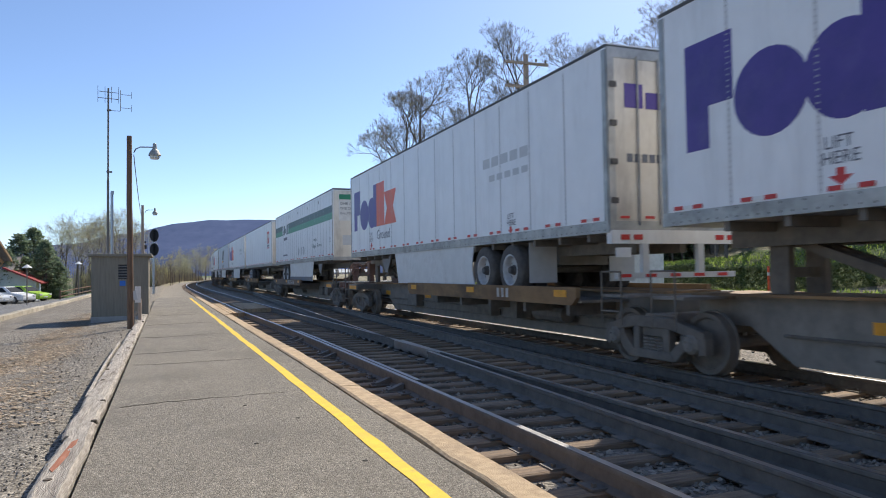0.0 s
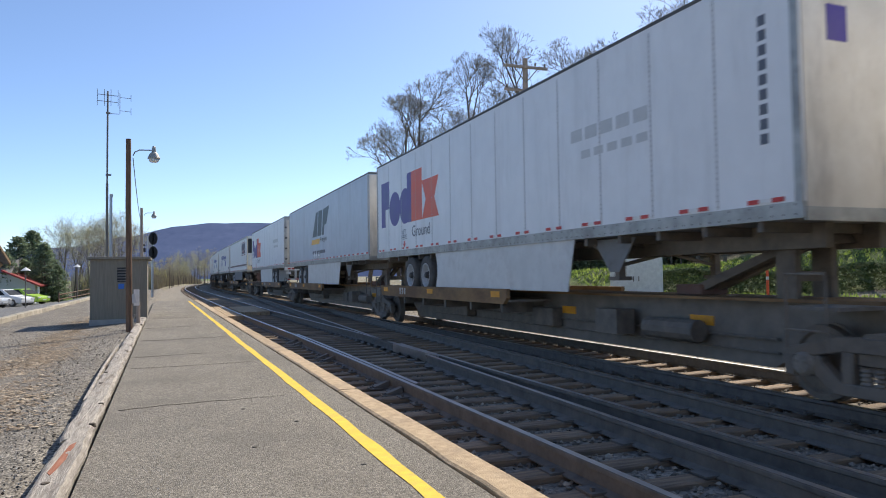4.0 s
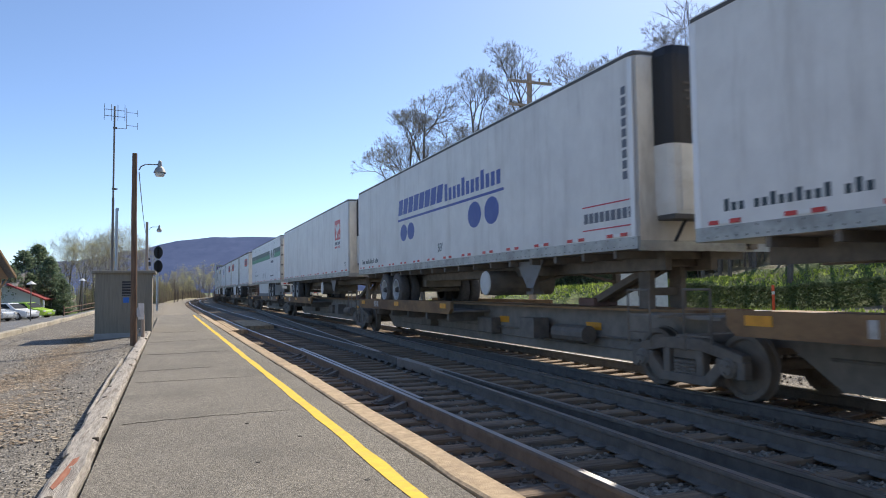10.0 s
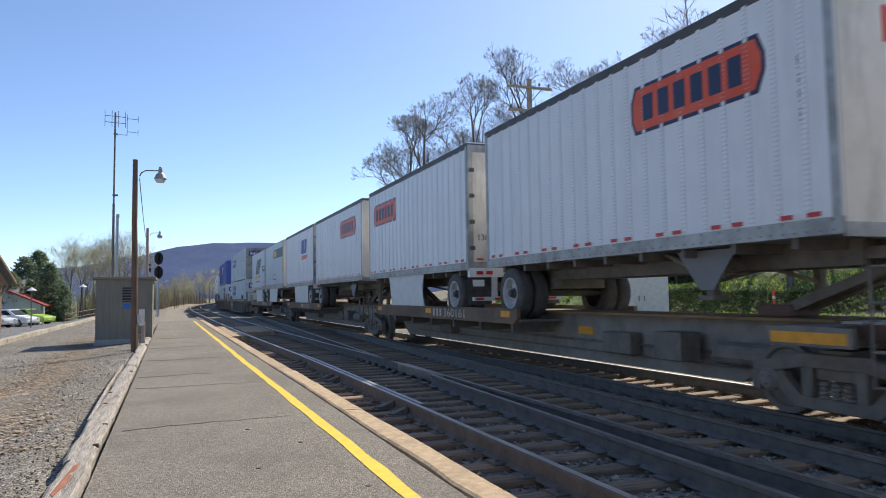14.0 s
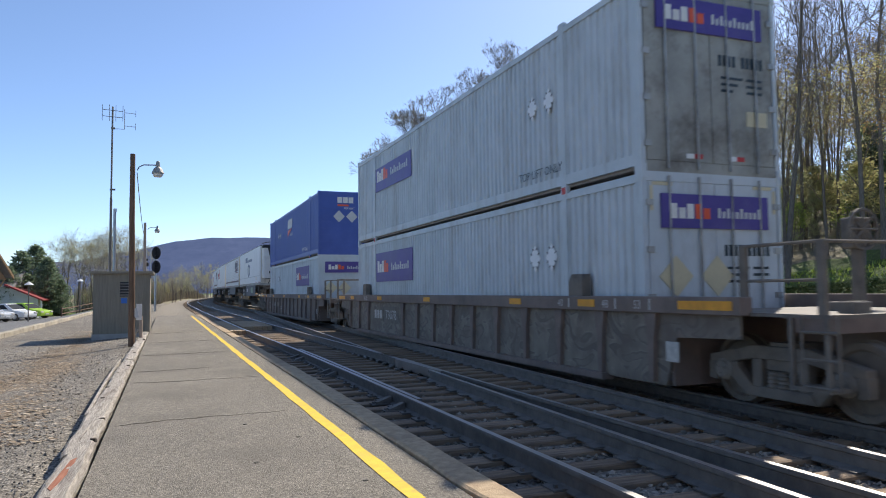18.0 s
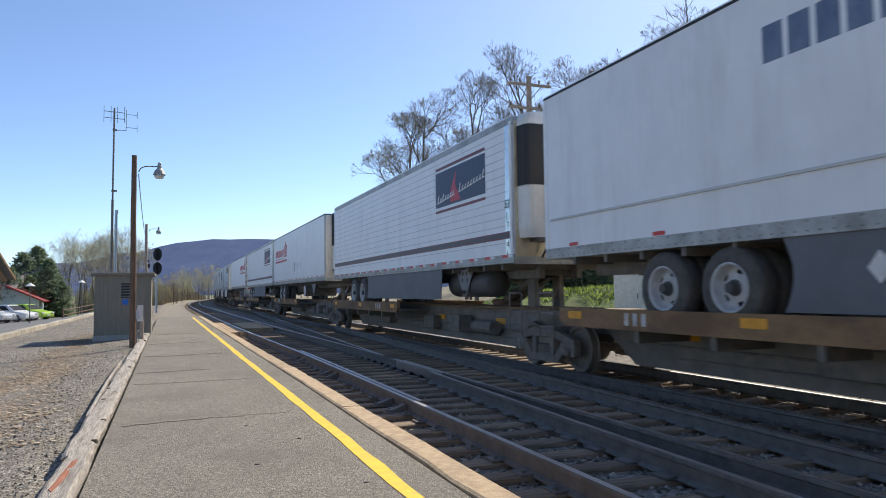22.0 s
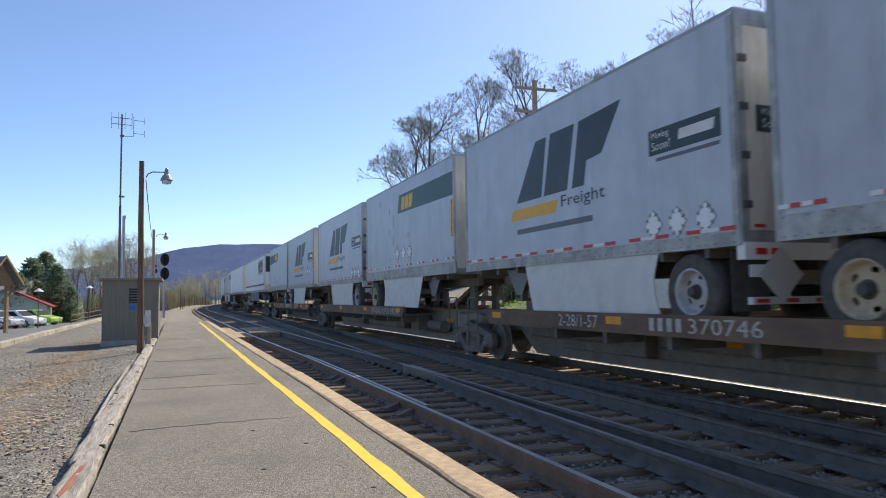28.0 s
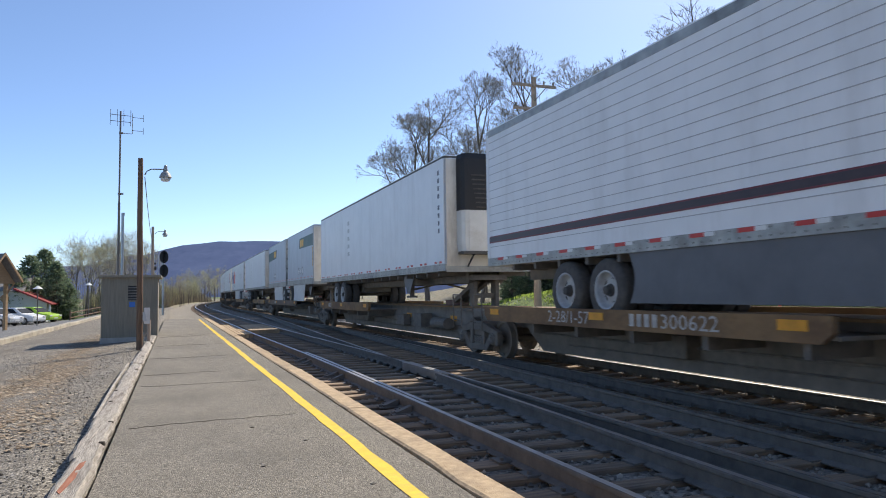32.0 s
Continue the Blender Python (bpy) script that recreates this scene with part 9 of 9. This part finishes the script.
def tree(kind, x, y, scale, turn, leaf_mat, label, z=None, group="woodland trees", slim=1.0):
    t, f, l = tree_meshes(*kind)
    ob = thing("tree", label, "tree", group)
    zz = ground_height(x, y) if z is None else z
    ob.matrix_basis = Matrix.Translation((x, y, zz)) @ Matrix.Rotation(radians(turn), 4, "Z") @ Matrix.Diagonal((scale * slim, scale * slim, scale, 1))
    part("trunk", t, M["bark"], ob)
    part("branchwork", f, M["pale_twig" if kind[1] != "tall" else "twig"], ob, "bare fine branches")
    if l:
        lm = l
        if lm.materials and lm.materials[0] != leaf_mat:
            lm = cached(("leafcopy", kind[0], leaf_mat.name), lambda: l.copy())
            lm.materials.clear()
        part("crown", lm, leaf_mat, ob, "thin young spring foliage")
    return ob


LITE = [("lite%d" % i, "broad", 13, 0.9, 260 + i, 4, 260, 0.06, 0.0105) for i in range(3)]
TALL = [("tall%d" % i, "tall", 17, 1.25, 40 + i, 2, 1100, 0.05, 0.0055) for i in range(5)]
BROAD = [("broad%d" % i, "arch", 14, 0.7 + 0.4 * (i % 2), 60 + i, 5, 600, 0.026, 0.0092) for i in range(5)]
LEAFY = [("leafy%d" % i, "broad", 13, 0.8, 160 + i, 5, 2600, 0.05, 0.0105) for i in range(3)]
SCRUB = [("scrub%d" % i, "tall", 7, 1.5, 80 + i, 1, 500, 0.06, 0.006) for i in range(3)]
SHRUB = [("shrub%d" % i, "tall", 5, 2.2, 180 + i, 1, 2000, 0.075, 0.006) for i in range(3)]


def joined_woods(name, items, label):
    """Many far trees as one mesh: items are (kind, x, y, scale, turn, leaf material)."""
    slots, verts, loops, counts, index = [], [], [], [], []
    base = 0
    for kind, x, y, scale, turn, leaf in items:
        m = np.array(Matrix.Translation((x, y, ground_height(x, y))) @ Matrix.Rotation(radians(turn), 4, "Z") @ Matrix.Scale(scale, 4))
        for me, mat in zip(tree_meshes(*kind), (M["bark"], M["twig"], leaf)):
            if me is None:
                continue
            if mat not in slots:
                slots.append(mat)
            v = np.empty(len(me.vertices) * 3, np.float32)
            me.vertices.foreach_get("co", v)
            lp = np.empty(len(me.loops), np.int32)
            me.loops.foreach_get("vertex_index", lp)
            ct = np.empty(len(me.polygons), np.int32)
            me.polygons.foreach_get("loop_total", ct)
            verts.append(v.reshape(-1, 3) @ m[:3, :3].T + m[:3, 3])
            loops.append(lp + base)
            counts.append(ct)
            index.append(np.full(len(ct), slots.index(mat), np.int32))
            base += len(me.vertices)
    verts, loops, counts, index = (np.concatenate(a) for a in (verts, loops, counts, index))
    me = bpy.data.meshes.new(name)
    me.vertices.add(len(verts))
    me.vertices.foreach_set("co", verts.astype(np.float32).ravel())
    me.loops.add(len(loops))
    me.loops.foreach_set("vertex_index", loops)
    me.polygons.add(len(counts))
    me.polygons.foreach_set("loop_start", (np.cumsum(counts) - counts).astype(np.int32))
    for mat in slots:
        me.materials.append(mat)
    me.polygons.foreach_set("material_index", index)
    me.update(calc_edges=True)
    me.validate()
    return tagged(new(name, me), label, "woods", kind="stuff")


def conifer_mesh(seed, height, spread):
    def make():
        rng = random.Random(seed)
        tr, nd = Shape(), Shape()
        tr.tube((0, 0, -0.3), (0, 0, height), height * 0.02 + 0.05, 0.02, 8)
        for i in range(int(height * 46)):
            k = rng.random() ** 1.25
            z = 0.5 + (height - 0.5) * k
            a = rng.uniform(0, 6.283)
            lobe = 1 + 0.22 * math.sin(3 * a + z * 1.3 + seed) + 0.15 * math.sin(5 * a - z * 2.1)
            reach = (spread * (1 - k) ** 0.55 * min(1, 0.55 + k * 2.2) * lobe * rng.uniform(0.75, 1.08)) + 0.15
            d = Vector((math.cos(a), math.sin(a), rng.uniform(-0.25, 0.3)))
            tr.tube((0, 0, z), tuple(Vector((0, 0, z)) + d * reach * 0.9), 0.02, 0.006, 3, caps=False)
            for m in range(13):
                c = Vector((0, 0, z)) + d * reach * (0.35 + 0.65 * rng.random()) + Vector((rng.gauss(0, .16), rng.gauss(0, .16), rng.gauss(0, .12)))
                s = rng.uniform(0.12, 0.26)
                u = (d + Vector((rng.uniform(-.9, .9), rng.uniform(-.9, .9), rng.uniform(-.5, .7)))).normalized()
                w = u.orthogonal().normalized()
                w.rotate(Matrix.Rotation(rng.uniform(0, 3.1), 3, u))
                nd.quad(tuple(c - u * s), tuple(c + w * s * .5), tuple(c + u * s), tuple(c - w * s * .5))
        return tr.mesh("trunk"), nd.mesh("needles")
    return cached(("conifer", seed), make)


def conifer(x, y, scale, turn, label="dark green conifer tree", seed=1, h=9.0, sp=2.6):
    t, n = conifer_mesh(seed, h, sp)
    ob = thing("conifer_tree", label, "tree", "conifers")
    ob.matrix_basis = Matrix.Translation((x, y, ground_height(x, y))) @ Matrix.Rotation(radians(turn), 4, "Z") @ Matrix.Scale(scale, 4)
    part("trunk", t, M["bark"], ob)
    part("crown", n, M["needle"], ob, "dense dark green needles")


def place(az, dist):
    return dist * math.sin(az), dist * math.cos(az)


def plant_woods():
    rng = random.Random(77)
    # bare trees over the train's roofs: where the top of the crown stands, its height and kind
    for n, (x, y, top, kind, wide) in enumerate(((18.8, 56.0, 14.0, 'L', 3.2), (20.4, 58.0, 17.2, 'L', 4.2), (22.3, 57.0, 19.4, 'B', 4.4), (27.2, 60.0, 22.6, 'B', 3.9), (26.6, 66.0, 19.8, 'B', 4.2), (29.3, 56.0, 23.5, 'B', 4.1),
                                                 (30.9, 64.0, 21.2, 'B', 4.2), (35.3, 58.0, 24.0, 'B', 4.6), (39.6, 62.0, 25.0, 'B', 4.4), (42.0, 58.0, 24.9, 'B', 4.8), (45.6, 55.0, 26.6, 'B', 5.2), (46.7, 50.0, 25.6, 'B', 5.4), (43.8, 66.0, 26.0, 'B', 4.2))):
        shape = BROAD[n % 5]
        tips = [v.co for v in tree_meshes(*shape)[1].vertices]
        crown = max(tips, key=lambda c: c.z)
        foot = ground_height(x, y)
        scale = (top - foot) / crown.z
        slim = max(0.8, min(1.25, wide * 2.0 / (max(c.x for c in tips) - min(c.x for c in tips)) / scale))
        turn = rng.uniform(0, 360)
        off = Matrix.Rotation(radians(turn), 3, "Z") @ Vector((crown.x, crown.y, 0)) * scale * slim
        tree(shape, x - off.x, y - off.y, scale, turn, M["spring_leaf"] if kind == "L" else M["bud_leaf"], "bare broadleaf tree just coming into leaf" if kind == "B" else "broadleaf tree in thin yellow-green leaf", slim=slim, z=foot)
    back, far = [], []
    # wood and evergreens behind the utility pole
    for i in range(34):
        az = rng.uniform(0.40, 0.63)
        x, y = place(az, rng.uniform(58, 92))
        back.append((TALL[i % 5], x, y, rng.uniform(0.7, 1.15), rng.uniform(0, 360), (M["spring_leaf"], M["bud_leaf"])[i % 2]))
    for az, dist, s in ((0.46, 45, 0.42), (0.485, 44, 0.48), (0.51, 45, 0.44), (0.535, 44, 0.5), (0.56, 45, 0.46), (0.585, 43, 0.5)):
        x, y = place(az, dist)
        conifer(x, y, s, rng.uniform(0, 360))
    for az, dist, s in ((0.545, 49, 1.25), (0.57, 48, 1.2), (0.52, 50, 1.0), (0.595, 47, 1.1), (0.47, 52, 1.0)):
        x, y = place(az, dist)
        tree(SHRUB[int(az * 1000) % 3], x, y, s, rng.uniform(0, 360), M["spring_leaf"], "yellow flowering shrub above the evergreens", group="undergrowth")
    # the wooded slope
    for i in range(165):
        az = rng.uniform(0.60, 1.12)
        dist = 36 + 52 * rng.random() ** 0.8
        x, y = place(az, dist)
        if x < 25:
            continue
        s = rng.uniform(0.75, 1.2)
        if az < 0.68:
            s *= 0.85
        if dist > 50:
            back.append((TALL[i % 5], x, y, s, rng.uniform(0, 360), (M["spring_leaf"], M["spring_leaf"], M["bud_leaf"], M["rust_leaf"])[i % 4]))
            continue
        tree(TALL[i % 5], x, y, s, rng.uniform(0, 360), (M["spring_leaf"], M["spring_leaf"], M["bud_leaf"], M["rust_leaf"])[i % 4], "tall slender bare woodland tree on the slope")
    for i in range(110):
        az = rng.uniform(0.60, 1.1)
        dist = 43 + 26 * rng.random()
        x, y = place(az, dist)
        if x < 23.5:
            continue
        tree(SHRUB[i % 3], x, y, rng.uniform(0.5, 1.05) ** 1.3, rng.uniform(0, 360), (M["green_leaf"], M["spring_leaf"], M["spring_leaf"], M["bud_leaf"])[i % 4], "low shrub in fresh yellow-green leaf", group="undergrowth")
    for az, dist, s in ((0.655, 52, 0.9), (0.69, 50, 0.8), (0.71, 54, 0.95), (0.60, 50, 0.8), (0.63, 54, 0.9), (0.925, 50, 0.7), (1.0, 50, 0.75)):
        x, y = place(az, dist)
        conifer(x, y, s, rng.uniform(0, 360))
    # left of the tracks
    for az, dist, s in ((-0.168, 88, 0.74), (-0.153, 90, 0.82), (-0.14, 86, 0.66), (-0.126, 86, 0.42), (-0.182, 84, 0.56), (-0.139, 92, 0.6)):
        x, y = place(az, dist)
        conifer(x, y, s, rng.uniform(0, 360), seed=2, h=9.5, sp=3.4)
    for az, dist, s, k in ((-0.135, 96, 0.52, 2), (-0.125, 92, 0.55, 1), (-0.118, 98, 0.6, 0), (-0.108, 94, 0.6, 2), (-0.100, 104, 0.62, 1), (-0.088, 98, 0.6, 2), (-0.075, 100, 0.68, 1), (-0.062, 108, 0.75, 0), (-0.05, 110, 0.7, 2), (-0.04, 112, 0.6, 1), (-0.085, 120, 0.72, 1), (-0.07, 122, 0.75, 0), (-0.055, 124, 0.72, 2), (-0.1, 125, 0.6, 0)):
        x, y = place(az, dist)
        tree(LEAFY[k], x, y, s * 1.15, rng.uniform(0, 360), M["bud_leaf"] if k == 1 else M["spring_leaf"], "bare broadleaf tree with pale spring leaves", z=-1.0, group="trees beside the car park")
    for i in range(16):
        x, y = place(-0.128 + 0.0055 * i + rng.uniform(-0.003, 0.003), rng.uniform(92, 116))
        tree(SCRUB[i % 3], x, y, rng.uniform(0.45, 0.75), rng.uniform(0, 360), M["spring_leaf"] if i % 2 else M["bud_leaf"], "low tangled bush below the bare trees", group="trees beside the car park")
    for i in range(60):
        az = rng.uniform(-0.03, 0.066)
        dist = 120.0
        while az * dist > bend(dist) + 0.4 and dist < 340:
            dist += 4
        x, y = place(az, dist + rng.uniform(4, 40))
        tree((SCRUB if i % 3 else LITE)[i % 3 if i % 3 else (i // 3) % 3], x, y, rng.uniform(0.6, 1.15) * (1 if i % 3 else 0.6) * dist / 150, rng.uniform(0, 360), M["spring_leaf"] if i % 2 else M["bud_leaf"], "leggy trackside thicket tree in early leaf", z=-0.4, group="trackside thicket")
    for i in range(26):
        az = rng.uniform(0.03, 0.35)
        dist = rng.uniform(150, 230)
        x, y = place(az, dist)
        x = max(x, bend(y) + 14)
        far.append((LITE[i % 3], x, y, rng.uniform(0.55, 0.8), rng.uniform(0, 360), M["bud_leaf"]))
    joined_woods("far_woods", far, "distant bare trees behind the train")
    joined_woods("back_woods", back, "bare woodland rising behind the nearer trees")


plant_woods()


def trackside_brush():
    """Dense dry saplings and canes where the line bends out of sight."""
    rng = random.Random(5)
    sh = Shape()
    for _ in range(34000):
        y = rng.uniform(104, 240)
        x = bend(y) - 1.2 - abs(rng.gauss(0, 1)) * (5 + 0.05 * (y - 104))
        if x < -0.11 * y:
            continue
        z = ground_height(x, y)
        h = rng.uniform(0.8, 4.6) * min(1.0, 0.35 + (bend(y) - 1.2 - x) / 5)
        a = rng.uniform(0, 6.28)
        w = rng.uniform(0.03, 0.085)
        d = Vector((math.cos(a) * w, math.sin(a) * w, 0))
        c = Vector((x, y, z - 0.1))
        top = c + Vector((rng.gauss(0, 0.2), rng.gauss(0, 0.2), h))
        n = len(sh.v)
        e = Vector((-d.y, d.x, 0))
        sh.v += [tuple(c - d), tuple(c + d), tuple(c + e * 1.4), tuple(top)]
        sh.f += [(n, n + 1, n + 3), (n + 1, n + 2, n + 3), (n + 2, n, n + 3)]
    single("trackside_brush", sh, M["dry_cane"], "dense dry tan saplings and canes beside the bend", "brush", kind="stuff")


M["dry_cane"] = leaf_material("dry_cane", [(0.26, 0.21, 0.15), (0.36, 0.3, 0.22), (0.42, 0.36, 0.26), (0.38, 0.38, 0.2)], 0.2)
trackside_brush()


def utility_pole():
    ob = thing("utility_pole", "grey wooden utility pole with two crossarms and transformers", "pole")
    x, y, zt = 14.0, 25.9, 10.3
    part("pole", Shape().tube((x, y, -0.5), (x + 0.05, y, zt), 0.17, 0.11, 12), M["pole_grey"], ob)
    for z, w in ((9.85, 1.02), (8.85, 1.0)):
        arm = part("crossarm", Shape().box(x - w, x + w, y - 0.2, y - 0.1, z, z + 0.1), M["pole_grey"], ob)
        for dx in (-0.9, -0.45, 0.45, 0.9):
            part("insulator", Shape().lathe([(z + 0.13, 0.03), (z + 0.2, 0.05), (z + 0.27, 0.03), (z + 0.28, 0.001)], "z", at=(x + dx, y - 0.15, 0), sides=8), M["under"], arm)
        part("arm_brace", Shape().tube((x - 0.55, y - 0.15, z), (x, y - 0.15, z - 0.6), 0.02, sides=6).tube((x + 0.55, y - 0.15, z), (x, y - 0.15, z - 0.6), 0.02, sides=6), M["under"], ob)
    for dx in (-0.42, 0.0, 0.42):
        tk = part("transformer", Shape().lathe([(7.45, 0.001), (7.45, 0.2), (8.2, 0.21), (8.28, 0.16), (8.3, 0.001)], "z", at=(x + dx, y - 0.42 + abs(dx) * 0.4, 0), sides=16), M["galvanised"], ob, "grey transformer can")
        part("bushing", Shape().tube((x + dx, y - 0.42 + abs(dx) * 0.4, 8.28), (x + dx, y - 0.42 + abs(dx) * 0.4, 8.5), 0.03), M["under"], tk)
    part("guy_guard", Shape().tube((x + 4.6, y - 2.5, 0.2), (x + 4.2, y - 2.2, 2.3), 0.035, sides=8), M["gold"], ob, "yellow guy wire guard")


def bank():
    cab = thing("utility_cabinet", "white metal equipment cabinet on the grassy bank", "cabinet", at=pose(17.4, 23.2, 0.1, 0, 0, -37))
    part("body", Shape().box(-1.0, 1.0, -0.5, 0.5, 0.0, 1.75), M["white_paint"], cab, bevel=0.02)
    part("lid", Shape().box(-1.06, 1.06, -0.56, 0.56, 1.75, 1.83), M["white_paint"], cab, bevel=0.01)
    for s in (-1, 1):
        d = part("door", Shape().box(min(s * 0.02, s * 0.95), max(s * 0.02, s * 0.95), -0.52, -0.5, 0.12, 1.65), M["white_paint"], cab)
        part("handle", Shape().box(s * 0.1 - 0.02, s * 0.1 + 0.02, -0.55, -0.52, 0.8, 1.0), M["under"], d)
    part("base", Shape().box(-1.1, 1.1, -0.6, 0.6, -0.3, 0.03), M["concrete"], cab)
    x, y = 18.3, 17.5
    mk = thing("marker_post", "orange plastic marker post in the grass", "post")
    z = ground_height(x, y)
    part("post", Shape().tube((x, y, z - 0.1), (x, y, z + 1.0), 0.045, sides=10), M["orange"], mk)
    part("band", Shape().tube((x, y, z + 0.7), (x, y, z + 0.8), 0.048, sides=10), M["white_paint"], mk)
    # low clipped hedge
    rng = random.Random(31)
    sh = Shape()
    for _ in range(26000):
        t = rng.random()
        across = rng.uniform(-1.0, 1.0)
        x = 20.0 + 9 * t + 0.71 * across
        y = 27.0 - 9 * t + 0.71 * across
        h = 1.02 + 0.08 * math.sin(t * 11) + 0.05 * math.sin(t * 37)
        z = ground_height(20.0 + 9 * t, 27.0 - 9 * t) + h * (1 - 0.16 * rng.random() ** 2 if abs(across) < 0.85 and rng.random() < 0.75 else rng.random() ** 0.7)
        s = rng.uniform(0.03, 0.065)
        u = Vector((rng.uniform(-1, 1), rng.uniform(-1, 1), rng.uniform(-.5, .5))).normalized()
        w = u.orthogonal().normalized()
        c = Vector((x, y, z))
        sh.quad(tuple(c - u * s), tuple(c + w * s), tuple(c + u * s), tuple(c - w * s))
    single("hedge", sh, M["bush_leaf"], "low olive green hedge on the bank", "hedge", kind="stuff")
    # grass tufts
    sh = Shape()
    for _ in range(26000):
        x = rng.uniform(11.2, 24)
        y = rng.uniform(6, 60)
        if rng.random() < 0.25:
            x, y = rng.uniform(-26, -5.8), rng.uniform(70, 100)
        elif rng.random() < 0.4:
            x = rng.uniform(18, 34)
            y = rng.uniform(48, 58) - x
        z = ground_height(x, y)
        a = rng.uniform(0, 6.3)
        h = rng.uniform(0.06, 0.18)
        d = Vector((math.cos(a) * 0.05, math.sin(a) * 0.05, 0))
        c = Vector((x, y, z - 0.01))
        n = len(sh.v)
        sh.v += [tuple(c - d), tuple(c + d), tuple(c + Vector((d.y, -d.x, h)) * 1.0 + Vector((0, 0, 0)))]
        sh.v[-1] = (c.x + d.y, c.y - d.x, c.z + h)
        sh.f.append((n, n + 1, n + 2))
    single("grass_tufts", sh, M["green_leaf"], "short spring grass on the banks", "grass", kind="stuff")
    # paved path strip and low wall line beyond the tracks
    single("access_road", Shape().prism([(11.6, -40), (13.4, -40), (13.4, 90), (11.6, 90)], "z", -0.3, 0.02), M["concrete"], "pale paved service road beyond the tracks", "road", kind="structure")


utility_pole()
bank()


# ============ motion of the train ============
def on_line(s):
    x, y, h = line_point(s)
    return pose(x, y, RAIL_Z, 0, 0, h)


def motions():
    times = [i * 1.0 for i in range(33)]
    for ob, s in TRAILERS + CONTAINERS + CARS:
        walk(ob, [(t, on_line(s - SPEED * t)) for t in times])
    # wheels roll while they pass
    where = {car: s for car, s in CARS}
    for ws, car, y, dy in WHEELSETS:
        s = where[car] + y
        t0, t1 = (s - 30.0) / SPEED, (s - 3.0) / SPEED
        f0, f1 = max(0, round(t0 * FPS)), min(32 * FPS, round(t1 * FPS))
        if f1 <= f0:
            continue
        rows = [(0.0, 0.0)] if f0 > 0 else []
        rows += [(f / FPS, (f - f0) / FPS * SPEED / 0.43) for f in range(f0, f1 + 1)]
        if f1 < 32 * FPS:
            rows.append((32.0, rows[-1][1]))
        walk(ws, [(t, Matrix.Translation((0, dy, 0.43)) @ Matrix.Rotation(a, 4, "X")) for t, a in rows])


motions()
